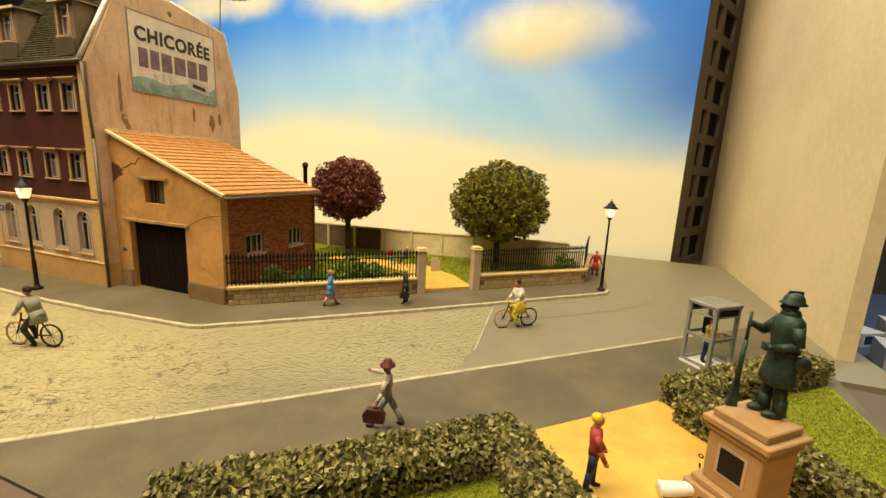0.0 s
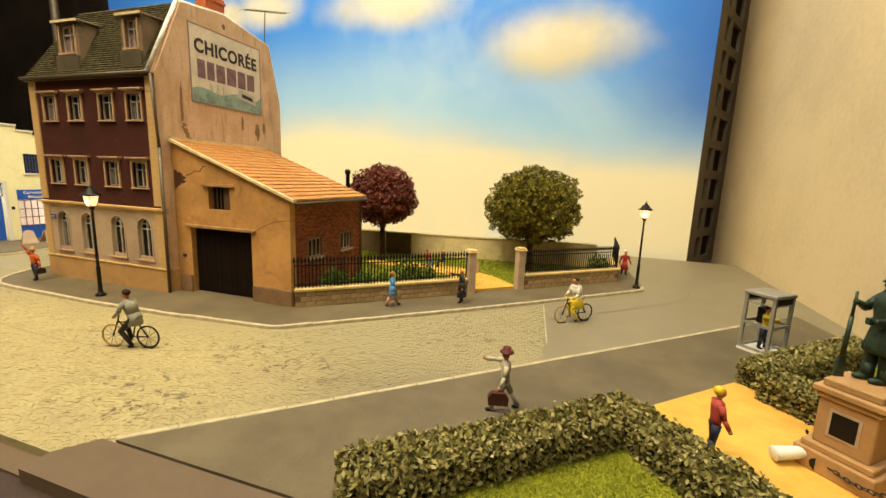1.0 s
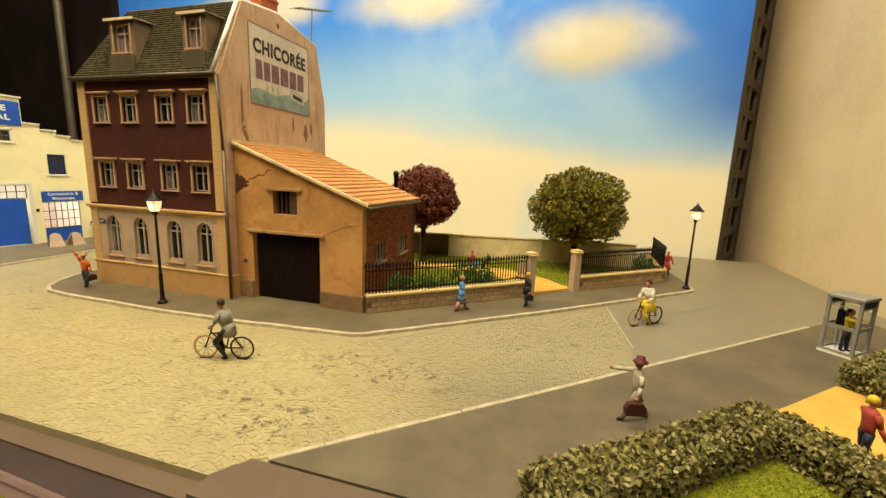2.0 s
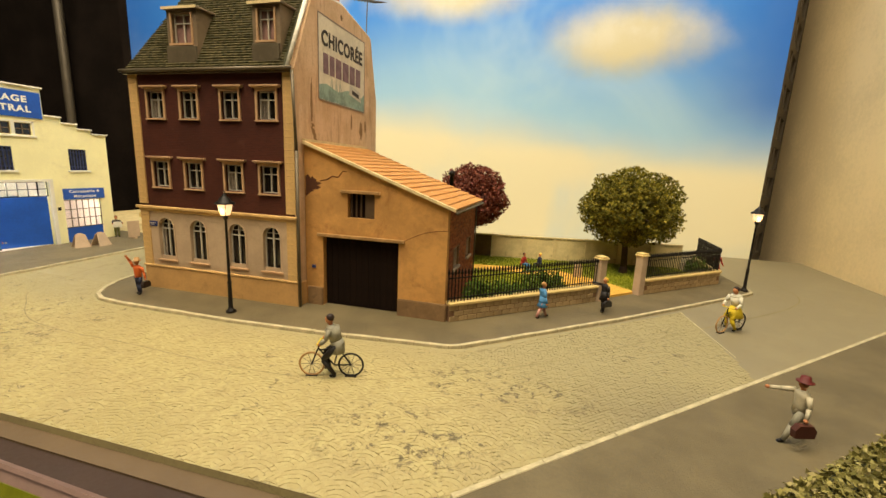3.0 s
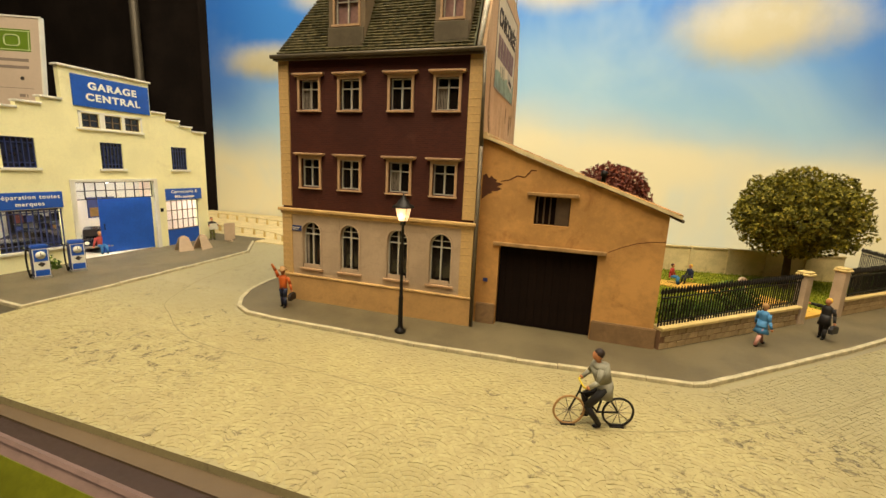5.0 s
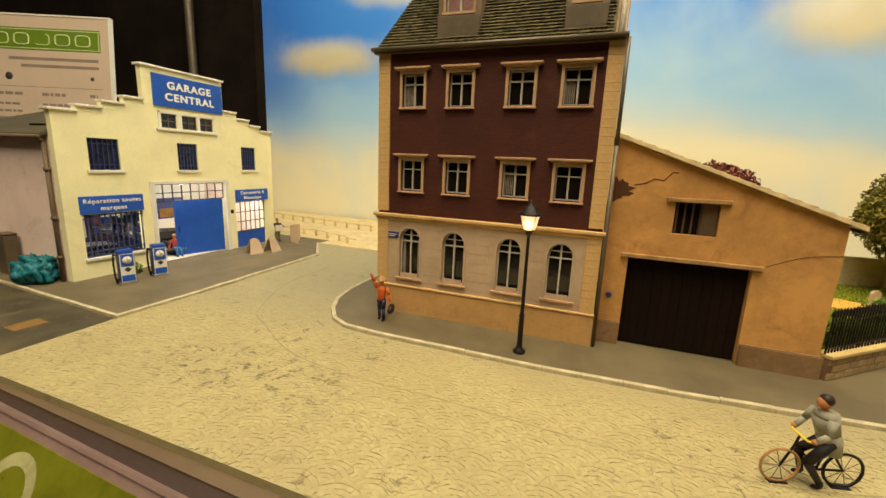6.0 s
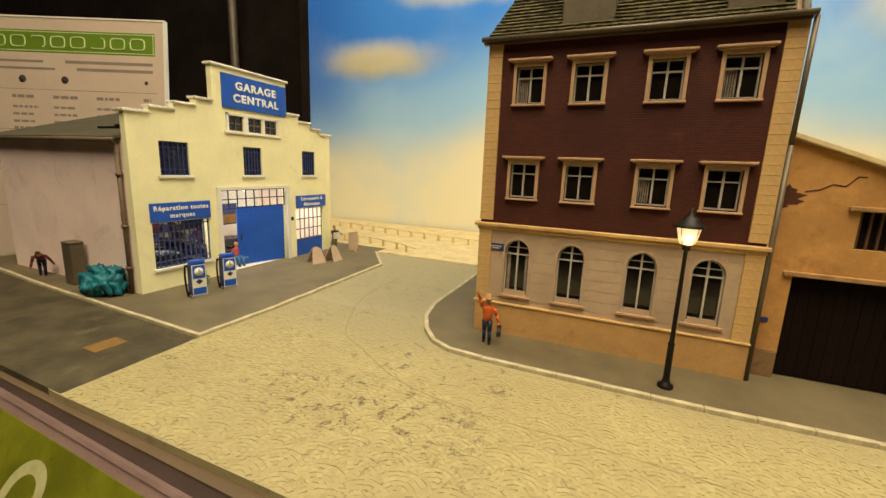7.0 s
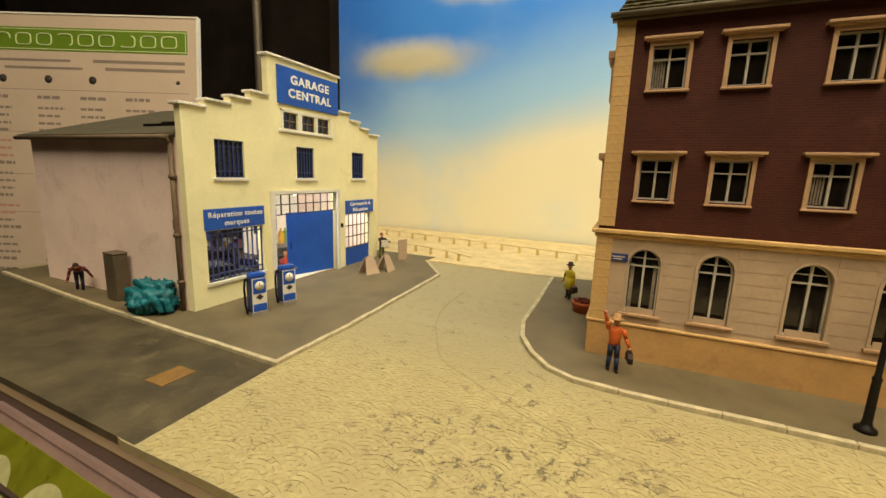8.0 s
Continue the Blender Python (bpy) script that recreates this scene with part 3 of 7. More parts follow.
b.box(0, 9.0, 0.31, 0.6, 0, 60)
part("slot_shade_sheet", b, M["black_cloth"], post)

b = B()
b.box(-150, -63.4, 46, 47, -80, 90)
setting("curtain_back", b, M["black_cloth"], "black cloth hanging behind the layout", "curtain")
b = B()
b.box(-64.6, -63.4, 40.6, 46, -80, 90)
setting("curtain_return", b, M["black_cloth"], "black cloth hanging beside the backdrop", "curtain")
b = B()
b.box(-80.6, -64.7, 44.9, 45.3, -40, 24.9)
setting("black_panel", b, M["black_cloth"], "black board behind the garage", "panel")
b = B()
b.tube((-79, 43.6, -60), (-79, 43.6, 90), 0.55, n=12)
tagged(part("upright_pole", b, M["grey_pole"]), "grey upright metal tube before black cloth", "pole")

hall = [("floor_hall", (-300, 260, -300, 300, -82, -80), "hall_floor", "grey hall floor"), ("ceiling_hall", (-300, 260, -300, 300, 190, 192), "hall_wall", "dim hall ceiling"), ("wall_south", (-300, 260, -302, -300, -80, 190), "hall_wall", "dim hall wall"), ("wall_north", (-300, 260, 300, 302, -80, 190), "hall_wall", "dim hall wall"), ("wall_west", (-302, -300, -300, 300, -80, 190), "black_cloth", "dark hall wall"), ("wall_east", (260, 262, -300, 300, -80, 190), "hall_wall", "dim hall wall")]
for nm, box, mt, lb in hall:
    b = B()
    b.box(*box)
    setting(nm, b, M[mt], lb, nm.split("_")[0])
b = B()
b.box(-64, 12.4, 3.0, 41, -8, -1.25)
setting("layout_frame", b, M["black_board"], "dark wooden frame under the layout", "frame")
for nm, x, y in (("a", -60, 6), ("b", 8, 6), ("c", -60, 38), ("d", 8, 38)):
    b = B()
    b.box(x - 2, x + 2, y - 2, y + 2, -80, -8)
    tagged(part("table_leg", b, M["black_board"]), "dark wooden leg under the layout", "table leg", "layout legs")

# ---- the corner house ----
XL, XR, YF, YB, EAVE = -32.25, -22.85, 14.6, 23.8, 11.2
WIN_X = [-30.70, -28.66, -26.27, -24.25]
house = thing("corner_house", (0, 0, 0), "four-storey corner house with oxblood brick and cream stone", "house")
W0, AW = 0.48, 0.5
us = [XL]
for c in WIN_X:
    us += [c - W0, c + W0]
us.append(XR)


def front(u, d, z):
    return (u, YF + d, z)


holes = {1, 3, 5, 7}
b = B()
b.wall(us, [4.5, 5.55, 6.82, 8.98, 10.24, EAVE], lambda i, j: not (i in holes and j in (1, 3)), front, 0.35)
part("brick_wall", b, M["brick_paint"], house, "oxblood painted brick wall")
b = B()
zs = [1.2, 1.66, 3.4, 3.9, 4.5]
b.wall(us, zs, lambda i, j: not (i in holes and j in (1, 2)), front, 0.35)
for c in WIN_X:  # the stone over the arches
    for s in (-1, 1):
        arc = [(c + s * W0 * math.cos(a), YF, 3.4 + 0.5 * math.sin(a)) for a in [math.pi / 2 * k / 7 for k in range(8)]]
        b.prism([(c + s * W0, YF, 3.9)] + arc, (0, 0.34, 0))
part("stone_wall", b, M["grey_stone"], house, "grey-beige dressed stone ground floor")
b = B()
b.box(XL - 0.06, XR + 0.06, YF - 0.08, YB, -0.1, 1.2)
b.bevel(0.03)
part("plinth", b, M["plinth"], house, "ochre stone plinth")
for k in range(7):  # flat courses of the dressed stone
    z = 1.5 + 0.4 * k
    for i in range(len(us) - 1):
        if i in holes and 1.66 < z < 3.9:
            continue
        b = B()
        b.box(us[i] + 0.05, us[i + 1] - 0.05, YF - 0.012, YF + 0.01, z, z + 0.375)
        part("stone_course", b, M["grey_stone"], house)
for nm, z0, z1, d in (("string_course", 4.36, 4.5, 0.2), ("string_course", 4.22, 4.36, 0.1), ("string_course", 1.2, 1.3, 0.12)):
    b = B()
    b.box(XL - d, XR + d * 0.6, YF - d, YF + 0.1, z0, z1)
    b.box(XL - d, XL + 0.1, YF + 0.102, YB, z0, z1)
    b.bevel(0.025)
    part(nm, b, M["cream_stone"], house, "cream moulded string course")
bq = B()
bq.box(0, 0.53, -0.07, 0.06, 0.004, 0.296)
bq.bevel(0.008)
quoin = bq.mesh("quoin", M["cream_stone"])
for x0 in (XL - 0.03, XR - 0.5):
    for k in range(33):
        z = 1.3 + 0.3 * k
        if not 4.1 < z < 4.45 and z < EAVE - 0.25:
            part("quoin", quoin, None, house, at=(x0, YF, z))
b = B()
b.box(XL, XL + 0.35, YF + 0.35, YB, 1.2, EAVE)
b.box(XL + 0.35, XR - 0.36, YB - 0.35, YB, 1.2, EAVE)
part("rear_walls", b, M["cream_stone"], house, "cream side and rear wall")
b = B()  # gable over the shed, with the mansard's outline
b.prism([(XR - 0.35, YF + 0.35, 1.2), (XR - 0.35, YB, 1.2), (XR - 0.35, YB, 11.2), (XR - 0.35, 22.85, 14.75), (XR - 0.35, 19.3, 15.42), (XR - 0.35, 16.4, 15.08), (XR - 0.35, YF + 0.1, EAVE), (XR - 0.35, YF + 0.35, EAVE)], (0.35, 0, 0))
part("gable_wall", b, M["gable"], house, "weathered pinkish-tan rendered gable wall")
b = B()
b.box(XR + 0.001, XR + 0.03, YF - 0.06, YF + 0.4, 1.31, 4.2)
b.box(XR + 0.001, XR + 0.03, YF - 0.06, YF + 0.4, 4.5, EAVE)
part("corner_return", b, M["gable"], house)
b = B()
edge = [(YF - 0.17, EAVE + 0.03), (16.3, 15.12), (19.3, 15.48), (22.9, 14.82), (YB + 0.05, 11.2)]
for (y0, z0), (y1, z1) in zip(edge, edge[1:]):
    b.tube((XR - 0.16, y0, z0), (XR - 0.16, y1, z1), 0.1, n=7)
part("verge", b, M["white_verge"], house, "white mortar verge along the gable")
for z0, z1, y0 in ((8.1, 9.0, 16.05),):
    b = B()
    n = 9
    pts = []
    for k in range(n):
        pts.append((y0 + 0.25 * k / n + random.uniform(-0.1, 0.1), z1 - (z1 - z0) * k / n))
    pts += [(y + random.uniform(0.12, 0.4), z) for y, z in pts[::-1]]
    b.prism([(XR - 0.002, y, z) for y, z in pts], (0.012, 0, 0))
    part("bare_patch", b, M["shed_plinth"], house, "bare patch where render has fallen off")
for y0, z0, w, h in ((20.2, 8.9, 0.22, 1.1), (21.3, 8.5, 0.5, 1.3), (22.0, 8.9, 0.3, 1.0), (16.0, 8.6, 0.22, 2.6), (19.0, 14.55, 0.3, 0.4)):
    pts = [(y0 + w * (0.5 + 0.5 * math.cos(a) * random.uniform(0.6, 1)), z0 + h * (0.5 + 0.5 * math.sin(a) * random.uniform(0.6, 1))) for a in [6.283 * k / 14 for k in range(14)]]
    b = B()
    b.prism([(XR - 0.002, y, z) for y, z in pts], (0.008, 0, 0))
    part("bare_patch", b, M["shed_plinth"], house, "bare patch where render has fallen off")


def sash(parent, cx, z0, w, h, arch=False, y=YF, paned="window_glass"):
    """A casement: dark glass set back, pale frame, middle post and cross bar."""
    win = part("window", frame_bars(w, h, arch), M["window_bar"], parent, at=(cx, y + 0.14, z0))
    b = B()
    if arch:
        b.prism([(-w / 2, 0.1, 0), (w / 2, 0.1, 0)] + [(w / 2 * math.cos(a), 0.1, h - 0.5 + 0.5 * math.sin(a)) for a in [math.pi * k / 12 for k in range(13)]], (0, 0.03, 0))
    else:
        b.box(-w / 2, w / 2, 0.1, 0.13, 0, h)
    part("pane", b, M[paned], win)
    return win


def frame_bars(w, h, arch):
    b = B()
    t = 0.046
    top = h if not arch else h - 0.5
    for x in (-w / 2, w / 2 - t):
        b.box(x, x + t, 0, 0.08, 0, top)
    b.box(-w / 2 + t, w / 2 - t, 0, 0.08, 0, t)
    b.box(-t / 2 - 0.01, t / 2 + 0.01, -0.01, 0.07, t, h - 0.03)
    zc = h * 0.68 if not arch else h - 0.62
    b.box(-w / 2 + t, w / 2 - t, -0.012, 0.07, zc, zc + t)
    if arch:
        for k in range(12):
            a0, a1 = math.pi * k / 12, math.pi * (k + 1) / 12
            b.tube(((w / 2 - 0.03) * math.cos(a0), 0.04, top + 0.47 * math.sin(a0)), ((w / 2 - 0.03) * math.cos(a1), 0.04, top + 0.47 * math.sin(a1)), 0.035, n=5)
        b.box(-w / 2 + t, w / 2 - t, 0, 0.06, zc + 0.28, zc + 0.31)
    else:
        b.box(-w / 2 + t, w / 2 - t, 0, 0.08, h - t, h)
    return b


for floor, (z0, z1) in enumerate(((8.98, 10.24), (5.55, 6.82))):
    for k, cx in enumerate(WIN_X):
        win = sash(house, cx, z0, 0.96, z1 - z0)
        b = B()
        for s in (-1, 1):
            x = s * 0.535
            b.box(x - 0.055, x + 0.055, -0.21, -0.1, -0.06, z1 - z0 + 0.06)
        b.box(-0.59, 0.59, -0.215, -0.1, z1 - z0 + 0.0, z1 - z0 + 0.12)
        part("surround", b, M["window_trim"], win, "pale moulded window surround")
        b = B()
        b.box(-0.78, 0.78, -0.36, -0.1, z1 - z0 + 0.18, z1 - z0 + 0.26)
        b.box(-0.7, 0.7, -0.29, -0.1, z1 - z0 + 0.13, z1 - z0 + 0.19)
        b.bevel(0.012)
        part("window_hood", b, M["window_trim"], win, "pale projecting hood")
        b = B()
        b.box(-0.62, 0.62, -0.26, -0.09, -0.11, -0.04)
        b.bevel(0.015)
        part("sill", b, M["window_trim"], win)
        if (k + floor) % 3 == 0:
            b = B()
            for q in range(5):
                b.box(-0.42 + 0.07 * q, -0.37 + 0.07 * q, 0.075 + 0.01 * (q % 2), 0.09, 0.08, 0.95)
            part("net_curtain", b, M["curtain"], win)
for cx in WIN_X:
    win = sash(house, cx, 1.66, 0.96, 2.24, True)
    b = B()
    b.box(-0.64, 0.64, -0.25, -0.09, -0.1, 0.0)
    b.bevel(0.015)
    part("sill", b, M["window_trim"], win)
    b = B()
    n = 12
    for k in range(n):
        a0, a1 = math.pi * k / n, math.pi * (k + 1) / n
        b.prism([(r * math.cos(a), -0.19, 1.74 + (r + 0.02) * math.sin(a)) for r, a in ((0.49, a0), (0.57, a0), (0.57, a1), (0.49, a1))], (0, 0.1, 0))
    for s in (-1, 1):
        b.box(min(s * 0.49, s * 0.57), max(s * 0.49, s * 0.57), -0.19, -0.09, 0, 1.74)
    part("surround", b, M["grey_stone"], win)
    if cx == WIN_X[0]:
        b = B()
        b.box(-0.4, -0.28, 0.07, 0.095, 0.1, 1.7)
        b.box(0.3, 0.4, 0.07, 0.095, 0.1, 1.7)
        part("net_curtain", b, M["curtain"], win)
# shallow hoods on the street side
for z0 in (5.55, 8.98):
    for y in (16.4, 18.6):
        b = B()
        b.box(-0.3, 0, -0.75, 0.75, 1.3, 1.52)
        b.box(-0.16, 0, -0.6, 0.6, -0.1, 1.3)
        part("side_window", b, M["window_trim"], house, "pale window surround on the side wall", at=(XL, y, z0))
b = B()
b.box(-31.82, -31.22, YF - 0.06, YF - 0.013, 3.42, 3.68)
part("street_plate", b, M["dark_blue"], house, "small dark blue enamel street plate")
b = B()
b.box(-31.74, -31.32, YF - 0.066, YF - 0.06, 3.56, 3.6)
b.box(-31.7, -31.4, YF - 0.066, YF - 0.06, 3.48, 3.52)
part("plate_bar", b, M["window_bar"], house)
# roof
HIP = -30.4
b = B()
b.m = 0
body = [(XL - 0.1, YF - 0.15, EAVE), (XR - 0.35, YF - 0.15, EAVE), (XR - 0.35, 16.36, 15.06), (HIP, 16.36, 15.06)]
b.face(body)
b.face([(XL - 0.1, YF - 0.15, EAVE), (HIP, 16.36, 15.06), (HIP, 22.8, 14.78), (XL - 0.1, YB + 0.1, EAVE)])
b.face([(HIP, 16.36, 15.06), (XR - 0.35, 16.36, 15.06), (XR - 0.35, 19.3, 15.42), (HIP, 19.3, 15.42)])
b.face([(HIP, 19.3, 15.42), (XR - 0.35, 19.3, 15.42), (XR - 0.35, 22.8, 14.78), (HIP, 22.8, 14.78)])
b.face([(XR - 0.35, YB + 0.1, EAVE), (XL - 0.1, YB + 0.1, EAVE), (HIP, 22.8, 14.78), (XR - 0.35, 22.8, 14.78)])
b.face([(HIP, 16.36, 15.06), (HIP, 19.3, 15.42), (HIP, 22.8, 14.78)])
b.face([(XL - 0.1, YF - 0.15, EAVE), (XL - 0.1, YB + 0.1, EAVE), (XR - 0.35, YB + 0.1, EAVE), (XR - 0.35, YF - 0.15, EAVE)])
bmesh.ops.remove_doubles(b.bm, verts=b.bm.verts, dist=0.001)
roof = part("roof", b, M["slate"], house, "mossy grey-green slate mansard roof")
verts, faces = [], []
rows = 30
for r in range(rows):
    f0, f1 = r / rows, (r + 1.12) / rows
    xl0, xl1 = XL - 0.1 + (HIP - XL + 0.1) * f0, XL - 0.1 + (HIP - XL + 0.1) * min(1, f1)
    x = xl0 - (0.085 if r % 2 else 0)
    while x < XR - 0.42:
        w = 0.17 + random.uniform(-0.008, 0.008)
        a, c = max(x, xl0), min(x + w, XR - 0.4)
        if c - a > 0.05:
            y0, z0 = YF - 0.15 + 1.91 * f0, EAVE + 3.86 * f0
            y1, z1 = YF - 0.15 + 1.91 * f1, EAVE + 3.86 * f1
            t = 0.055 + random.uniform(0, 0.03)
            k = len(verts)
            verts += [(a + 0.008, y0 - t, z0 + t * 0.5), (c - 0.008, y0 - t, z0 + t * 0.5), (max(c, xl1) - 0.008, y1 - 0.008, z1), (max(a, xl1) + 0.008, y1 - 0.008, z1), (a + 0.008, y0, z0 - 0.01), (c - 0.008, y0, z0 - 0.01)]
            faces += [(k, k + 1, k + 2, k + 3), (k, k + 4, k + 5, k + 1)]
        x += w
M["slates"] = island("slate_pieces", ["3C3824", "524B30", "665D3E", "454026"], 0.8, 0.25, spec=0.15)
tagged(raw("slate_cover", verts, faces, M["slates"], roof), kind="stuff")
b = B()
b.tube((XL - 0.25, YF - 0.28, EAVE - 0.02), (XR + 0.1, YF - 0.28, EAVE - 0.02), 0.085, n=10)
b.box(XL - 0.2, XR + 0.02, YF - 0.2, YF + 0.05, EAVE - 0.16, EAVE - 0.03)
part("gutter", b, M["zinc"], house, "grey zinc eaves gutter")
b = B()
b.tube((XR + 0.12, YF - 0.02, -0.02), (XR + 0.12, YF - 0.02, 7.6), 0.08, n=8)
b.tube((XR + 0.12, YF - 0.02, 7.6), (XR + 0.1, YF - 0.2, EAVE - 0.1), 0.07, n=8)
part("downpipe", b, M["zinc"], house, "grey zinc downpipe")
for x0, x1 in ((-29.75, -28.02), (-24.93, -23.48)):
    b = B()
    b.wall([x0, x0 + 0.3, x1 - 0.3, x1], [11.6, 12.42, 13.78, 13.95], lambda i, j: not (i == 1 and j == 1), lambda u, d, z: (u, YF + 0.12 + d, z), 0.15)
    for x in (x0, x1 - 0.12):
        b.prism([(x, YF + 0.27, 11.6), (x, YF + 0.27, 13.95), (x, YF + 1.9, 13.95), (x, YF + 0.3, 11.6)], (0.12, 0, 0))
    dorm = part("dormer", b, M["dormer"], house, "brown sheet-clad dormer")
    b = B()
    b.prism([(x0 - 0.12, YF - 0.02, 13.95), (x0 - 0.12, YF + 1.35, 14.02), (x0 - 0.12, YF + 1.35, 14.1), (x0 - 0.12, YF - 0.02, 14.04)], (x1 - x0 + 0.24, 0, 0))
    b.bevel(0.015)
    part("dormer_roof", b, M["dormer"], dorm, "brown sheet roof with a pale front edge")
    b = B()
    b.box(x0 - 0.14, x1 + 0.14, YF - 0.05, YF - 0.021, 13.94, 14.06)
    part("roof_edge", b, M["verge"], dorm)
    b = B()
    b.box(x0 + 0.02, x1 - 0.02, YF - 0.03, YF + 0.119, 11.45, 12.3)
    b.bevel(0.02)
    part("apron", b, M["zinc"], dorm)
    c = (x0 + x1) / 2
    win = sash(dorm, c, 12.42, x1 - x0 - 0.6, 1.36, False, YF + 0.12, "dormer_pane")
    b = B()
    b.box(x0 + 0.2, x1 - 0.2, YF - 0.02, YF + 0.13, 12.34, 12.43)
    for x in (x0 + 0.22, x1 - 0.3):
        b.box(x, x + 0.08, YF + 0.06, YF + 0.13, 12.43, 13.8)
    part("sill", b, M["window_trim"], dorm)
b = B()
b.box(-24.0, -23.25, 18.35, 19.7, 14.8, 16.4)
b.box(-24.06, -23.19, 18.29, 19.76, 16.1, 16.25)
b.bevel(0.02)
part("chimney", b, M["chimney"], house, "orange brick chimney stack")
b = B()
b.tube((-23.1, 22.7, 14.2), (-23.1, 22.9, 17.0), 0.035, n=6)
b.tube((-23.1, 21.1, 16.45), (-23.1, 25.0, 17.6), 0.03, n=5)
for k in range(9):
    y = 21.2 + 0.45 * k
    b.tube((-23.1 - 0.5, y, 16.48 + 0.295 * (y - 21.2)), (-23.1 + 0.5, y, 16.48 + 0.295 * (y - 21.2)), 0.018, n=4)
part("aerial", b, M["grey_pole"], house, "thin roof television aerial")

# painted advertisement on the gable
ad = thing("wall_advertisement", (XR, 19.35, 12.3), "faded painted wall advertisement, cream with blue-green landscape", "sign")
b = B()
b.box(0.004, 0.02, -2.6, 2.6, -2.05, 2.0)
part("field", b, M["ad_paper"], ad)
b = B()
for x0, x1, z0, z1 in ((-2.62, 2.62, 1.96, 2.03), (-2.62, 2.62, -2.08, -2.01), (-2.63, -2.56, -2.05, 2.0), (2.56, 2.63, -2.05, 2.0)):
    b.box(0.02, 0.03, x0, x1, z0, z1)
part("border", b, M["ink"], ad)
M["ad_dark"] = plain("faded_dark_paint", "3E3630", 0.8, vary=0.25, big=2, fine=9)
M["ad_mauve"] = plain("faded_mauve_paint", "7E6468", 0.8, vary=0.25, big=2, fine=9)
M["ad_teal"] = plain("faded_teal_paint", "8AA092", 0.8, vary=0.3, big=1.2, fine=6)
letters("CHICORÉE", 0.98, M["ad_dark"], ad, (0.03, -0.02, 0.92), 90, 90, 0.03, 1.1, 0.9)
x = -2.15
for w in (0.5, 0.5, 0.62, 0.7, 0.62, 0.6):
    b = B()
    b.box(0.02, 0.034, x, x + w, -0.72, 0.26)
    b.bevel(0.006)
    part("painted_bar", b, M["ad_mauve"], ad)
    x += w + 0.13
b = B()
pts = [(-2.56, -2.0), (2.56, -2.0), (2.56, -1.0)] + [(2.56 - 5.12 * k / 14, -1.15 - 0.12 * math.sin(k * 0.9) - 0.2 * k / 14) for k in range(1, 15)]
b.prism([(0.021, y, z) for y, z in pts], (0.006, 0, 0))
part("landscape", b, M["ad_teal"], ad)
b = B()
for k in range(9):
    y = -1.5 + 0.16 * k
    b.prism([(0.024, y, -1.5), (0.024, y + 0.05, -1.5), (0.024, y + random.uniform(-0.2, 0.25), -0.75 - 0.1 * (k % 3))], (0.006, 0, 0))
part("painted_plant", b, M["ad_teal"], ad)
b = B()
b.prism([(0.028, 0.6, -1.3), (0.028, 2.1, -1.55), (0.028, 2.0, -1.0), (0.028, 0.75, -0.75)], (0.006, 0, 0))
part("packet", b, M["window_bar"], ad)
b = B()
b.prism([(0.035, 0.95, -1.22), (0.035, 1.85, -1.36), (0.035, 1.82, -1.14), (0.035, 0.97, -1.0)], (0.005, 0, 0))
part("packet_bar", b, M["ad_dark"], ad)

# ---- the shed ----
SX0, SX1, SY0, SY1 = -22.8, -15.5, 15.3, 22.1
shed = thing("coach_shed", (0, 0, 0), "ochre rendered lean-to shed with tiled roof and brick side", "shed")
slope = (5.3 - 7.95) / (SX1 - SX0)


def shed_top(x):
    return 7.95 + slope * (x - SX0)


b = B()
b.wall([SX0, -21.83, -20.5, -19.1, -17.85, SX1], [0, 3.55, 4.56, 5.72, 8.2], lambda i, j: not ((i in (1, 2, 3) and j == 0) or (i == 2 and j == 2)), lambda u, d, z: (u, SY0 + d, z), 0.4)
g = b.bm
bmesh.ops.bisect_plane(g, geom=list(g.verts) + list(g.edges) + list(g.faces), plane_co=(SX0, 0, 7.95), plane_no=(-slope, 0, 1), clear_outer=True)
bmesh.ops.holes_fill(g, edges=[e for e in g.edges if e.is_boundary])
part("front_wall", b, M["shed"], shed, "ochre render, cracked and stained")
b = B()
b.wall([SY0 + 0.4, 16.75, 17.9, 19.88, 20.98, SY1], [0, 2.2, 3.2, 5.25], lambda i, j: not (i in (1, 3) and j == 1), lambda u, d, z: (SX1 - d, u, z), 0.35)
part("side_wall", b, M["mortar"], shed, "red brick side wall")
b = B()
b.box(SX0, SX1 - 0.35, SY1 - 0.35, SY1, 0, 5.2)
part("rear_wall", b, M["mortar"], shed)
verts, faces = [], []
row = 0
z = 0.05
while z < 5.22:
    y = SY0 + 0.42 - (0.13 if row % 2 else 0)
    while y < SY1 - 0.02:
        a, c = max(y, SY0 + 0.42), min(y + 0.25, SY1)
        hole = any(c > h0 - 0.02 and a < h1 + 0.02 and z + 0.09 > 2.2 and z < 3.2 for h0, h1 in ((16.75, 17.9), (19.88, 20.98)))
        if not hole and c - a > 0.05:
            t = SX1 + random.uniform(0.006, 0.022)
            k = len(verts)
            for yy, zz in ((a + 0.01, z + 0.01), (c - 0.01, z + 0.01), (c - 0.01, z + 0.085), (a + 0.01, z + 0.085)):
                verts += [(t, yy, zz), (SX1 - 0.01, yy, zz)]
            faces += [(k, k + 2, k + 4, k + 6)] + [(k + i, k + i + 1, k + (i + 3) % 8, k + (i + 2) % 8) for i in (0, 2, 4, 6)]
        y += 0.26
    z += 0.095
    row += 1
M["brick_pieces"] = island("brick_pieces", ["8A4527", "A35A33", "B5693C", "7A3B22", "9C5530"], 0.85, 0.2)
tagged(raw("bricks", verts, faces, M["brick_pieces"], shed), kind="stuff")
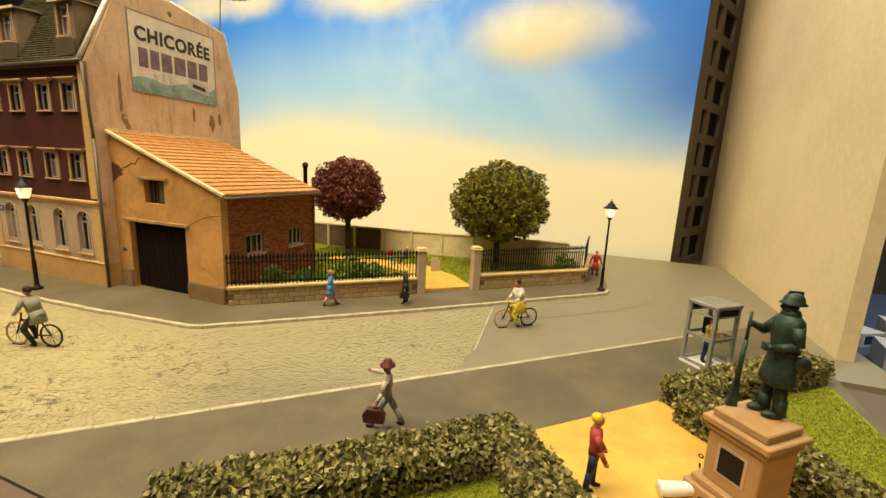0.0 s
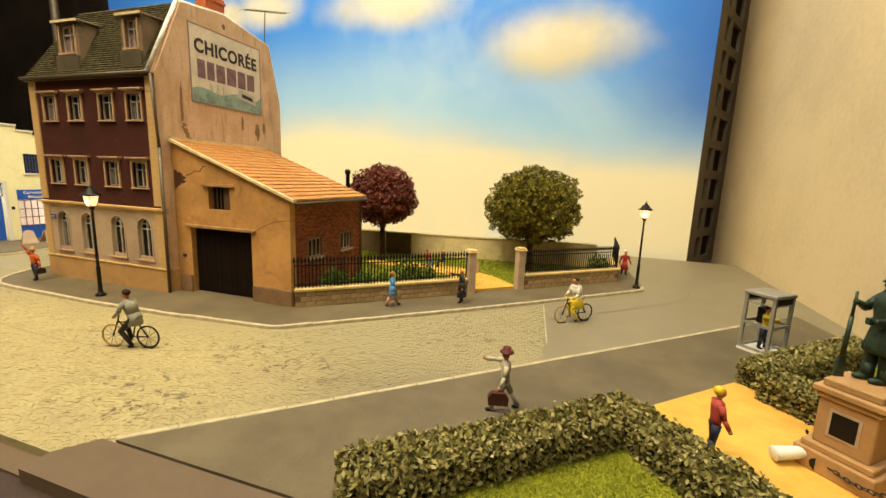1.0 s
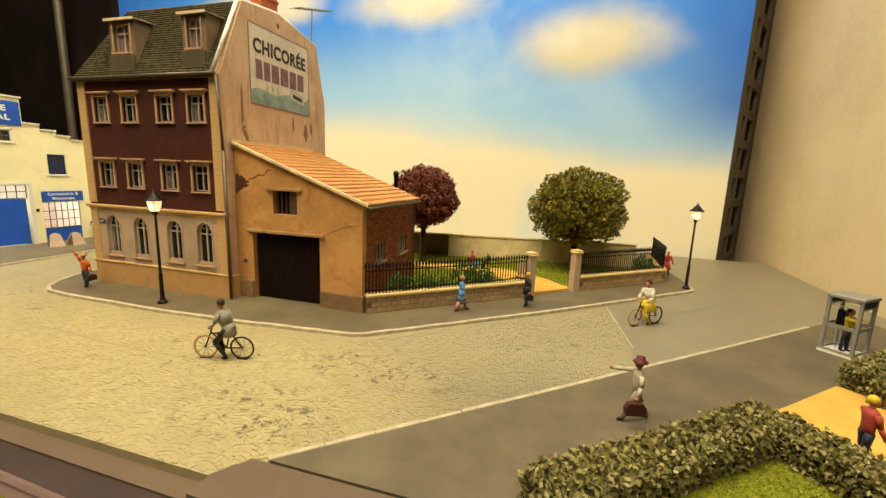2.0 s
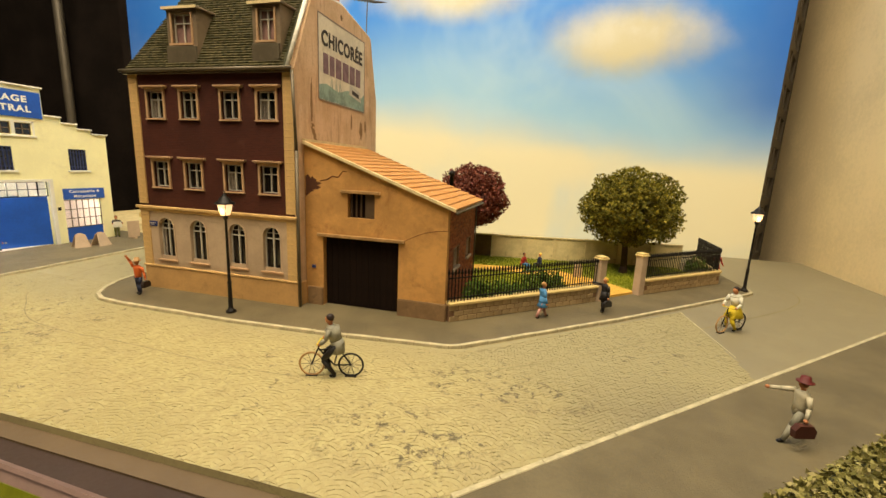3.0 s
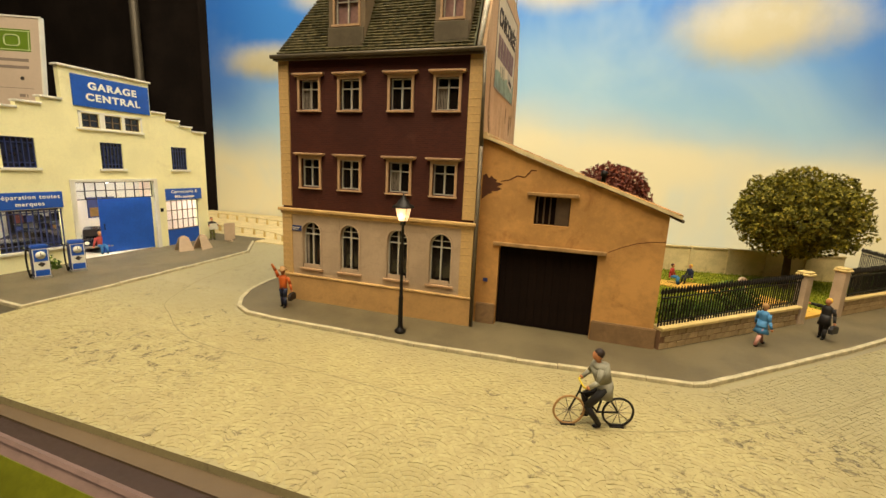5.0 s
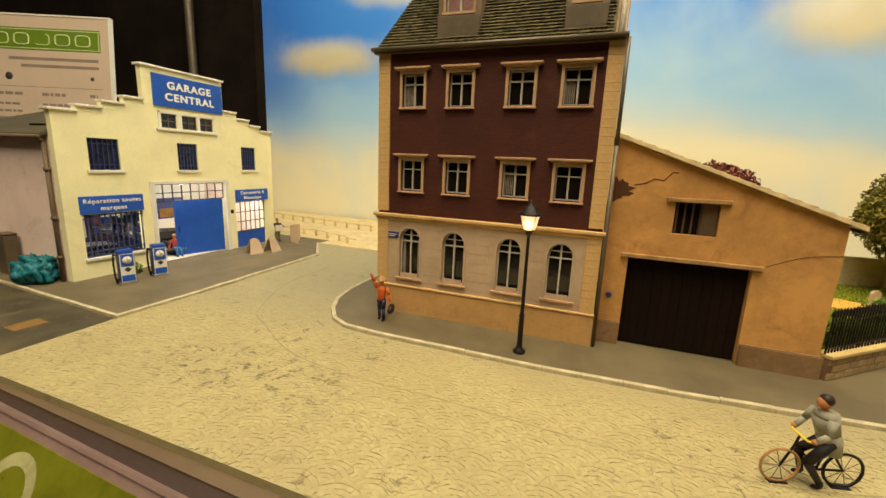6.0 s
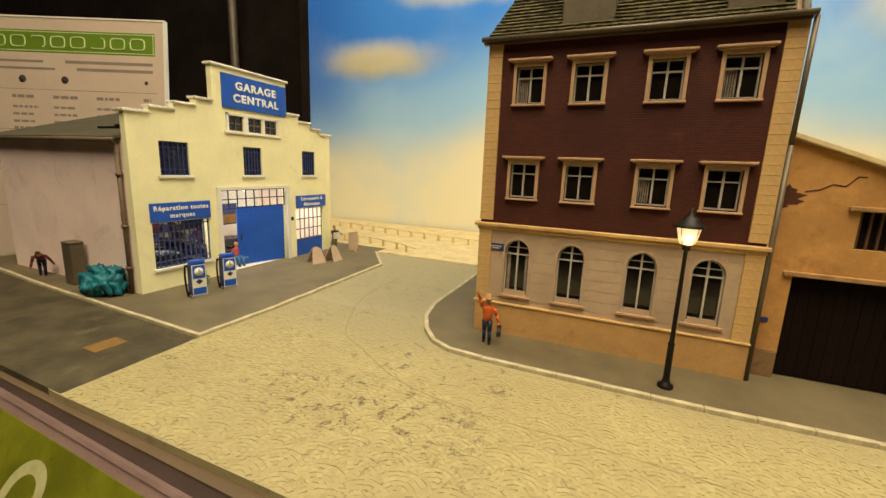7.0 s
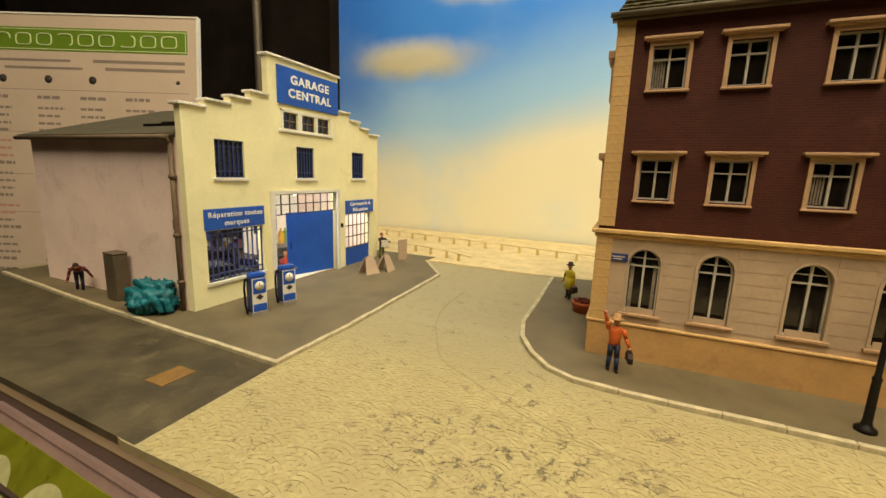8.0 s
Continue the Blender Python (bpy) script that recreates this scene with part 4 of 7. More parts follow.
for y0, y1 in ((16.75, 17.9), (19.88, 20.98)):
    b = B()
    b.box(SX1 - 0.2, SX1 - 0.16, y0, y1, 2.2, 3.2)
    win = part("window", b, M["window_glass"], shed)
    b = B()
    for f in (0.0, 0.33, 0.66, 0.94):
        y = y0 + (y1 - y0) * f
        b.box(SX1 - 0.16, SX1 - 0.1, y, y + 0.07, 2.2, 3.2)
    b.box(SX1 - 0.155, SX1 - 0.105, y0 + 0.08, y1 - 0.08, 2.2, 2.27)
    b.box(SX1 - 0.155, SX1 - 0.105, y0 + 0.08, y1 - 0.08, 3.13, 3.2)
    part("window_frame", b, M["grey_stone"], win)
    b = B()
    b.box(SX1 - 0.1, SX1 + 0.1, y0 - 0.1, y1 + 0.1, 2.08, 2.2)
    part("sill", b, M["grey_stone"], win)
b = B()
b.prism([(SX0, SY0 - 0.16, 7.95 + 0.02), (SX1 + 0.35, SY0 - 0.16, shed_top(SX1 + 0.35) + 0.02), (SX1 + 0.35, SY1 + 0.15, shed_top(SX1 + 0.35) + 0.02), (SX0, SY1 + 0.15, 7.97)], (0, 0, 0.1))
sroof = part("roof", b, M["verge"], shed, "orange terracotta tiled lean-to roof")
verts, faces, picked = [], [], []
rows, cols = 17, 30
L = SX1 + 0.4 - SX0
for r in range(rows):
    for c in range(cols):
        x0, x1 = SX0 + L * r / rows, SX0 + L * (r + 1.06) / rows
        y0 = SY0 - 0.05 + (SY1 + 0.1 - SY0) * c / cols
        y1 = y0 + (SY1 + 0.1 - SY0) / cols
        t = random.uniform(-0.008, 0.012)
        za, zb = shed_top(x0) + 0.135 + t, shed_top(x1) + 0.19 + t
        ym = (y0 + y1) / 2
        if c < 17:
            picked.append((x0, y0, za))
            continue
        k = len(verts)
        verts += [(x0, y0 + 0.006, za), (x0, ym, za + 0.02), (x0, y1 - 0.006, za), (x1, y0 + 0.006, zb), (x1, ym, zb + 0.03), (x1, y1 - 0.006, zb), (x1, y0 + 0.006, zb - 0.07), (x1, y1 - 0.006, zb - 0.07)]
        faces += [(k, k + 3, k + 4, k + 1), (k + 1, k + 4, k + 5, k + 2), (k + 3, k + 6, k + 7, k + 5, k + 4)]
M["tile_pieces"] = island("tile_pieces", ["BC8444", "C89050", "B07838", "CE9C5C", "B88040"], 0.75, 0.22)
tagged(raw("roof_tile_rest", verts, faces, M["tile_pieces"], sroof), kind="stuff")
bq = B()
lx, ly = L * 1.06 / rows, (SY1 + 0.1 - SY0) / cols
dz = slope * lx + 0.055
q = [bq.bm.verts.new(v) for v in ((0, 0.006, 0), (0, ly / 2, 0.02), (0, ly - 0.006, 0), (lx, 0.006, dz), (lx, ly / 2, dz + 0.03), (lx, ly - 0.006, dz), (lx, 0.006, dz - 0.07), (lx, ly - 0.006, dz - 0.07))]
for f in ((0, 3, 4, 1), (1, 4, 5, 2), (3, 6, 7, 5, 4)):
    bq.bm.faces.new([q[i] for i in f])
tile = bq.mesh("roof_tile", M["tile"])
for p in picked:
    part("roof_tile", tile, None, sroof, at=p)
b = B()
b.prism([(SX0 + 0.05, SY0 - 0.2, 7.98), (SX1 + 0.38, SY0 - 0.2, shed_top(SX1 + 0.38) + 0.03), (SX1 + 0.38, SY0 - 0.2, shed_top(SX1 + 0.38) + 0.16), (SX0 + 0.05, SY0 - 0.2, 8.11)], (0, 0.17, 0))
part("verge_board", b, M["verge"], sroof)
b = B()
b.box(SX0 - 0.02, SX0 + 0.14, SY0 - 0.1, SY1, 7.95, 8.2)
part("flashing", b, M["verge"], sroof)
b = B()
b.box(-21.83, -17.85, SY0 + 0.33, SY0 + 0.39, 0.02, 3.55)
door = part("coach_door", b, M["door_wood"], shed, "dark brown boarded double coach door")
bq = B()
bq.box(0.006, 0.325, 0, 0.04, 0.02, 3.54)
bq.bevel(0.008)
plank = bq.mesh("plank", M["door_wood"])
for k in range(12):
    part("plank", plank, None, door, at=(-21.83 + 0.331 * k, SY0 + 0.285 + 0.008 * (k % 3), 0))
b = B()
b.box(-22.1, -17.55, SY0 - 0.14, SY0 + 0.02, 3.55, 3.7)
b.bevel(0.02)
part("lintel", b, M["old_wood"], shed, "weathered beam over the coach door")
b = B()
b.box(-20.82, -18.8, SY0 - 0.14, SY0 + 0.02, 5.74, 5.88)
b.bevel(0.02)
part("lintel", b, M["old_wood"], shed)
b = B()
b.box(-20.5, -19.1, SY0 + 0.3, SY0 + 0.34, 4.56, 5.72)
win = part("hatch_window", b, M["door_wood"], shed, "small barred hatch window")
for k in range(6):
    b = B()
    b.box(-20.42 + 0.25 * k, -20.36 + 0.25 * k, SY0 + 0.2, SY0 + 0.28, 4.56, 5.72)
    part("bar", b, M["hatch_bar"], win)
b = B()
b.box(-19.62, -19.14, SY0 + 0.12, SY0 + 0.19, 4.58, 5.7)
part("hatch_board", b, M["hatch_bar"], win)
b = B()
b.box(-17.83, SX1 + 0.1, SY0 - 0.12, SY0 + 0.41, -0.1, 0.82)
b.bevel(0.04, 2)
part("plinth", b, M["shed_plinth"], shed, "grimy stone plinth")
b = B()
b.box(SX0 + 0.1, -21.85, SY0 - 0.1, SY0 + 0.41, -0.1, 0.92)
b.bevel(0.04, 2)
part("plinth", b, M["shed_plinth"], shed, "grimy stone plinth")
b = B()
pts = [(-22.75, 6.45)] + [(-22.75 + 0.8 * math.sin(a) * random.uniform(0.75, 1.15), 6.05 + 0.42 * math.cos(a) * random.uniform(0.75, 1.2)) for a in [0.25 + 2.5 * k / 16 for k in range(17)]] + [(-22.75, 5.45)]
b.prism([(x, SY0 - 0.004, z) for x, z in pts], (0, 0.01, 0))
line = [(-21.95, 6.25), (-21.6, 6.32), (-21.3, 6.5), (-21.0, 6.45), (-20.85, 6.62), (-20.75, 6.75), (-20.55, 6.74)]
for (x0, z0), (x1, z1) in zip(line, line[1:]):
    b.tube((x0, SY0 + 0.012, z0), (x1, SY0 + 0.012, z1), 0.03, n=5)
part("crack", b, M["crack"], shed, "dark crack in the render")
b = B()
line = [(-17.5, 3.7), (-17.0, 3.95), (-16.5, 4.15), (-16.0, 4.25), (SX1, 4.3)]
for (x0, z0), (x1, z1) in zip(line, line[1:]):
    b.tube((x0, SY0 + 0.01, z0), (x1, SY0 + 0.01, z1), 0.022, n=4)
part("crack", b, M["crack"], shed, "dark crack in the render")
b = B()
b.box(-22.45, -22.25, SY0 - 0.05, SY0, 1.9, 2.05)
part("small_plate", b, M["dark_blue"], shed)
b = B()
b.lathe([(0.13, 0), (0.13, 6.6), (0.19, 6.62), (0.19, 6.85), (0.06, 6.95)], 10, (-17.5, 23.9, 0.03))
b.tube((-17.5, 23.9, 3.6), (-17.5, SY1 - 0.02, 3.6), 0.1, n=8)
part("stove_pipe", b, M["iron"], shed, "black stove pipe")
b = B()
b.tube((SX1 + 0.42, SY0 - 0.1, shed_top(SX1 + 0.4) - 0.02), (SX1 + 0.42, SY1 + 0.1, shed_top(SX1 + 0.4) - 0.02), 0.07, n=8)
b.tube((SX1 + 0.08, SY1 - 0.06, 0), (SX1 + 0.08, SY1 - 0.06, 5.2), 0.05, n=8)
part("gutter", b, M["zinc"], shed)

# ---- the garage ----
GX, GY0, GY1, GBACK = -47.8, 10.65, 24.7, -59.4
garage = thing("garage", (0, 0, 0), "pale cream motor garage with blue doors and signs", "garage")
gy = [GY0, 11.4, 11.73, 12.05, 12.92, 13.55, 14.05, 14.43, 15.1, 15.2, 16.05, 16.9, 17.0, 17.35, 18.25, 18.35, 18.58, 19.55, 20.15, 20.4, 21.02, 21.5, 21.76, 22.6, 23.07, 23.6, 23.78, GY1]
gz = [0, 1.08, 3.36, 4.82, 5.66, 7.3, 8.15, 8.5, 8.8, 8.97, 9.15, 9.55, 11.45]


def garage_solid(i, j):
    y, z = (gy[i] + gy[i + 1]) / 2, (gz[j] + gz[j + 1]) / 2
    for a, c, lo, hi in ((11.4, 14.43, 1.08, 3.36), (15.2, 20.15, 0, 4.82), (21.02, 23.78, 0, 3.36), (12.05, 13.55, 5.66, 7.3), (16.9, 18.25, 5.66, 7.3), (21.76, 23.07, 5.66, 7.3), (16.05, 17.0, 8.15, 8.97), (17.35, 18.35, 8.15, 8.97), (18.58, 19.55, 8.15, 8.97)):
        if a < y < c and lo < z < hi:
            return False
    if 15.1 < y < 20.4:
        return True
    e = y - GY0 if y < 17.7 else GY1 - y
    return z < (8.5 if e < 1.08 else 8.8 if e < 2.27 else 9.15 if e < 3.4 else 9.55)


b = B()
b.wall(gy, gz, garage_solid, lambda u, d, z: (GX - d, u, z), 0.35)
part("front_wall", b, M["cream_wall"], garage, "pale cream rendered stepped front")
for a, c, z in ((GY0 - 0.15, 11.75, 8.5), (11.7, 12.95, 8.8), (12.9, 14.08, 9.15), (14.0, 15.1, 9.55), (15.0, 20.5, 11.45), (20.4, 21.5, 9.55), (21.45, 22.6, 9.15), (22.55, 23.62, 8.8), (23.58, GY1 + 0.12, 8.5)):
    b = B()
    b.box(GX - 0.5, GX + 0.14, a, c, z, z + 0.12)
    b.bevel(0.02)
    part("coping", b, M["white_verge"], garage)
for y, nm in ((GY0, "side_wall"), (GY1 - 0.3, "side_wall")):
    b = B()
    b.box(GBACK, GX - 0.35, y, y + 0.3, 0, 7.3)
    part(nm, b, M["pink_wall"], garage, "dull pink rendered side wall")
b = B()
b.prism([(GBACK, GY0 + 0.3, 0), (GBACK, GY1 - 0.3, 0), (GBACK, GY1 - 0.3, 7.3), (GBACK, 17.7, 9.3), (GBACK, GY0 + 0.3, 7.3)], (0.3, 0, 0))
part("rear_wall", b, M["pink_wall"], garage)
for s, y0 in ((1, GY0 - 0.35), (-1, GY1 + 0.35)):
    b = B()
    b.prism([(GBACK - 0.4, y0, 7.25), (GX - 0.36, y0, 7.25), (GX - 0.36, 17.7, 9.45), (GBACK - 0.4, 17.7, 9.45)], (0, 0, 0.12))
    roofside = part("roof", b, M["roof_felt"], garage, "low olive-grey felt roof")
    b = B()
    for k in range(7):
        f = 0.22 + 0.07 * k
        b.box(GX - 4.4 + 0.5 * k, GX - 0.5, y0 + (17.7 - y0) * f - 0.06, y0 + (17.7 - y0) * f + 0.06, 7.37 + 2.2 * f, 7.47 + 2.2 * f)
    part("roof_batten", b, M["iron"], roofside)
b = B()
b.tube((GBACK - 0.4, GY0 - 0.42, 7.22), (GX - 0.3, GY0 - 0.42, 7.22), 0.1, n=8)
b.tube((GX - 0.55, GY0 - 0.14, 0), (GX - 0.55, GY0 - 0.14, 7.0), 0.1, n=8)
b.tube((GX - 0.55, GY0 - 0.14, 7.0), (GX - 0.55, GY0 - 0.42, 7.22), 0.09, n=8)
for z in (1.2, 3.2, 5.6):
    b.tube((GX - 0.55, GY0 - 0.14, z), (GX - 0.55, GY0 - 0.14, z + 0.16), 0.15, n=8)
b.box(GX - 0.75, GX - 0.6, GY0 - 0.16, GY0, 3.5, 3.9)
part("downpipe", b, M["ledge"], garage, "brown downpipe with brackets and gutter")
b = B()
b.box(GBACK + 0.3, GX - 0.35, GY0 + 0.3, GY1 - 0.3, -0.05, 0.012)
part("floor_slab", b, M["lit_room"], garage)
b = B()
b.box(-55.2, -55.0, GY0 + 0.3, GY1 - 0.3, 0.012, 7.2)
b.box(-55.0, GX - 0.35, GY0 + 0.3, GY1 - 0.3, 4.9, 5.0)
part("inner_wall", b, M["lit_room"], garage, "bright workshop wall and ceiling")


def framed(y0, y1, z0, z1, bars, cross, mat, glassmat, back=0.16, name="window"):
    b = B()
    b.box(GX - back - 0.05, GX - back, y0, y1, z0, z1)
    win = part(name, b, glassmat, garage)
    b = B()
    t = 0.05
    for k in range(bars + 1):
        y = y0 + (y1 - y0 - t) * k / bars
        b.box(GX - back + 0.004, GX - back + 0.06, y, y + t, z0, z1)
    for f in cross:
        z = z0 + (z1 - z0 - t) * f
        b.box(GX - back + 0.006, GX - back + 0.07, y0, y1, z, z + t)
    part("bar_grille", b, mat, win)
    return win


M["dim_pane"] = plain("dim_blue_glass", "1C2236", 0.2, vary=0.3, big=1, fine=4, spec=0.6)
for y0, y1 in ((12.05, 13.55), (16.9, 18.25), (21.76, 23.07)):
    win = framed(y0, y1, 5.66, 7.3, 6, (0, 0.16, 0.84, 1), M["dark_blue"], M["dim_pane"])
    b = B()
    b.box(GX - 0.1, GX + 0.12, y0 - 0.15, y1 + 0.15, 5.52, 5.66)
    b.bevel(0.015)
    part("sill", b, M["white"], win)
for y0, y1 in ((16.05, 17.0), (17.35, 18.35), (18.58, 19.55)):
    win = framed(y0, y1, 8.15, 8.97, 2, (0, 0.5, 1), M["ledge"], M["dim_pane"], 0.12)
b = B()
b.box(GX - 0.05, GX + 0.12, 15.7, 19.8, 7.98, 8.12)
b.bevel(0.02)
for a, c, lo, hi in ((15.85, 16.0, 8.12, 9.1), (19.6, 19.72, 8.12, 9.1), (17.02, 17.33, 8.12, 9.0), (18.37, 18.56, 8.12, 9.0), (15.85, 19.72, 9.0, 9.1)):
    b.box(GX - 0.02, GX + 0.05, a, c, lo, hi)
part("window_surround", b, M["white"], garage)
win = framed(11.4, 14.43, 1.08, 3.36, 11, (0, 0.12, 0.92, 1), M["dark_blue"], M["pane"], 0.14, "shop_window")
win.visible_shadow = False
b = B()
b.box(GX - 0.1, GX + 0.13, 11.3, 14.55, 0.94, 1.08)
b.bevel(0.015)
part("sill", b, M["white"], win)
win = framed(21.02, 23.78, 1.15, 3.36, 6, (0, 0.33, 0.66, 1), M["ledge"], M["pane"], 0.14, "shop_window")
win.visible_shadow = False
b = B()
b.box(GX - 0.2, GX - 0.1, 21.02, 23.78, 0, 1.15)
part("door_panel", b, M["blue"], win)
# main doorway: transom lights, one leaf shut, one leaf swung in
win = framed(15.2, 20.15, 3.72, 4.82, 8, (0, 0.5, 1), M["iron"], M["pane"], 0.2, "transom")
win.visible_shadow = False
b = B()
b.box(0, 0.1, -3.1, 0, 0.04, 3.7)
b.bevel(0.02)
leafdoor = part("door_leaf", b, M["blue"], garage, "blue sheet door leaf swung slightly inwards", at=(GX - 0.3, 20.1, 0), rz=-16)
b = B()
b.tube((0.16, -2.9, 1.6), (0.16, -2.9, 2.0), 0.03, n=6)
b.box(0.1, 0.17, -2.93, -2.87, 1.6, 1.64)
b.box(0.1, 0.17, -2.93, -2.87, 1.96, 2.0)
part("door_handle", b, M["iron"], leafdoor)
b = B()
b.box(GX - 0.9, GX - 0.25, 15.22, 15.34, 0.02, 3.7)
part("door_leaf", b, M["blue"], garage, "opened blue door leaf")
b = B()
b.box(GX - 0.1, GX + 0.1, 14.95, 15.2, 0, 4.838)
b.box(GX - 0.1, GX + 0.1, 20.15, 20.4, 0, 4.838)
b.box(GX - 0.1, GX + 0.1, 14.95, 20.4, 4.84, 5.0)
part("door_surround", b, M["white"], garage)
b = B()
b.box(GX, GX + 0.06, 20.55, 20.75, 2.6, 2.85)
part("switch_box", b, M["iron"], garage)
for y0, y1, z0, z1, words, size, dy in ((15.65, 20.3, 9.35, 11.15, "GARAGE\nCENTRAL", 0.58, 0), (11.32, 14.48, 3.4, 4.32, "Réparation toutes\nmarques", 0.33, 0), (21.0, 24.05, 3.4, 4.25, "Carrosserie &\nMécanique", 0.33, 0)):
    b = B()
    b.box(GX + 0.01, GX + 0.1, y0, y1, z0, z1)
    b.bevel(0.01)
    plate = part("sign_plate", b, M["blue"], garage, "blue sign plate with white letters")
    letters(words, size, M["white_letter"], plate, (GX + 0.11, (y0 + y1) / 2, (z0 + z1) / 2), 90, 90, 0.02 if size > 0.5 else 0.005, 1.18, 1.16 if size > 0.5 else 1.0)
point_lamp("workshop_lamp", (-48.7, 13.0, 4.72), 0.12, 0.045, (1.0, 0.95, 0.9))
point_lamp("workshop_lamp", (-48.7, 17.6, 4.78), 0.12, 0.08, (1.0, 0.95, 0.9))
point_lamp("workshop_lamp", (-48.7, 22.4, 4.6), 0.12, 0.05, (1.0, 0.97, 0.95))


def car(at, rz, paint, label):
    root = thing("car", at, label, "car", "cars in the workshop", rz=rz)
    b = B()
    prof = [(-2.0, 0.3), (2.0, 0.3), (2.1, 0.6), (2.0, 0.85), (1.1, 0.95), (0.55, 1.4), (-0.9, 1.42), (-1.5, 0.98), (-2.05, 0.88)]
    b.prism([(x, -0.8, z) for x, z in prof], (0, 1.6, 0))
    b.bevel(0.06, 2)
    part("body", b, paint, root)
    b = B()
    for y in (-0.815, 0.8):
        b.prism([(0.85, y, 1.0), (0.5, y, 1.34), (-0.8, y, 1.36), (-1.2, y, 1.02)], (0, 0.015, 0))
    part("side_glass", b, M["window_glass"], root)
    b = B()
    b.prism([(1.12, -0.68, 0.99), (1.12, 0.68, 0.99), (0.62, 0.6, 1.37), (0.62, -0.6, 1.37)], (0.03, 0, 0.02))
    part("windscreen", b, M["window_glass"], root)
    for x in (-1.25, 1.3):
        for y in (-0.82, 0.82):
            b = B()
            b.tube((x, y - 0.09, 0.3), (x, y + 0.09, 0.3), 0.3, n=14)
            w = part("wheel", b, M["iron"], root)
            b = B()
            b.tube((x, y - 0.1, 0.3), (x, y + 0.1, 0.3), 0.16, n=10)
            part("hub_cap", b, M["grey_metal"], w)
    for y in (-0.55, 0.55):
        b = B()
        b.ball((2.05, y, 0.68), 0.13)
        part("headlight", b, M["white"], root)
    b = B()
    b.box(2.08, 2.16, -0.8, 0.8, 0.4, 0.5)
    part("bumper", b, M["grey_metal"], root)
    return root


M["maroon_tin"] = plain("maroon_tin", "5A2420", 0.5, vary=0.15)
M["car_dark"] = plain("dark_blue_car_paint", "22263C", 0.25, vary=0.1, spec=0.6)
M["car_black"] = plain("black_car_paint", "15141A", 0.2, vary=0.1, spec=0.6)
car((-49.75, 13.1, 0.012), 78, M["car_dark"], "dark blue saloon car standing in the workshop")
car((-50.9, 18.2, 0.012), -35, M["car_black"], "black saloon car in the workshop doorway")
shelf = thing("tool_shelf", (-54.6, 17.0, 0.012), "dark steel shelf with tins and tool boxes at the workshop wall", "shelf")
for y in (-1.75, 1.7):
    b = B()
    b.box(-0.3, 0.3, y, y + 0.05, 0, 2.6)
    part("side_frame", b, M["iron"], shelf)
for z in (0.1, 0.9, 1.7, 2.5):
    b = B()
    b.box(-0.3, 0.3, -1.7, 1.7, z, z + 0.05)
    part("shelf_board", b, M["iron"], shelf)
for z in (0.152, 0.952, 1.752):
    y = -1.6
    while y < 1.4:
        w, h = random.uniform(0.2, 0.5), random.uniform(0.25, 0.62)
        b = B()
        b.box(-0.22, 0.22, y, y + w, 0, h)
        b.bevel(0.02)
        tagged(part("tool_box", b, random.choice([M["dark_blue"], M["rust"], M["iron"], M["maroon_tin"]]), at=(-54.6, 17.0, z + 0.012)), "small painted tin box on the workshop shelf", "box", "boxes on the shelf")
        y += w + random.uniform(0.03, 0.2)
car((-52.9, 15.9, 0.012), 40, M["car_dark"], "dark blue saloon car parked deep in the workshop")
b = B()
b.box(-54.98, -54.9, 20.2, 22.2, 1.6, 3.2)
b.m = 1
b.box(-54.9, -54.88, 20.3, 22.1, 1.7, 2.4)
tagged(part("wall_poster", b, [M["dark_blue"], M["rust"]]), "dark blue and orange poster on the workshop wall", "poster")
for y, c in ((21.6, "rust"), (22.0, "coping")):
    b = B()
    b.lathe([(0.2, 0), (0.2, 1.5), (0.12, 1.7), (0.06, 1.75), (0.06, 1.9)], 10)
    tagged(part("gas_bottle", b, M["print_green"] if c == "coping" else M["sand"], at=(-53.9, y, 0.012)), "tall yellow or green gas bottle in the workshop", "gas bottle", "gas bottles")


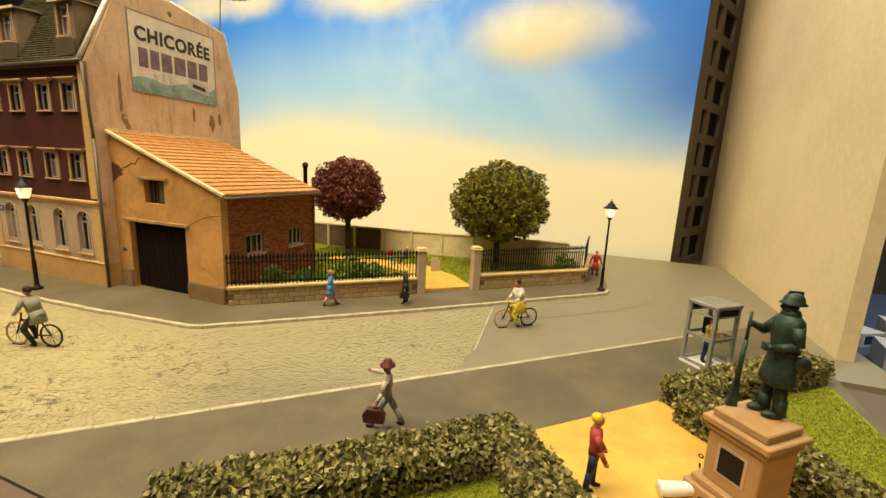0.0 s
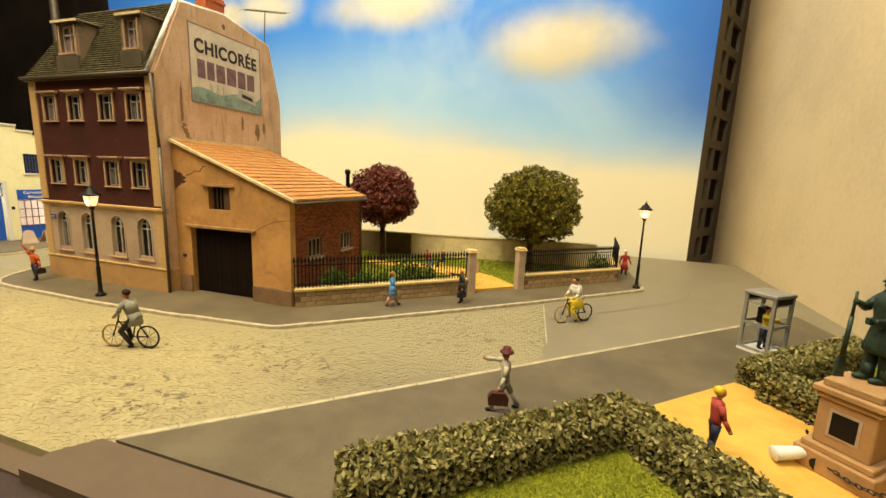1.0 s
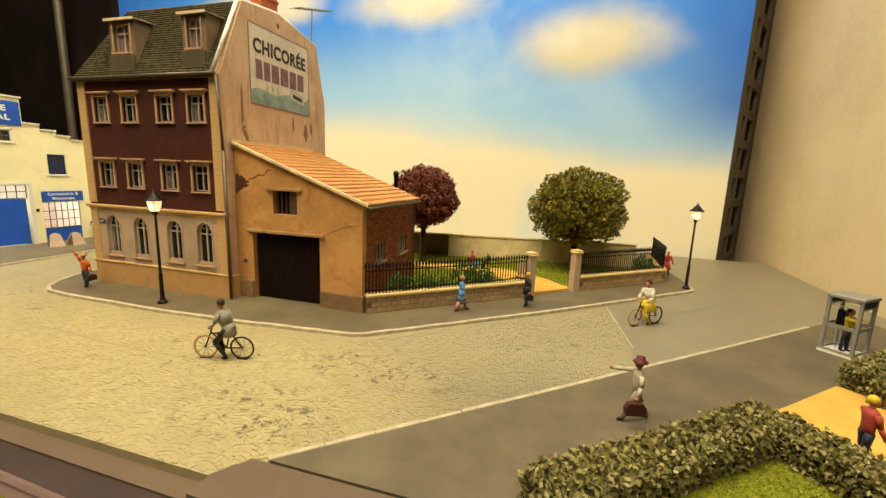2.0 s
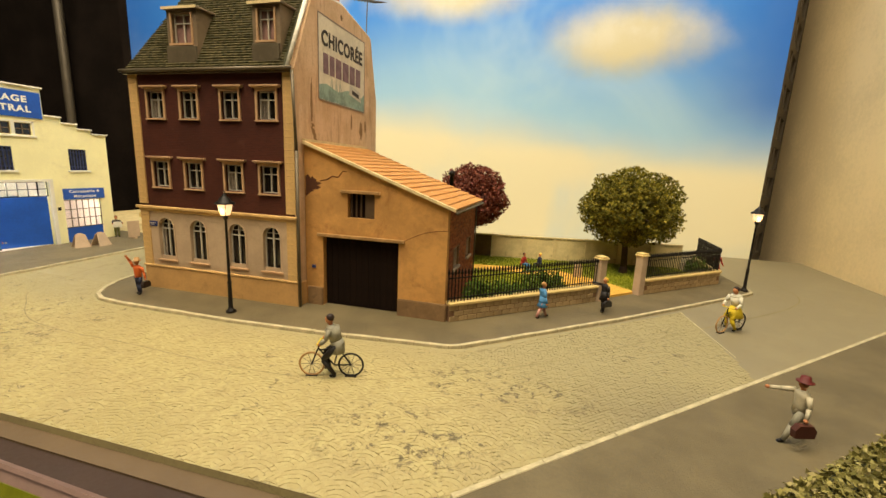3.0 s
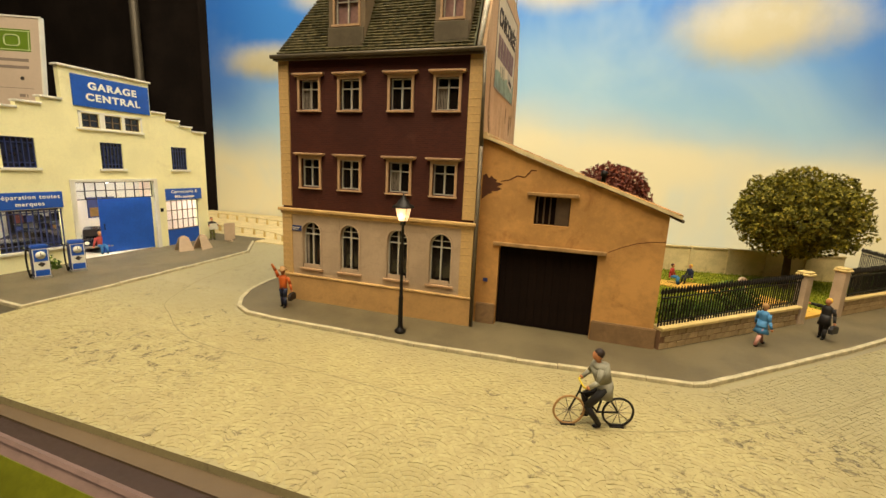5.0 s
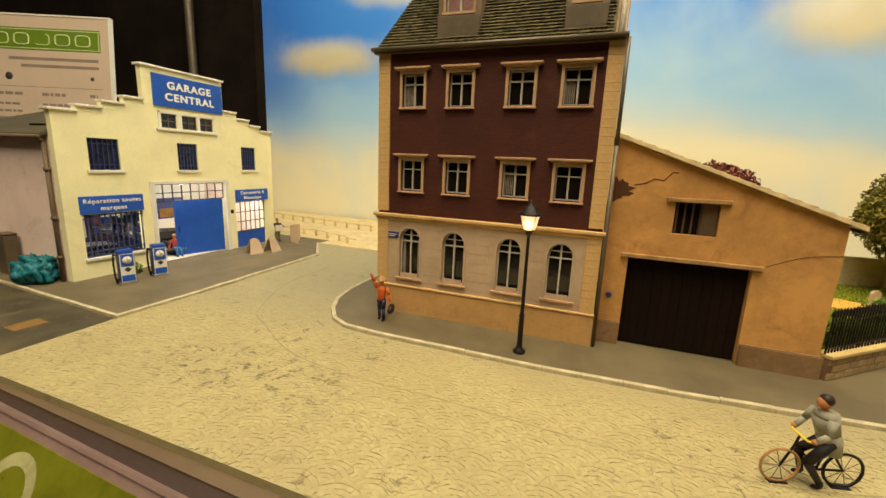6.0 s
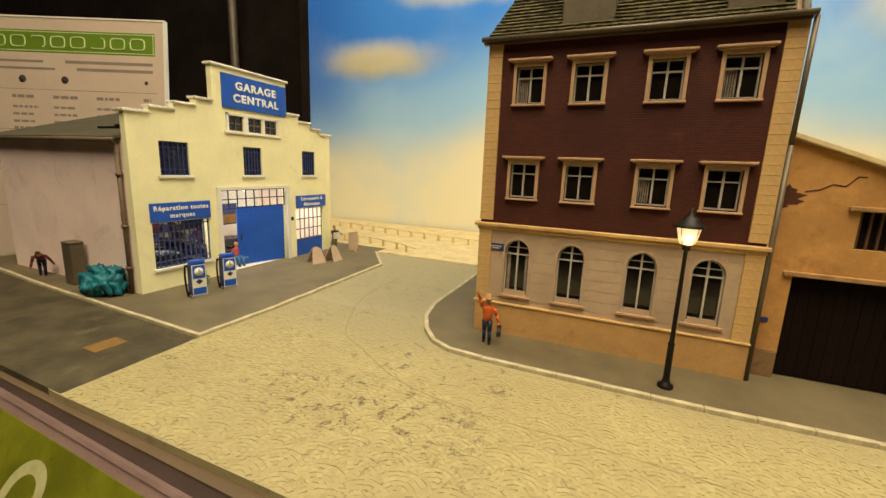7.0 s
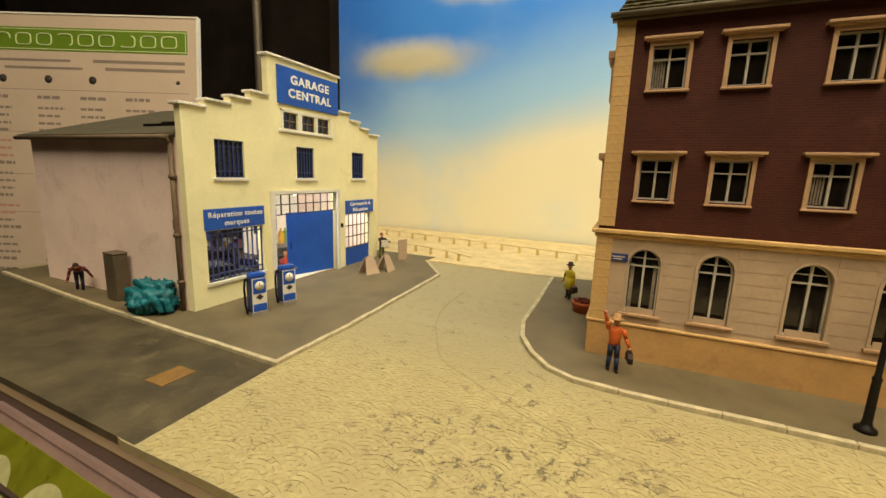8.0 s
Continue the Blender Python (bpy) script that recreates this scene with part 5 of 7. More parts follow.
def fuel_pump(at, rz):
    root = thing("fuel_pump", at, "blue and white fuel pump on the forecourt", "fuel pump", "fuel pumps", rz=rz)
    b = B()
    b.box(-0.36, 0.36, -0.28, 0.28, 0, 0.12)
    part("base", b, M["grey_metal"], root)
    b = B()
    b.box(-0.33, 0.33, -0.25, 0.25, 0.12, 1.62)
    b.bevel(0.03)
    part("cabinet", b, M["dark_blue"], root, "dark blue cabinet")
    b = B()
    b.box(-0.31, 0.31, -0.262, -0.251, 0.14, 1.6)
    part("front_plate", b, M["white"], root)
    b = B()
    b.box(-0.34, 0.34, -0.2, 0.2, 1.62, 1.8)
    b.bevel(0.05, 2)
    part("head", b, M["blue"], root)
    b = B()
    b.box(-0.27, 0.27, -0.274, -0.263, 0.95, 1.58)
    part("dial_panel", b, M["blue"], root)
    b = B()
    b.tube((0, -0.3, 1.28), (0, -0.27, 1.28), 0.2, n=16)
    dial = part("dial", b, M["white"], root)
    b = B()
    b.box(-0.012, 0.012, -0.306, -0.3, 1.28, 1.44)
    b.box(0, 0.1, -0.306, -0.3, 1.27, 1.29)
    part("hand_mark", b, M["iron"], dial)
    b = B()
    b.prism([(0, -0.276, 0.66), (0.16, -0.276, 0.79), (0, -0.276, 0.92), (-0.16, -0.276, 0.79)], (0, 0.012, 0))
    part("diamond_mark", b, M["ad_dark"], root)
    b = B()
    b.box(-0.28, 0.28, -0.274, -0.263, 0.18, 0.5)
    part("lower_panel", b, M["blue"], root)
    for x in (-0.345, 0.33):
        b = B()
        b.box(x, x + 0.015, -0.2, 0.2, 0.2, 1.55)
        part("side_panel", b, M["dark_blue"], root)
    b = B()
    b.path([(-0.36, 0.0, 1.5), (-0.48, 0.0, 1.6), (-0.52, 0, 1.2), (-0.5, 0, 0.5), (-0.44, 0, 0.08), (-0.38, 0, 0.3)], 0.045)
    part("hose", b, M["iron"], root)
    return root


p = fuel_pump((-45.4, 11.78, 0), 72)
copy_thing(p, pose(-45.45 * S, 13.5 * S, 0, 0, 0, 72))


def trestle(at, rz):
    root = thing("a_board", at, "grey folding pavement board on the forecourt", "sign board", "folding boards", rz=rz)
    for s in (-1, 1):
        b = B()
        b.prism([(-0.5, s * 0.4, 0), (0.5, s * 0.4, 0), (0.3, s * 0.05, 0.92), (0.1, s * 0.02, 1.05), (-0.1, s * 0.02, 1.05), (-0.3, s * 0.05, 0.92)], (0, s * 0.05, 0))
        part("board", b, M["grey_stone"], root)
    return root


trestle((-45.5, 20.3, 0), 70)
copy_thing(bpy.data.objects["a_board"], pose(-45.0 * S, 21.4 * S, 0, 0, 0, 95))
b = B()
b.box(-0.45, 0.45, -0.05, 0.05, 0.12, 1.5)
b.box(-0.08, 0.08, -0.3, 0.3, 0, 0.14)
tagged(part("notice_stand", b, M["grey_stone"], at=(-45.6, 24.6, 0), rz=80), "pale grey notice panel standing on a foot", "sign board")
b = B()
b.box(-0.4, 0.4, -0.3, 0.3, 0, 2.1)
b.box(-0.42, 0.42, -0.32, 0.32, 2.1, 2.2)
b.bevel(0.04)
tagged(part("meter_cabinet", b, M["zinc"], at=(-52.3, 10.2, 0)), "grey metal cabinet against the garage wall", "cabinet")
heap = thing("rubbish_heap", (-49.5, 9.95, -0.02), "heap of crumpled turquoise plastic bags by the wall", "rubbish bags")
for k in range(11):
    a = 2.4 * k
    r = 0.62 if k else 0
    b = B()
    b.ball((r * math.cos(a), r * math.sin(a) * 0.7, 0.45 + 0.4 * (k % 3 == 0) + 0.1 * (k % 2)), 0.36 + 0.06 * (k % 3), 1, 0.9, 0.95, 3, 1.1)
    part("rubbish_bag", b, M["teal_bag"], heap)
b = B()
b.box(-43.85, -43.05, 6.25, 7.3, ROAD, ROAD + 0.03)
b.bevel(0.01)
tagged(part("drain_cover", b, M["rust"]), "rusty rectangular drain cover in the side road", "drain cover")


def tuft(at, r, mat, count, label, category, name="weeds", height=1.0):
    """A low clump of small leaves."""
    verts, faces = [], []
    for _ in range(count):
        a, q = random.uniform(0, 6.283), r * math.sqrt(random.random())
        z = height * random.random() * (1 - 0.6 * q / r)
        c = Vector((q * math.cos(a), q * math.sin(a), z))
        leaf(verts, faces, c, random.uniform(0.06, 0.14))
    ob = raw(name, verts, faces, mat)
    ob.location = Vector(at) * S
    return tagged(ob, label, category)


def leaf(verts, faces, c, size):
    d = Vector((random.gauss(0, 1), random.gauss(0, 1), random.gauss(0, 1))).normalized()
    e = d.orthogonal().normalized()
    e.rotate(Matrix.Rotation(random.uniform(0, 6.283), 3, d))
    f = d.cross(e)
    k = len(verts)
    verts += [tuple(c - e * size), tuple(c + f * size * 0.55), tuple(c + e * size), tuple(c - f * size * 0.55)]
    faces.append((k, k + 1, k + 2, k + 3))


tuft((-47.0, 13.2, 0), 0.35, M["leaf_bush"], 90, "small green weeds by the garage wall", "plant", height=0.9)

# ---- the price sheet behind the garage ----
sheet = thing("price_sheet", (-63.6, 23.5, -2.3), "large printed price sheet with green heading standing behind the garage", "sign")
sheet.matrix_basis = pose(-64.2 * S, 22.7 * S, -1.7 * S, 0, 0, -67.0) @ pose(0, 0, 0, 0, -5.0, 0)
b = B()
b.box(-0.3, 0, -18.6, 0, -6, 19.6)
part("panel", b, M["paper"], sheet)
b = B()
b.box(-0.35, 0.06, 0.0, 0.14, -6, 19.6)
b.box(-0.35, 0.06, -18.6, 0.14, 19.6, 19.72)
part("clear_edge", b, M["white"], sheet)
b = B()
b.box(0, 0.02, -18.0, -0.75, 16.75, 18.6)
b.bevel(0.008)
band = part("green_band", b, M["print_green"], sheet)
b = B()
for lo, hi, z0, z1 in ((-18.0, -0.75, 18.42, 18.48), (-18.0, -0.75, 16.86, 16.92), (-0.92, -0.86, 16.86, 18.48)):
    b.box(0.02, 0.03, lo, hi, z0, z1)
for k in range(9):  # abstract pale strokes in place of a name
    y = -16.0 + 1.72 * k
    ring = [(y + 0.62 * math.copysign(abs(math.cos(a)) ** 0.5, math.cos(a)), 17.65 + 0.45 * math.copysign(abs(math.sin(a)) ** 0.5, math.sin(a))) for a in [6.283 * q / 12 - 0.4 * k for q in range(13 if k % 3 else 8)]]
    b.path([(0.03, yy, zz) for yy, zz in ring], 0.055, 5)
part("pale_stroke", b, M["print_pale"], band)
b = B()
for k in range(2):
    b.box(0.001, 0.012, -8.6 + k, -1.0, 15.9 - 0.6 * k, 16.15 - 0.6 * k)
    b.box(0.001, 0.012, -17 + k, -10.5 + k, 15.9 - 0.6 * k, 16.1 - 0.6 * k)
z = 12.9
row = 0
while z > -5.5:
    for y0, w in ((-17.6, 2.2), (-13.4, 2.3), (-9.8, 2.4), (-6.0, 3.0), (-1.9, 0.9)):
        b.m = 1 if row in (5, 6, 7, 13, 14) else 0
        end, y = y0 + w * random.uniform(0.7, 1.0), y0
        while y < end:
            word = min(random.uniform(0.25, 0.75), end - y)
            b.box(0.001, 0.012, y, y + word, z, z + (0.26 if row % 4 == 0 else 0.2))
            y += word + 0.12
    z -= 0.62 if row % 4 else 0.85
    row += 1
b.m = 0
for zz in (13.35, 9.9, 6.4, 3.2):
    b.box(0.001, 0.01, -18, -0.7, zz + 0.28, zz + 0.32)
part("text_bar", b, [M["ink"], M["ink_red"]], sheet)
for k, y in enumerate((-16.2, -12.4, -8.7, -1.6)):
    b = B()
    b.tube((-0.02, y, 14.5), (0.012, y, 14.5), 0.32 if k < 3 else 0.16, n=16)
    part("round_mark", b, M["ad_dark"], sheet)

# ---- street lamps ----


def street_lamp(at):
    root = thing("street_lamp", at, "black cast-iron street lamp with a lit lantern", "street lamp", "street lamps")
    b = B()
    b.lathe([(0.23, 0), (0.23, 0.1), (0.13, 0.16), (0.1, 0.3), (0.09, 1.4), (0.11, 1.45), (0.07, 1.52), (0.055, 4.4), (0.12, 4.45), (0.1, 4.52), (0.19, 4.6)], 12)
    part("pole", b, M["iron"], root)
    b = B()
    b.lathe([(0.19, 4.6), (0.26, 4.8), (0.32, 5.1)], 8)
    part("lantern_glass", b, M["lantern"], root, "glowing warm lantern glass")
    b = B()
    b.lathe([(0.42, 5.1), (0.43, 5.14), (0.34, 5.22), (0.27, 5.25), (0.2, 5.4), (0.1, 5.45), (0.1, 5.52), (0.03, 5.57), (0.03, 5.68)], 16)
    part("lantern_roof", b, M["iron"], root)
    for k in range(4):
        a = 6.2832 * (k + 0.5) / 4
        b = B()
        b.tube((0.195 * math.cos(a), 0.195 * math.sin(a), 4.6), (0.325 * math.cos(a), 0.325 * math.sin(a), 5.1), 0.014, n=4)
        part("lantern_bar", b, M["iron"], root)
    point_lamp("lantern_light", (at[0], at[1] - 0.5, at[2] + 4.7), 0.2, 0.004, (1.0, 0.75, 0.4))
    return root


street_lamp((-25.25, 12.78, 0))
street_lamp((1.72, 27.75, 0))

# ---- the garden ----
A, C = Vector((-15.35, 15.35, 0)), Vector((0.55, 29.25, 0))
FD = (C - A).normalized()
FANG = math.degrees(math.atan2(FD.y, FD.x))
b = B()
b.prism([(-15.4, 15.8, 0.002), (0.3, 29.6, 0.002), (-1.2, 34, 0.002), (-22.5, 33, 0.002), (-22.5, 22.2, 0.002), (-15.4, 22.2, 0.002)], (0, 0, 0.04))
setting("lawn", b, M["garden_soil"], "green and yellow flocked garden lawn", "lawn")


def grass(name, poly, count, z, label, tall=0.16, wide=0.035, mat="lawn"):
    xs, ys = [p[0] for p in poly], [p[1] for p in poly]
    verts, faces = [], []
    while len(faces) < count:
        x, y = random.uniform(min(xs), max(xs)), random.uniform(min(ys), max(ys))
        if not inside((x, y), poly):
            continue
        a, h, w = random.uniform(0, 6.283), tall * random.uniform(0.5, 1.2), wide
        dx, dy = random.gauss(0, 0.05), random.gauss(0, 0.05)
        k = len(verts)
        verts += [(x - w * math.cos(a), y - w * math.sin(a), z), (x + w * math.cos(a), y + w * math.sin(a), z), (x + dx, y + dy, z + h)]
        faces.append((k, k + 1, k + 2))
    return tagged(raw(name, verts, faces, M[mat]), label, "grass", kind="stuff")


grass("lawn_grass", [(-15.3, 16.0), (0.2, 29.6), (-1.2, 33), (-20, 31), (-20, 22.3), (-15.3, 22.3)], 16000, 0.04, "short green garden grass", 0.14, 0.03, "lawn_green")
for nm, poly in (("garden_path", [(-8.3, 21.6), (-5.6, 24.1), (-7.4, 26.0), (-10, 27.6), (-13.5, 27.6), (-17.3, 27.0), (-17.2, 25.9), (-13.2, 26.2), (-10.4, 25.2), (-9.2, 23.4)]),):
    b = B()
    b.prism([(x, y, 0.0) for x, y in poly], (0, 0, 0.13))
    setting(nm, b, M["sand"], "yellow sand path through the garden", "path")


def fence_run(p0, p1, label):
    """A low block wall with coping, carrying iron railings with spear tips."""
    length = (p1 - p0).length
    ang = math.degrees(math.atan2((p1 - p0).y, (p1 - p0).x))
    root = thing("garden_fence", tuple(p0), label, "fence", "garden fences", rz=ang)
    b = B()
    b.box(0, length, -0.16, 0.16, -0.05, 0.78)
    wall = part("wall", b, M["mortar"], root)
    n = max(2, round(length / 0.5))
    key = round(length / n, 3)
    bb = B()
    bb.box(0.012, key - 0.012, -0.19, 0.19, 0.012, 0.25)
    bb.bevel(0.02)
    block = bb.mesh("stone_block", M["block_stone"])
    for r in range(3):
        for i in range(n - (r % 2)):
            part("stone_block", block, None, wall, at=(key * (i + 0.5 * (r % 2)), random.uniform(-0.015, 0.015), 0.262 * r))
    b = B()
    b.box(-0.02, length + 0.02, -0.27, 0.27, 0.79, 0.93)
    b.bevel(0.025)
    part("coping", b, M["coping"], root, "yellowish stone coping")
    for z in (1.08, 2.05):
        b = B()
        b.box(0, length, -0.025, 0.025, z, z + 0.05)
        part("rail", b, M["iron"], root)
    bb = B()
    bb.tube((0, 0, 0.92), (0, 0, 2.22), 0.03, n=5)
    bb.lathe([(0.03, 2.22), (0.07, 2.28), (0.06, 2.36), (0.01, 2.52)], 6)
    bar = bb.mesh("railing_bar", M["iron"])
    m = max(2, round(length / 0.175))
    for i in range(m + 1):
        part("railing_bar", bar, None, root, at=(length * i / m, random.uniform(-0.006, 0.006), random.uniform(-0.012, 0.012)))
    return root


PL, PR = A + FD * 9.75, A + FD * 13.15
fence_run(A, PL - FD * 0.3, "black iron railing on a low block wall")
fence_run(PR + FD * 0.3, C, "black iron railing on a low block wall")
fence_run(C, Vector((0.65, 34.2, 0)), "short return of the black iron railing")
for p in (PL, PR):
    root = thing("gate_pillar", tuple(p), "square beige stone gate pillar with cap", "pillar", "gate pillars", rz=FANG)
    b = B()
    b.box(-0.24, 0.24, -0.24, 0.24, -0.05, 2.4)
    b.bevel(0.03)
    part("shaft", b, M["grey_stone"], root)
    b = B()
    b.box(-0.31, 0.31, -0.31, 0.31, 2.4, 2.5)
    b.box(-0.26, 0.26, -0.26, 0.26, 2.5, 2.6)
    b.bevel(0.03)
    part("cap", b, M["coping"], root)
back = tagged(thing("wall_garden", (0, 0, 0), "cream precast concrete panel wall behind the garden", "wall"), kind="structure")
pts = [(-23, 30.7), (-20.5, 30.75), (-18, 30.9), (-15.5, 31.1), (-13, 31.4), (-10.5, 31.8), (-8, 32.2), (-5.5, 32.6), (-3, 33.0), (-0.6, 33.3)]
for (x0, y0), (x1, y1) in zip(pts, pts[1:]):
    ang = math.degrees(math.atan2(y1 - y0, x1 - x0))
    L = math.hypot(x1 - x0, y1 - y0)
    b = B()
    b.box(0.1, L - 0.1, -0.06, 0.06, 0, 1.82)
    # the left panels lie in shade, which is painted in by a darker material
    part("panel", b, M["shaded_panel" if x1 < -15 else "concrete_panel"], back, at=(x0, y0, 0), rz=ang)
    b = B()
    b.box(-0.1, 0.1, -0.17, 0.12, 0, 1.95)
    part("post", b, M["concrete_panel"], back, at=(x0, y0, 0), rz=ang)
    b = B()
    b.box(0.1, L - 0.1, -0.14, 0.14, 1.82, 1.92)
    part("coping", b, M["concrete_panel"], back, at=(x0, y0, 0), rz=ang)
b = B()
b.prism([(-0.3, -0.06, 0), (0.3, -0.06, 0), (0.3, -0.06, 0.85), (0.15, -0.06, 1.0), (-0.15, -0.06, 1.0), (-0.3, -0.06, 0.85)], (0, 0.14, 0))
tagged(part("stone_slab", b, M["grey_stone"], at=(-8.9, 26.4, 0.05), rz=30), "small grey upright stone slab by the path", "stone")


def tree(at, rx, rz_, zc, trunk_top, mat, count, label, group=""):
    root = thing("tree", at, label, "tree", "garden trees")
    b = B()
    rings = [((0, 0, -0.1), 0.34), ((0.04, 0.02, 0.5), 0.24), ((-0.03, 0.05, trunk_top), 0.2)]
    for (p, r0), (q, r1) in zip(rings, rings[1:]):
        b.tube(p, q, r0, r1, 9)
    for k in range(9):
        a = 0.7 * k + random.uniform(-0.2, 0.2)
        p = Vector((-0.03, 0.05, trunk_top - 0.1))
        q = Vector((0.45 * rx * math.cos(a), 0.45 * rx * math.sin(a), zc - 0.2 + random.uniform(-0.3, 0.6)))
        e = Vector((0.85 * rx * math.cos(a + 0.2), 0.85 * rx * math.sin(a + 0.2), zc + random.uniform(-0.8, 1.2)))
        b.tube(p, q, 0.12, 0.07, 6)
        b.tube(q, e, 0.07, 0.02, 5)
    part("trunk", b, M["bark"], root)
    verts, faces = [], []
    for _ in range(count):
        d = Vector((random.gauss(0, 1), random.gauss(0, 1), random.gauss(0, 1))).normalized()
        lump = 1 + 0.16 * noise.noise(d * 2.1 + Vector(at)) + 0.16 * noise.noise(d * 5.2 + Vector(at)) + 0.05 * noise.noise(d * 14.0)
        r = lump * (1 - 0.5 * random.random() ** 2.2)
        if noise.noise(d * 3.4 + Vector((7, 1, at[0]))) < -0.34 and r > 0.75:
            r *= 0.8
        c = Vector((d.x * rx * r, d.y * rx * r, zc + d.z * rz_ * r * (1.0 if d.z > 0 else 0.95)))
        leaf(verts, faces, c, random.uniform(0.06, 0.15))
    for _ in range(count // 5):
        d = Vector((random.gauss(0, 1), random.gauss(0, 1), random.gauss(0, 1))).normalized() * random.uniform(0.35, 0.86)
        leaf(verts, faces, Vector((d.x * rx, d.y * rx, zc + d.z * rz_)), random.uniform(0.14, 0.24))
    ob = raw("crown", verts, faces, mat, root)
    return root


tree((-5.5, 29.6, 0.04), 3.35, 2.75, 4.75, 2.0, M["leaf_green"], 24000, "round green-leaved tree with a short trunk")
tree((-16.85, 28.0, 0.04), 2.6, 2.3, 5.0, 2.5, M["leaf_red"], 15000, "small copper-red leaved tree in the garden")


def shrub(at, r, h, count, label):
    verts, faces = [], []
    b = B()
    for k in range(5):
        a = 1.25 * k
        b.tube((0, 0, 0), (0.6 * r * math.cos(a), 0.6 * r * math.sin(a), 0.7 * h), 0.03, 0.012, 5)
    root = thing("shrub", at, label, "shrub", "garden shrubs")
    part("stems", b, M["bark"], root)
    for _ in range(count):
        d = Vector((random.gauss(0, 1), random.gauss(0, 1), random.gauss(0, 1))).normalized() * random.random() ** 0.4
        leaf(verts, faces, Vector((d.x * r, d.y * r, h * 0.55 + d.z * h * 0.5)), random.uniform(0.07, 0.15))
    raw("foliage", verts, faces, M["leaf_bush"], root)


for x, y, rr, h, n, lb in ((-14.3, 17.4, 0.8, 1.6, 520, "loose green garden shrub by the shed"), (-13.2, 18.4, 0.75, 1.4, 460, "loose green garden shrub behind the railing"), (-12.4, 19.3, 0.6, 1.1, 300, "small green garden shrub behind the railing"), (-11.5, 20.3, 0.9, 1.9, 560, "tall loose green shrub behind the railing"), (-10.6, 21.0, 0.7, 1.5, 420, "loose green garden shrub behind the railing"), (-0.7, 29.7, 0.75, 1.6, 420, "loose green shrub behind the corner railing")):
    shrub((x, y, 0.04), rr, h, n, lb)

# ---- the small park ----


def hedge(p0, p1, width, height, label, density=330):
    p0, p1 = Vector((*p0, 0)), Vector((*p1, 0))
    L = (p1 - p0).length
    ang = math.degrees(math.atan2((p1 - p0).y, (p1 - p0).x))
    root = thing("hedge", tuple(p0), label, "hedge", "park hedges", rz=ang)
    # filler box whose dark colour stands for shade deep between the leaves
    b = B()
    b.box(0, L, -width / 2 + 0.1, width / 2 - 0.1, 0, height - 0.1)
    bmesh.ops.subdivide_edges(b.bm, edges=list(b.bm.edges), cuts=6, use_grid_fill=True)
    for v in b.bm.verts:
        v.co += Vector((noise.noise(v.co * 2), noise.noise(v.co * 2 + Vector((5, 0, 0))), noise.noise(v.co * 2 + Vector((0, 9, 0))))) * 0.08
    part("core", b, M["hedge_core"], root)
    verts, faces = [], []
    area = L * (width + 2 * height) + 2 * width * height
    for _ in range(int(area * density)):
        u = random.random() * (width + 2 * height)
        x = random.uniform(0, L)
        if u < height:
            y, z = -width / 2, u
        elif u < height + width:
            y, z = u - height - width / 2, height
        else:
            y, z = width / 2, u - height - width
        if random.random() < width * height * 2 / area:
            x, y, z = random.choice((0, L)), random.uniform(-width / 2, width / 2), random.uniform(0, height)
        lump = 0.12 * noise.noise(Vector((x * 1.3, y * 1.3, z * 1.3)) + p0) - 0.02
        c = Vector((x, y * (1 + lump), z * (1 + lump * 0.7))) + Vector((random.gauss(0, 0.045), random.gauss(0, 0.045), random.gauss(0, 0.045)))
        c.z = max(0.03, c.z)
        leaf(verts, faces, c, random.uniform(0.05, 0.11))
    raw("leaves", verts, faces, M["leaf_hedge"], root)


hedge((-6.35, 5.2), (-0.35, 10.25), 1.15, 0.84, "clipped olive-green hedge round the lawn")
hedge((-0.55, 9.8), (3.75, 4.85), 1.1, 0.84, "clipped olive-green hedge beside the sand path")
hedge((3.75, 14.35), (9.0, 19.0), 1.0, 0.85, "clipped olive-green hedge behind the telephone box")
hedge((4.0, 13.9), (8.9, 8.4), 1.0, 0.85, "clipped olive-green hedge beside the monument")
b = B()
b.prism([(-5.9, 5.1, 0.0), (3.1, 5.1, 0.0), (-0.8, 9.5, 0.0)], (0, 0, 0.03))
setting("park_lawn", b, M["lawn_base"], "yellow-green flocked park lawn", "lawn")
grass("park_grass", [(-5.6, 5.1), (2.9, 5.1), (-0.8, 9.3)], 26000, 0.03, "short yellow-green park grass", 0.06, 0.02)
b = B()
b.prism([(4.3, 14.3, 0.0), (9.2, 8.8, 0.0), (9.3, 18.4, 0.0)], (0, 0, 0.03))
setting("park_lawn_side", b, M["lawn_base"], "yellow-green flocked park lawn", "lawn")
grass("side_grass", [(4.5, 14.3), (9.2, 9.0), (9.2, 18.2)], 22000, 0.03, "short yellow-green park grass", 0.06, 0.02)
b = B()
b.prism([(-0.2, 11.35, 0.0), (3.65, 14.95, 0.0), (9.1, 8.6, 0.0), (9.1, 5.1, 0.0), (4.6, 5.1, 0.0)], (0, 0, 0.02))
setting("sand_path", b, M["sand"], "bright yellow sand path of the park", "path")

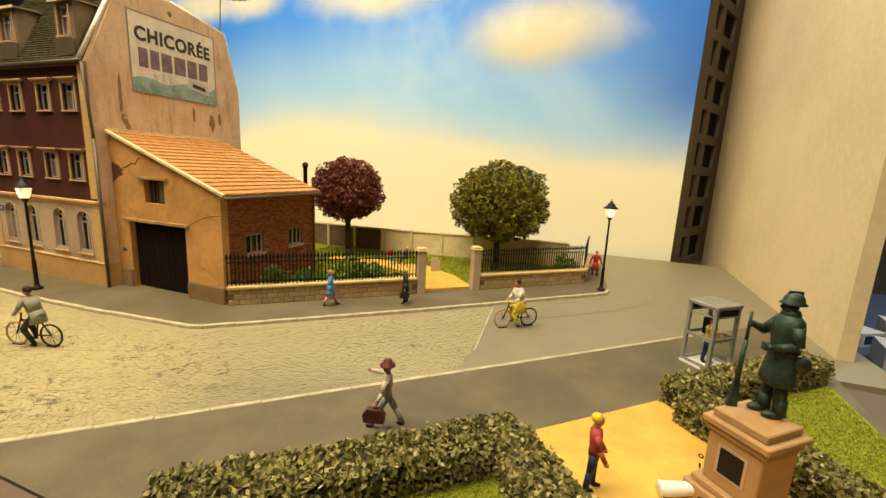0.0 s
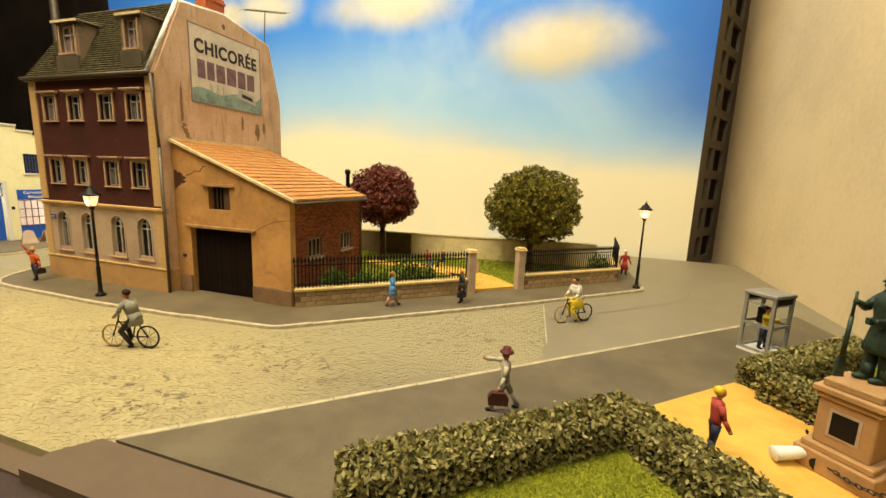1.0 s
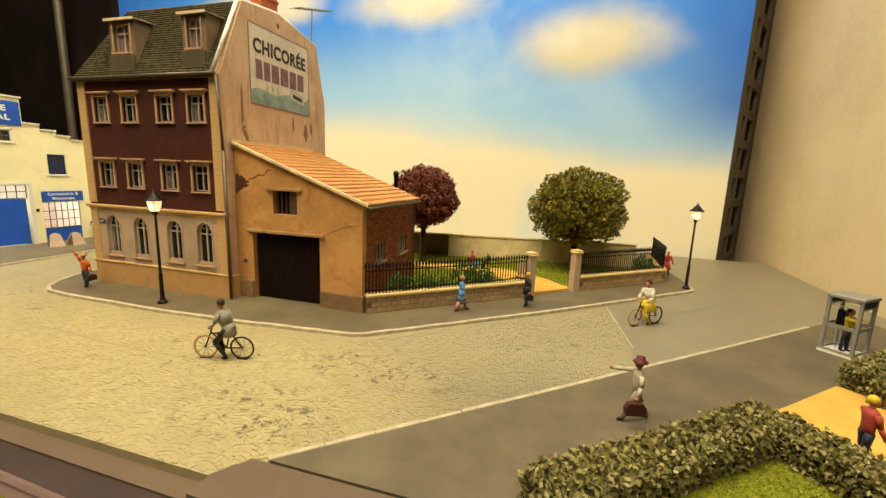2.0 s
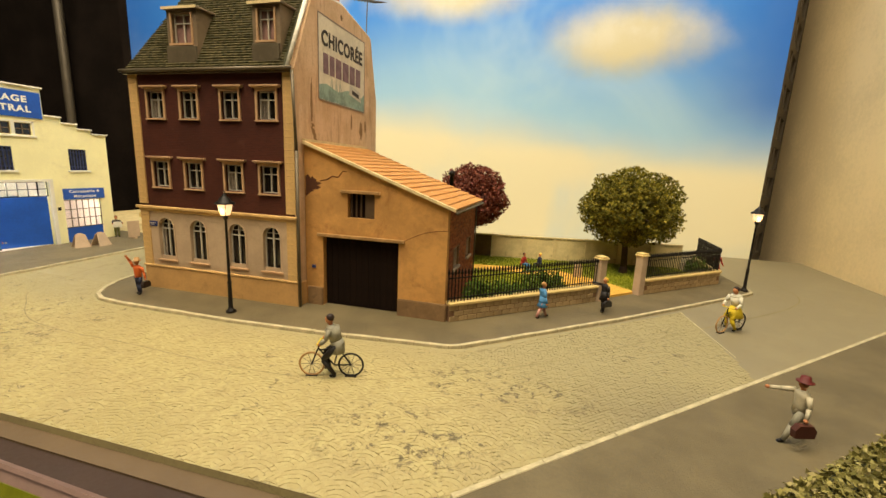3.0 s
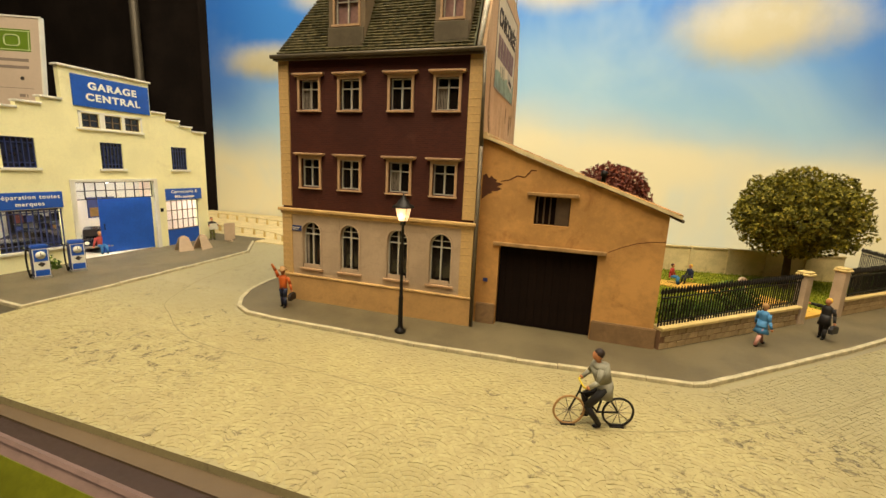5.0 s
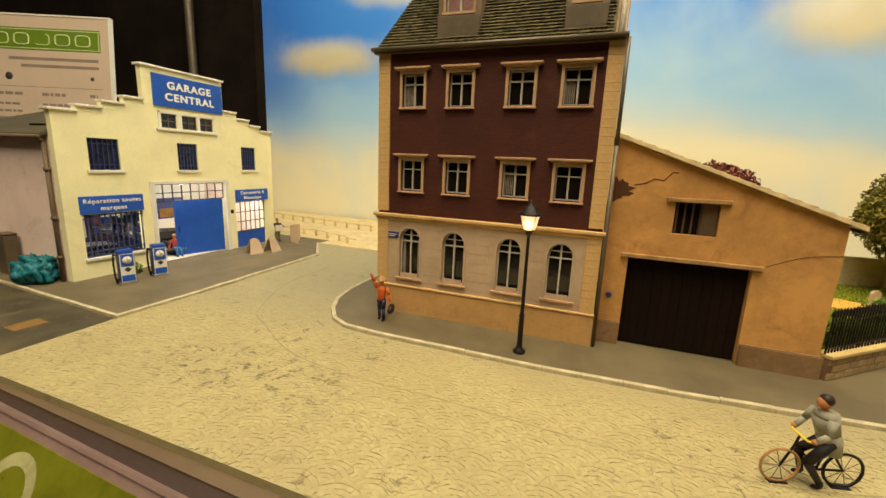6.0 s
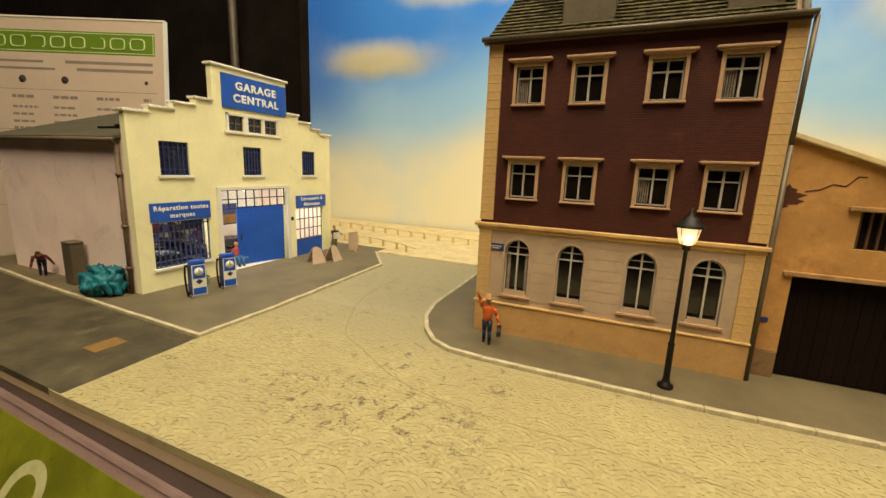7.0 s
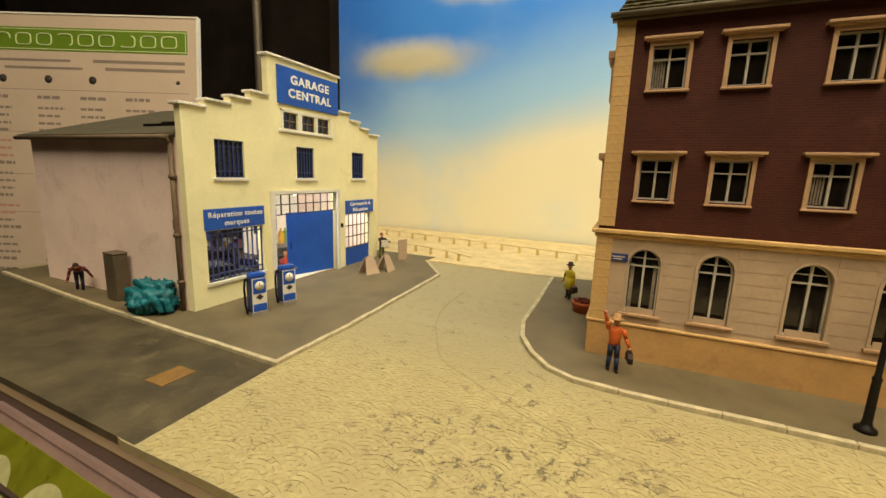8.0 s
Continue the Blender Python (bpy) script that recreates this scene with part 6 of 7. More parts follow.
# monument
mon = thing("monument_pedestal", (4.35, 10.3, 0.02), "sandstone monument pedestal with a dark plaque", "pedestal", rz=41)
for nm, w, z0, z1 in (("step", 1.55, 0, 0.5), ("base_moulding", 1.36, 0.5, 0.66), ("shaft", 1.08, 0.66, 1.8), ("cornice", 1.2, 1.8, 1.95), ("cornice", 1.34, 1.95, 2.1), ("top_slab", 1.08, 2.1, 2.28)):
    b = B()
    b.box(-w / 2, w / 2, -w / 2, w / 2, z0, z1)
    b.bevel(0.025)
    part(nm, b, M["pedestal"], mon)
b = B()
b.box(-0.555, -0.541, -0.3, 0.3, 0.92, 1.6)
plq = part("plaque_frame", b, M["grey_stone"], mon)
b = B()
b.box(-0.562, -0.556, -0.24, 0.24, 0.98, 1.54)
part("plaque", b, M["iron"], plq, "dark plaque")
b = B()  # soldier in a greatcoat, both arms to an upright rifle: one plain shape
for s in (-1, 1):
    b.tube((s * 0.14, 0.06 * s, 0.08), (s * 0.13, 0, 0.95), 0.1, 0.14, 10)
    b.tube((s * 0.14, 0.06 * s, 0.08), (s * 0.14, 0.06 * s, 0.42), 0.13, 0.12, 10)
    b.ball((s * 0.14, 0.06 * s - 0.1, 0.07), 0.15, 0.72, 1.5, 0.6, 2)
b.lathe([(0.36, 0.72), (0.35, 0.85), (0.31, 1.1), (0.27, 1.38), (0.265, 1.5), (0.3, 1.7), (0.32, 1.92), (0.29, 2.06), (0.2, 2.15), (0.12, 2.2)], 22, squash=0.8)
b.lathe([(0.28, 1.4), (0.305, 1.42), (0.305, 1.48), (0.28, 1.5)], 20, squash=0.82)
b.lathe([(0.15, 2.12), (0.17, 2.18), (0.13, 2.26)], 12)
for v in b.bm.verts:  # folds of the coat's skirt
    if 0.6 < v.co.z < 1.36 and math.hypot(v.co.x, v.co.y) > 0.2:
        a = math.atan2(v.co.y, v.co.x)
        k = 1 + 0.09 * math.sin(7 * a + 0.6) * (1.36 - v.co.z) / 0.64
        v.co.x, v.co.y = v.co.x * k, v.co.y * k
b.ball((0, -0.04, 2.33), 0.145, 0.88, 1.05, 1.12)
b.ball((0, -0.19, 2.32), 0.035, 1, 1.2, 1.2, 1)
b.lathe([(0.2, 2.38), (0.205, 2.395), (0.165, 2.43), (0.155, 2.5), (0.11, 2.58), (0.03, 2.61)], 16, squash=1.15)
b.box(-0.015, 0.015, -0.12, 0.14, 2.56, 2.64)
b.tube((-0.27, 0, 1.98), (-0.36, -0.2, 1.7), 0.11, 0.1, 9)
b.tube((-0.36, -0.2, 1.7), (-0.22, -0.5, 1.84), 0.1, 0.065, 9)
b.ball((-0.2, -0.55, 1.85), 0.08, sub=1)
b.tube((0.28, 0, 1.98), (0.35, 0.02, 1.62), 0.11, 0.095, 9)
b.tube((0.35, 0.02, 1.62), (0.18, -0.3, 1.5), 0.095, 0.065, 9)
b.ball((0.15, -0.34, 1.5), 0.075, sub=1)
b.prism([(-0.23, -0.54, 0.0), (-0.23, -0.76, 0.0), (-0.23, -0.69, 0.5), (-0.23, -0.58, 0.6)], (0.08, 0, 0))
b.tube((-0.19, -0.63, 0.5), (-0.19, -0.6, 1.5), 0.055, 0.045, 8)
b.tube((-0.19, -0.6, 1.5), (-0.19, -0.59, 2.1), 0.035, 0.03, 7)
for x0, y0, z0 in ((0.1, -0.31, 1.34), (-0.2, -0.29, 1.34)):
    b.box(x0, x0 + 0.12, y0, y0 + 0.1, z0, z0 + 0.15)
b.ball((0.24, 0.22, 1.22), 0.17, 0.6, 1, 1.1, 2)
b.turn(Matrix.Rotation(radians(-78), 4, "Z"))
tagged(part("soldier_statue", b, M["bronze"], at=(4.62, 10.52, 2.3)), "dark green bronze soldier statue holding an upright rifle", "statue")
b = B()
b.tube((0, 0, 0.34), (-0.95, -0.25, 0.22), 0.13, 0.17, 12)
b.tube((-0.95, -0.25, 0.22), (-0.97, -0.255, 0.218), 0.19, 0.17, 12)
tagged(part("cannon", b, M["white"], at=(3.75, 10.35, 0.02)), "small pale cannon barrel beside the pedestal", "cannon")
b = B()
b.tube((0.05, -0.32, 0.2), (0.05, 0.32, 0.2), 0.2, n=12)
tagged(part("cannon_carriage", b, M["iron"], at=(3.65, 10.32, 0.02)), "dark wheels under the cannon barrel", "carriage")
for x, y in ((4.35, 8.75), (6.0, 9.75)):
    b = B()
    b.lathe([(0.11, 0), (0.1, 0.5), (0.13, 0.55), (0.06, 0.68)], 8)
    tagged(part("bollard", b, M["ledge"], at=(x, y, 0.02)), "short brown bollard carrying a chain", "bollard", "monument bollards")
for x0, y0, zA, x1, y1, zB in ((3.62, 10.7, 1.0, 3.55, 10.25, 0.45), (3.55, 10.25, 0.45, 4.35, 8.75, 0.5), (5.05, 9.75, 0.6, 6.0, 9.75, 0.5), (4.35, 8.75, 0.5, 6.0, 9.75, 0.5)):
    root = thing("chain", (x0, y0, 0.02), "sagging dark iron chain at the monument", "chain", "monument chains")
    n = max(6, round(math.hypot(x1 - x0, y1 - y0) / 0.11))
    for i in range(n):
        f = (i + 0.5) / n
        z = zA + (zB - zA) * f - 0.22 * 4 * f * (1 - f)
        b = B()
        loop = [(0.075 * math.cos(a), 0.045 * math.sin(a), 0) for a in [6.2832 * k / 6 for k in range(7)]]
        b.path(loop, 0.016, 4)
        b.turn(Matrix.Rotation(math.atan2(y1 - y0, x1 - x0), 4, "Z") @ Matrix.Rotation(math.pi / 2 * (i % 2), 4, "X"))
        part("chain_link", b, M["iron"], root, at=((x1 - x0) * f, (y1 - y0) * f, z))

# telephone box
box = thing("telephone_box", (5.45, 18.5, 0), "silver-grey telephone box with clear panes", "telephone box", rz=41)
b = B()
b.box(-0.66, 0.66, -0.6, 0.6, 0, 0.1)
part("base", b, M["white"], box)
for x in (-0.58, 0.58):
    for y in (-0.52, 0.52):
        b = B()
        b.box(x - 0.06, x + 0.06, y - 0.06, y + 0.06, 0.1, 2.4)
        part("corner_post", b, M["grey_metal"], box)
b = B()
b.box(-0.68, 0.68, -0.62, 0.62, 2.4, 2.55)
b.bevel(0.03)
part("roof", b, M["grey_metal"], box)
for s in (-1, 1):
    for z0, z1 in ((0.1, 0.2), (1.15, 1.27), (2.08, 2.12)):
        b = B()
        b.box(-0.52, 0.52, s * 0.55 - 0.03, s * 0.55 + 0.03, z0, z1)
        part("crossbar", b, M["grey_metal"], box)
        b = B()
        b.box(s * 0.61 - 0.03, s * 0.61 + 0.03, -0.46, 0.46, z0, z1)
        part("crossbar", b, M["grey_metal"], box)
    b = B()
    b.box(-0.52, 0.52, s * 0.55 - 0.02, s * 0.55 + 0.02, 2.14, 2.38)
    part("header_panel", b, M["iron"], box)
    b = B()
    b.box(-0.52, 0.52, s * 0.55 - 0.008, s * 0.55 + 0.008, 0.2, 2.08)
    part("pane", b, M["pane"], box).visible_shadow = False
b = B()
b.box(0.2, 0.5, 0.2, 0.48, 1.1, 1.75)
part("telephone", b, M["iron"], box)

# small street things
b = B()
b.lathe([(0.42, 0), (0.5, 0.35), (0.52, 0.38), (0.52, 0.5), (0.46, 0.5), (0.4, 0.42)], 14)
tagged(part("flower_tub", b, M["terracotta"], at=(-32.85, 19.2, 0)), "round terracotta tub by the house wall", "plant pot")
tuft((-32.85, 19.2, 0.42), 0.4, M["leaf_red"], 140, "rusty low plants in the terracotta tub", "plant", "tub_plants", 0.25)
b = B()
track = [(-39.2, 23.5), (-39.0, 20.0), (-38.9, 17.0), (-38.4, 14.9), (-37.8, 13.6), (-36.7, 11.7), (-35.2, 10.7), (-33.6, 9.7), (-32.0, 9.1), (-29.5, 8.8), (-27.0, 8.8), (-21.4, 8.55), (-17.9, 8.9), (-14.6, 10.2), (-10.8, 12.65), (-8.7, 14.4), (-3.5, 19.0), (0.5, 22.5), (3.0, 24.9), (4.6, 27.2), (5.0, 29.6), (4.4, 32), (3, 34), (1, 36)]
fine = []
for k in range(1, len(track) - 2):
    p = [Vector((*q, 0)) for q in track[k - 1 : k + 3]]
    for q in range(6):
        f = q / 6
        c = 0.5 * (2 * p[1] + (p[2] - p[0]) * f + (2 * p[0] - 5 * p[1] + 4 * p[2] - p[3]) * f * f + (3 * p[1] - p[0] - 3 * p[2] + p[3]) * f**3)
        fine.append((c.x, c.y))
for (x0, y0), (x1, y1) in zip(fine, fine[1:]):
    n = Vector((y0 - y1, x1 - x0, 0)).normalized() * 0.026
    b.face([(x0 - n.x, y0 - n.y, ROAD + 0.022), (x1 - n.x, y1 - n.y, ROAD + 0.022), (x1 + n.x, y1 + n.y, ROAD + 0.022), (x0 + n.x, y0 + n.y, ROAD + 0.022)])
tagged(part("guide_groove", b, M["groove"]), "thin dark guide line in the road", "road marking", kind="structure")
b = B()
b.box(-0.03, 0.03, 0, 5.6, ROAD + 0.015, ROAD + 0.03)
tagged(part("road_joint", b, M["kerb"], at=(-3.1, 15.9, 0), rz=6), "thin white joint line across the road", "road marking", kind="structure")

# ---- painted figures ----


def figure(name, at, rz, top, legs, hair, label, skirt=0.0, stride=0.25, left=(0.3, -0.1), right=(0.3, 0.1), bag=None, hat=None, scale=1.0, bend=0.0, sit=False, coat=0.0):
    """A moulded model figure, in one mesh. left and right: each arm's lift to the side and to the front."""
    b = B()
    zh = 0.86 if not sit else 0.5
    b.m = 2
    for s in (-1, 1):
        if sit:
            knee, foot = (s * 0.13, -0.42, 0.5), (s * 0.14, -0.45, 0.06)
        else:
            knee, foot = (s * 0.1, -s * stride * 0.5, 0.47), (s * 0.11, -s * stride + 0.02, 0.07)
        b.tube((s * 0.09, 0, zh), knee, 0.105, 0.08, 7)
        b.tube(knee, foot, 0.08, 0.06, 7)
        b.m = 4
        b.ball((foot[0], foot[1] - 0.06, 0.05), 0.1, 0.6, 1.2, 0.5, 1)
        b.m = 2
    b.ball((0, 0, zh), 0.17, 1, 0.8, 0.8, 1)
    if skirt:
        b.m = 1 if coat else 2
        b.lathe([(0.26 + 0.06 * skirt, zh - 0.5 * skirt), (0.22, zh - 0.15), (0.16, zh + 0.1)], 10, squash=0.85)
    b.m = 1
    b.lathe([(0.17, zh - 0.02), (0.165, zh + 0.15), (0.2, zh + 0.42), (0.19, zh + 0.52), (0.08, zh + 0.6)], 10, squash=0.68)
    if coat:
        b.lathe([(0.24, zh - coat), (0.2, zh), (0.19, zh + 0.2)], 10, squash=0.8)
    for s, (up, fwd) in ((-1, left), (1, right)):
        a = Vector((s * 0.21, 0, zh + 0.5))
        d1 = Vector((s * math.sin(up), -math.sin(fwd), -math.cos(up) * math.cos(fwd))).normalized()
        e = a + d1 * 0.3
        d2 = (d1 + Vector((0, -0.25, 0.08))).normalized()
        h = e + d2 * 0.27
        b.m = 1
        b.tube(a, e, 0.075, 0.06, 7)
        b.tube(e, h, 0.06, 0.05, 7)
        b.m = 0
        b.ball(tuple(h + d2 * 0.05), 0.06, sub=1)
        if bag and s == bag[0]:
            b.m = 5
            hx, hy, hz = h + d2 * 0.08
            g = bag[2] if len(bag) > 2 else 1.0
            b.prism([(hx - 0.07 * g, hy - 0.22 * g, hz - 0.06 - 0.3 * g), (hx - 0.07 * g, hy + 0.22 * g, hz - 0.06 - 0.3 * g), (hx - 0.07 * g, hy + 0.24 * g, hz - 0.06 - 0.12 * g), (hx - 0.07 * g, hy + 0.15 * g, hz - 0.06), (hx - 0.07 * g, hy - 0.15 * g, hz - 0.06), (hx - 0.07 * g, hy - 0.24 * g, hz - 0.06 - 0.12 * g)], (0.14 * g, 0, 0))
    b.m = 0
    b.tube((0, 0, zh + 0.56), (0, -0.01, zh + 0.68), 0.06, 0.06, 7)
    b.ball((0, -0.02, zh + 0.76), 0.115, 0.88, 1, 1.15, 2)
    b.m = 3
    if hat:
        b.lathe([(0.2, zh + 0.82), (0.2, zh + 0.84), (0.12, zh + 0.85), (0.11, zh + 0.97), (0.04, zh + 0.99)], 10)
    else:
        b.ball((0, 0.02, zh + 0.8), 0.122, 0.92, 0.98, 0.98, 2)
    if bend:
        for v in b.bm.verts:
            if v.co.z > zh:
                q = v.co - Vector((0, 0, zh))
                v.co = Vector((0, 0, zh)) + Matrix.Rotation(radians(bend), 3, "X") @ q
    bmesh.ops.scale(b.bm, vec=(1.06 * scale,) * 3, verts=b.bm.verts)
    mats = [M["flesh"], top, legs, hair, M["iron"], bag[1] if bag else M["iron"]]
    return tagged(part(name, b, mats, at=at, rz=rz), label, "figurine", "painted figures")


def paint(name, c, rough=0.6):
    return plain(name, c, rough, vary=0.12, big=4, fine=18, bump=0.006)


P = {k: paint("paint_" + k, c) for k, c in dict(orange="C05A1E", navy="20263E", blue="2F6CA0", lightblue="4C86B4", black="201C1A", grey="8F8B78", pale="B8AE92", red="9E2C22", coral="B0483A", yellow="D8BE28", yellowgreen="B7A51F", brown="4A2418", dark="2A1C14", blond="E0B23A", blondhair="E8C21E", white="D8D2BC", olive="6B6A2C", maroon="5E1F1C", tan="A9814E", pink="C08A7C").items()}
figure("man_figurine", (-31.35, 13.3, 0), 10, P["orange"], P["navy"], P["tan"], "painted model man in orange jacket waving, with hat and bag", stride=0.08, left=(2.85, 0.2), right=(0.35, 0.0), bag=(1, P["dark"]), hat=True)
figure("child_figurine", (-11.05, 17.55, 0), 120, P["lightblue"], P["pink"], P["tan"], "painted model child in a blue dress walking", skirt=0.6, coat=0.06, stride=0.3, scale=0.98)
figure("businessman_figurine", (-7.95, 19.65, 0), -50, P["black"], P["black"], P["blond"], "painted model man in a black suit with briefcase", stride=0.1, left=(0.3, 1.8), bag=(1, P["black"]), coat=0.25)
figure("traveller_figurine", (-3.9, 9.95, 0), -75, P["pale"], P["grey"], P["maroon"], "painted model man in pale suit with maroon hat and brown bag", stride=0.38, left=(0.5, 1.35), right=(0.4, 0.2), bag=(1, P["brown"], 1.15), hat=True)
figure("woman_figurine", (1.35, 9.75, 0.02), 95, P["coral"], P["navy"], P["blondhair"], "painted model woman with blond hair and red top", stride=0.08, left=(0.04, 0.25), right=(0.04, 0.3))
figure("woman_figurine", (1.3, 31.7, 0), 20, P["red"], P["red"], P["white"], "painted model woman in a red dress", skirt=0.9, stride=0.12)
figure("pedestrian_figurine", (-33.75, 21.0, 0), -30, P["yellowgreen"], P["dark"], P["dark"], "painted model man in yellow coat with a bag", stride=0.06, bag=(1, P["dark"]), coat=0.35, hat=True)
figure("worker_figurine", (-55.4, 10.15, 0), 60, P["maroon"], P["navy"], P["dark"], "painted model worker bending forward by the wall", stride=0.12, bend=60, left=(0.3, 0.9), right=(0.5, 0.5))
figure("reader_figurine", (-47.2, 24.4, 0), 60, P["dark"], P["olive"], P["brown"], "painted model man standing by the garage", stride=0.05, left=(0.2, 1.2), right=(0.2, 1.2))
b = B()
b.prism([(-0.3, -0.02, 0), (0, 0.06, 0), (0.3, -0.02, 0), (0.3, 0.0, 0), (0, 0.08, 0), (-0.3, 0.0, 0)], (0, 0, 0.48))
tagged(part("newspaper", b, P["white"], at=(-46.78, 24.16, 0.92), rz=60), "open newspaper held up before the reading figure", "newspaper")
figure("child_figurine", (-12.6, 26.9, 0.13), 60, P["red"], P["blue"], P["brown"], "painted model child sitting in the garden", sit=True, scale=0.85)
figure("child_figurine", (-11.5, 27.3, 0.13), -60, P["navy"], P["black"], P["blond"], "painted model child sitting in the garden", sit=True, scale=0.85)
figure("caller_figurine", (5.45, 18.45, 0.1), 41, P["yellow"], P["navy"], P["dark"], "painted model caller in a yellow shirt in the telephone box", stride=0.05, left=(0.3, 1.6))
figure("mechanic_figurine", (-49.0, 17.05, 0.012), 80, P["coral"], P["blue"], P["tan"], "painted model mechanic crouching beside a car", sit=True)


def bicycle(at, rz, label):
    root = thing("bicycle", at, label, "bicycle", "bicycles", rz=rz)
    R = 0.34
    for y in (-0.55, 0.55):
        b = B()
        ring = [(0, y + R * math.cos(a), R + 0.02 + R * math.sin(a)) for a in [6.2832 * k / 20 for k in range(21)]]
        b.path(ring, 0.028, 5)
        w = part("wheel", b, M["iron"] if y > 0 else P["tan"], root)
        b = B()
        for k in range(5):
            a = math.pi * k / 5
            b.tube((0, y + R * math.cos(a), R + 0.02 + R * math.sin(a)), (0, y - R * math.cos(a), R + 0.02 - R * math.sin(a)), 0.008, n=4)
        part("spokes", b, M["grey_pole"], w)
        b = B()
        b.box(-0.07, 0.07, y - 0.16, y + 0.16, -0.005, 0.035)
        part("guide_foot", b, M["iron"], w)
    b = B()
    hub, crank, seat, head = (0, 0.55, 0.36), (0, 0.08, 0.34), (0, 0.2, 0.86), (0, -0.36, 0.84)
    for p, q in ((hub, crank), (crank, seat), (seat, hub), (crank, head), (seat, (0, -0.34, 0.78)), (head, (0, -0.55, 0.36)), (head, (0, -0.32, 1.02))):
        b.tube(p, q, 0.022, n=6)
    part("bike_frame", b, M["iron"], root)
    b = B()
    b.path([(-0.26, -0.22, 1.02), (-0.2, -0.34, 1.03), (0.2, -0.34, 1.03), (0.26, -0.22, 1.02)], 0.02)
    part("handlebar", b, P["yellow"], root)
    b = B()
    b.ball((0, 0.22, 0.9), 0.12, 0.8, 1.2, 0.4)
    part("saddle", b, M["iron"], root)
    root.scale = (1.22, 1.22, 1.22)
    return root


def rider(at, rz, top, legs, hair, label, skirt=False):
    b = B()
    b.m = 2
    for s, k in ((-1, 0.62), (1, 0.5)):
        knee = (s * 0.12, -0.2, k + 0.05)
        b.tube((s * 0.09, 0.18, 0.96), knee, 0.11, 0.085, 7)
        b.tube(knee, (s * 0.12, 0.02 + 0.1 * s, k - 0.4), 0.08, 0.055, 7)
        b.m = 4
        b.ball((s * 0.12, -0.04 + 0.1 * s, k - 0.43), 0.09, 0.6, 1.3, 0.5, 1)
        b.m = 2
    if skirt:
        b.lathe([(0.34, 0.62), (0.26, 0.85), (0.17, 1.05)], 10, (0, 0.1, 0))
    b.m = 1
    b.tube((0, 0.2, 0.92), (0, 0.14, 1.1), 0.19, 0.18, 9)
    b.tube((0, 0.14, 1.1), (0, 0.02, 1.46), 0.18, 0.21, 9)
    b.ball((0, 0.01, 1.46), 0.2, 1.05, 0.75, 0.5, 2)
    if not skirt:
        b.lathe([(0.23, 0.74), (0.21, 0.95), (0.18, 1.1)], 9, (0, 0.2, 0), 0.8)
    for s in (-1, 1):
        b.m = 1
        b.tube((s * 0.21, 0.0, 1.46), (s * 0.29, -0.08, 1.2), 0.075, 0.06, 7)
        b.tube((s * 0.29, -0.08, 1.2), (s * 0.25, -0.24, 1.06), 0.06, 0.05, 7)
        b.m = 0
        b.ball((s * 0.25, -0.26, 1.05), 0.055, sub=1)
    b.m = 0
    b.tube((0, 0, 1.5), (0, -0.03, 1.62), 0.06, 0.055, 7)
    b.ball((0, -0.05, 1.7), 0.115, 0.88, 1, 1.15, 2)
    b.m = 3
    b.ball((0, -0.02, 1.75), 0.122, 0.92, 0.98, 0.95, 2)
    b.turn(Matrix.Scale(1.22, 4))
    return tagged(part("rider_figurine", b, [M["flesh"], top, legs, hair, M["iron"]], at=at, rz=rz), label, "figurine", "painted figures")


bicycle((-17.9, 9.13, ROAD), -74, "black bicycle with thin wheels on the road")
rider((-17.9, 9.13, ROAD), -74, P["grey"], P["black"], P["dark"], "painted model cyclist in a grey jacket")
bicycle((-2.1, 19.35, ROAD), -52, "black bicycle with thin wheels on the road")
rider((-2.1, 19.35, ROAD), -52, P["white"], P["yellow"], P["dark"], "painted model cyclist in white blouse and yellow skirt", True)

# ---- sales tables beyond the side panel ----
M["table_cloth"] = plain("blue_grey_cloth", "4A5468", 0.8, vary=0.15, big=0.3, fine=3)
stall = thing("sales_table", (50, 80, -80), "sales table with grey-blue cloth beyond the panel", "table")
b = B()
b.box(-24, 24, -34, 40, 62, 64)
part("table_top", b, M["table_cloth"], stall)
b = B()
b.box(-24, -23.6, -34, 40, 20, 62)
part("hanging_cloth", b, M["table_cloth"], stall)
for k in range(14):
    b = B()
    w, d, h = random.uniform(2, 4), random.uniform(2.5, 5), random.uniform(1.5, 4)
    b.box(-w, w, -d, d, 0, h)
    b.m = 1
    b.box(-w * 0.7, w * 0.7, -d - 0.05, -d, h * 0.2, h * 0.8)
    tagged(part("parcel_box", b, [M["white"], M["dark_blue"]], at=(30 + 10 * (k % 4) + random.uniform(-2, 2), 54 + 14 * (k // 4) + random.uniform(-2, 2), -16), rz=random.uniform(-30, 30)), "white cardboard box with blue print on the table", "box", "boxes on the table")

# ---- cobbles: fans in the square, straight courses along the street ----
M["sett"] = plain("single_sett", "A79A6A", 0.66, vary=0.1, big=4, fine=22, bump=0.012, random_amount=0.12, dirt="958A64", dirt_amount=0.3)
FANS = [(-40.95, 4.42), (-13.75, 4.34), (-12.6, 5.4), (-9.4, 8.3), (-13.9, 12.6), (-20.4, 11.95), (-28.5, 11.8), (-32.4, 11.95), (-33.4, 12.45), (-34.8, 14.5), (-35.3, 14.5), (-41.25, 14.5), (-41.2, 8.6)]
ROWS = [(-9.35, 8.25), (-3.2, 13.85), (-3.2, 15.9), (-3.7, 21.6), (-7.3, 18.35), (-13.85, 12.65)]


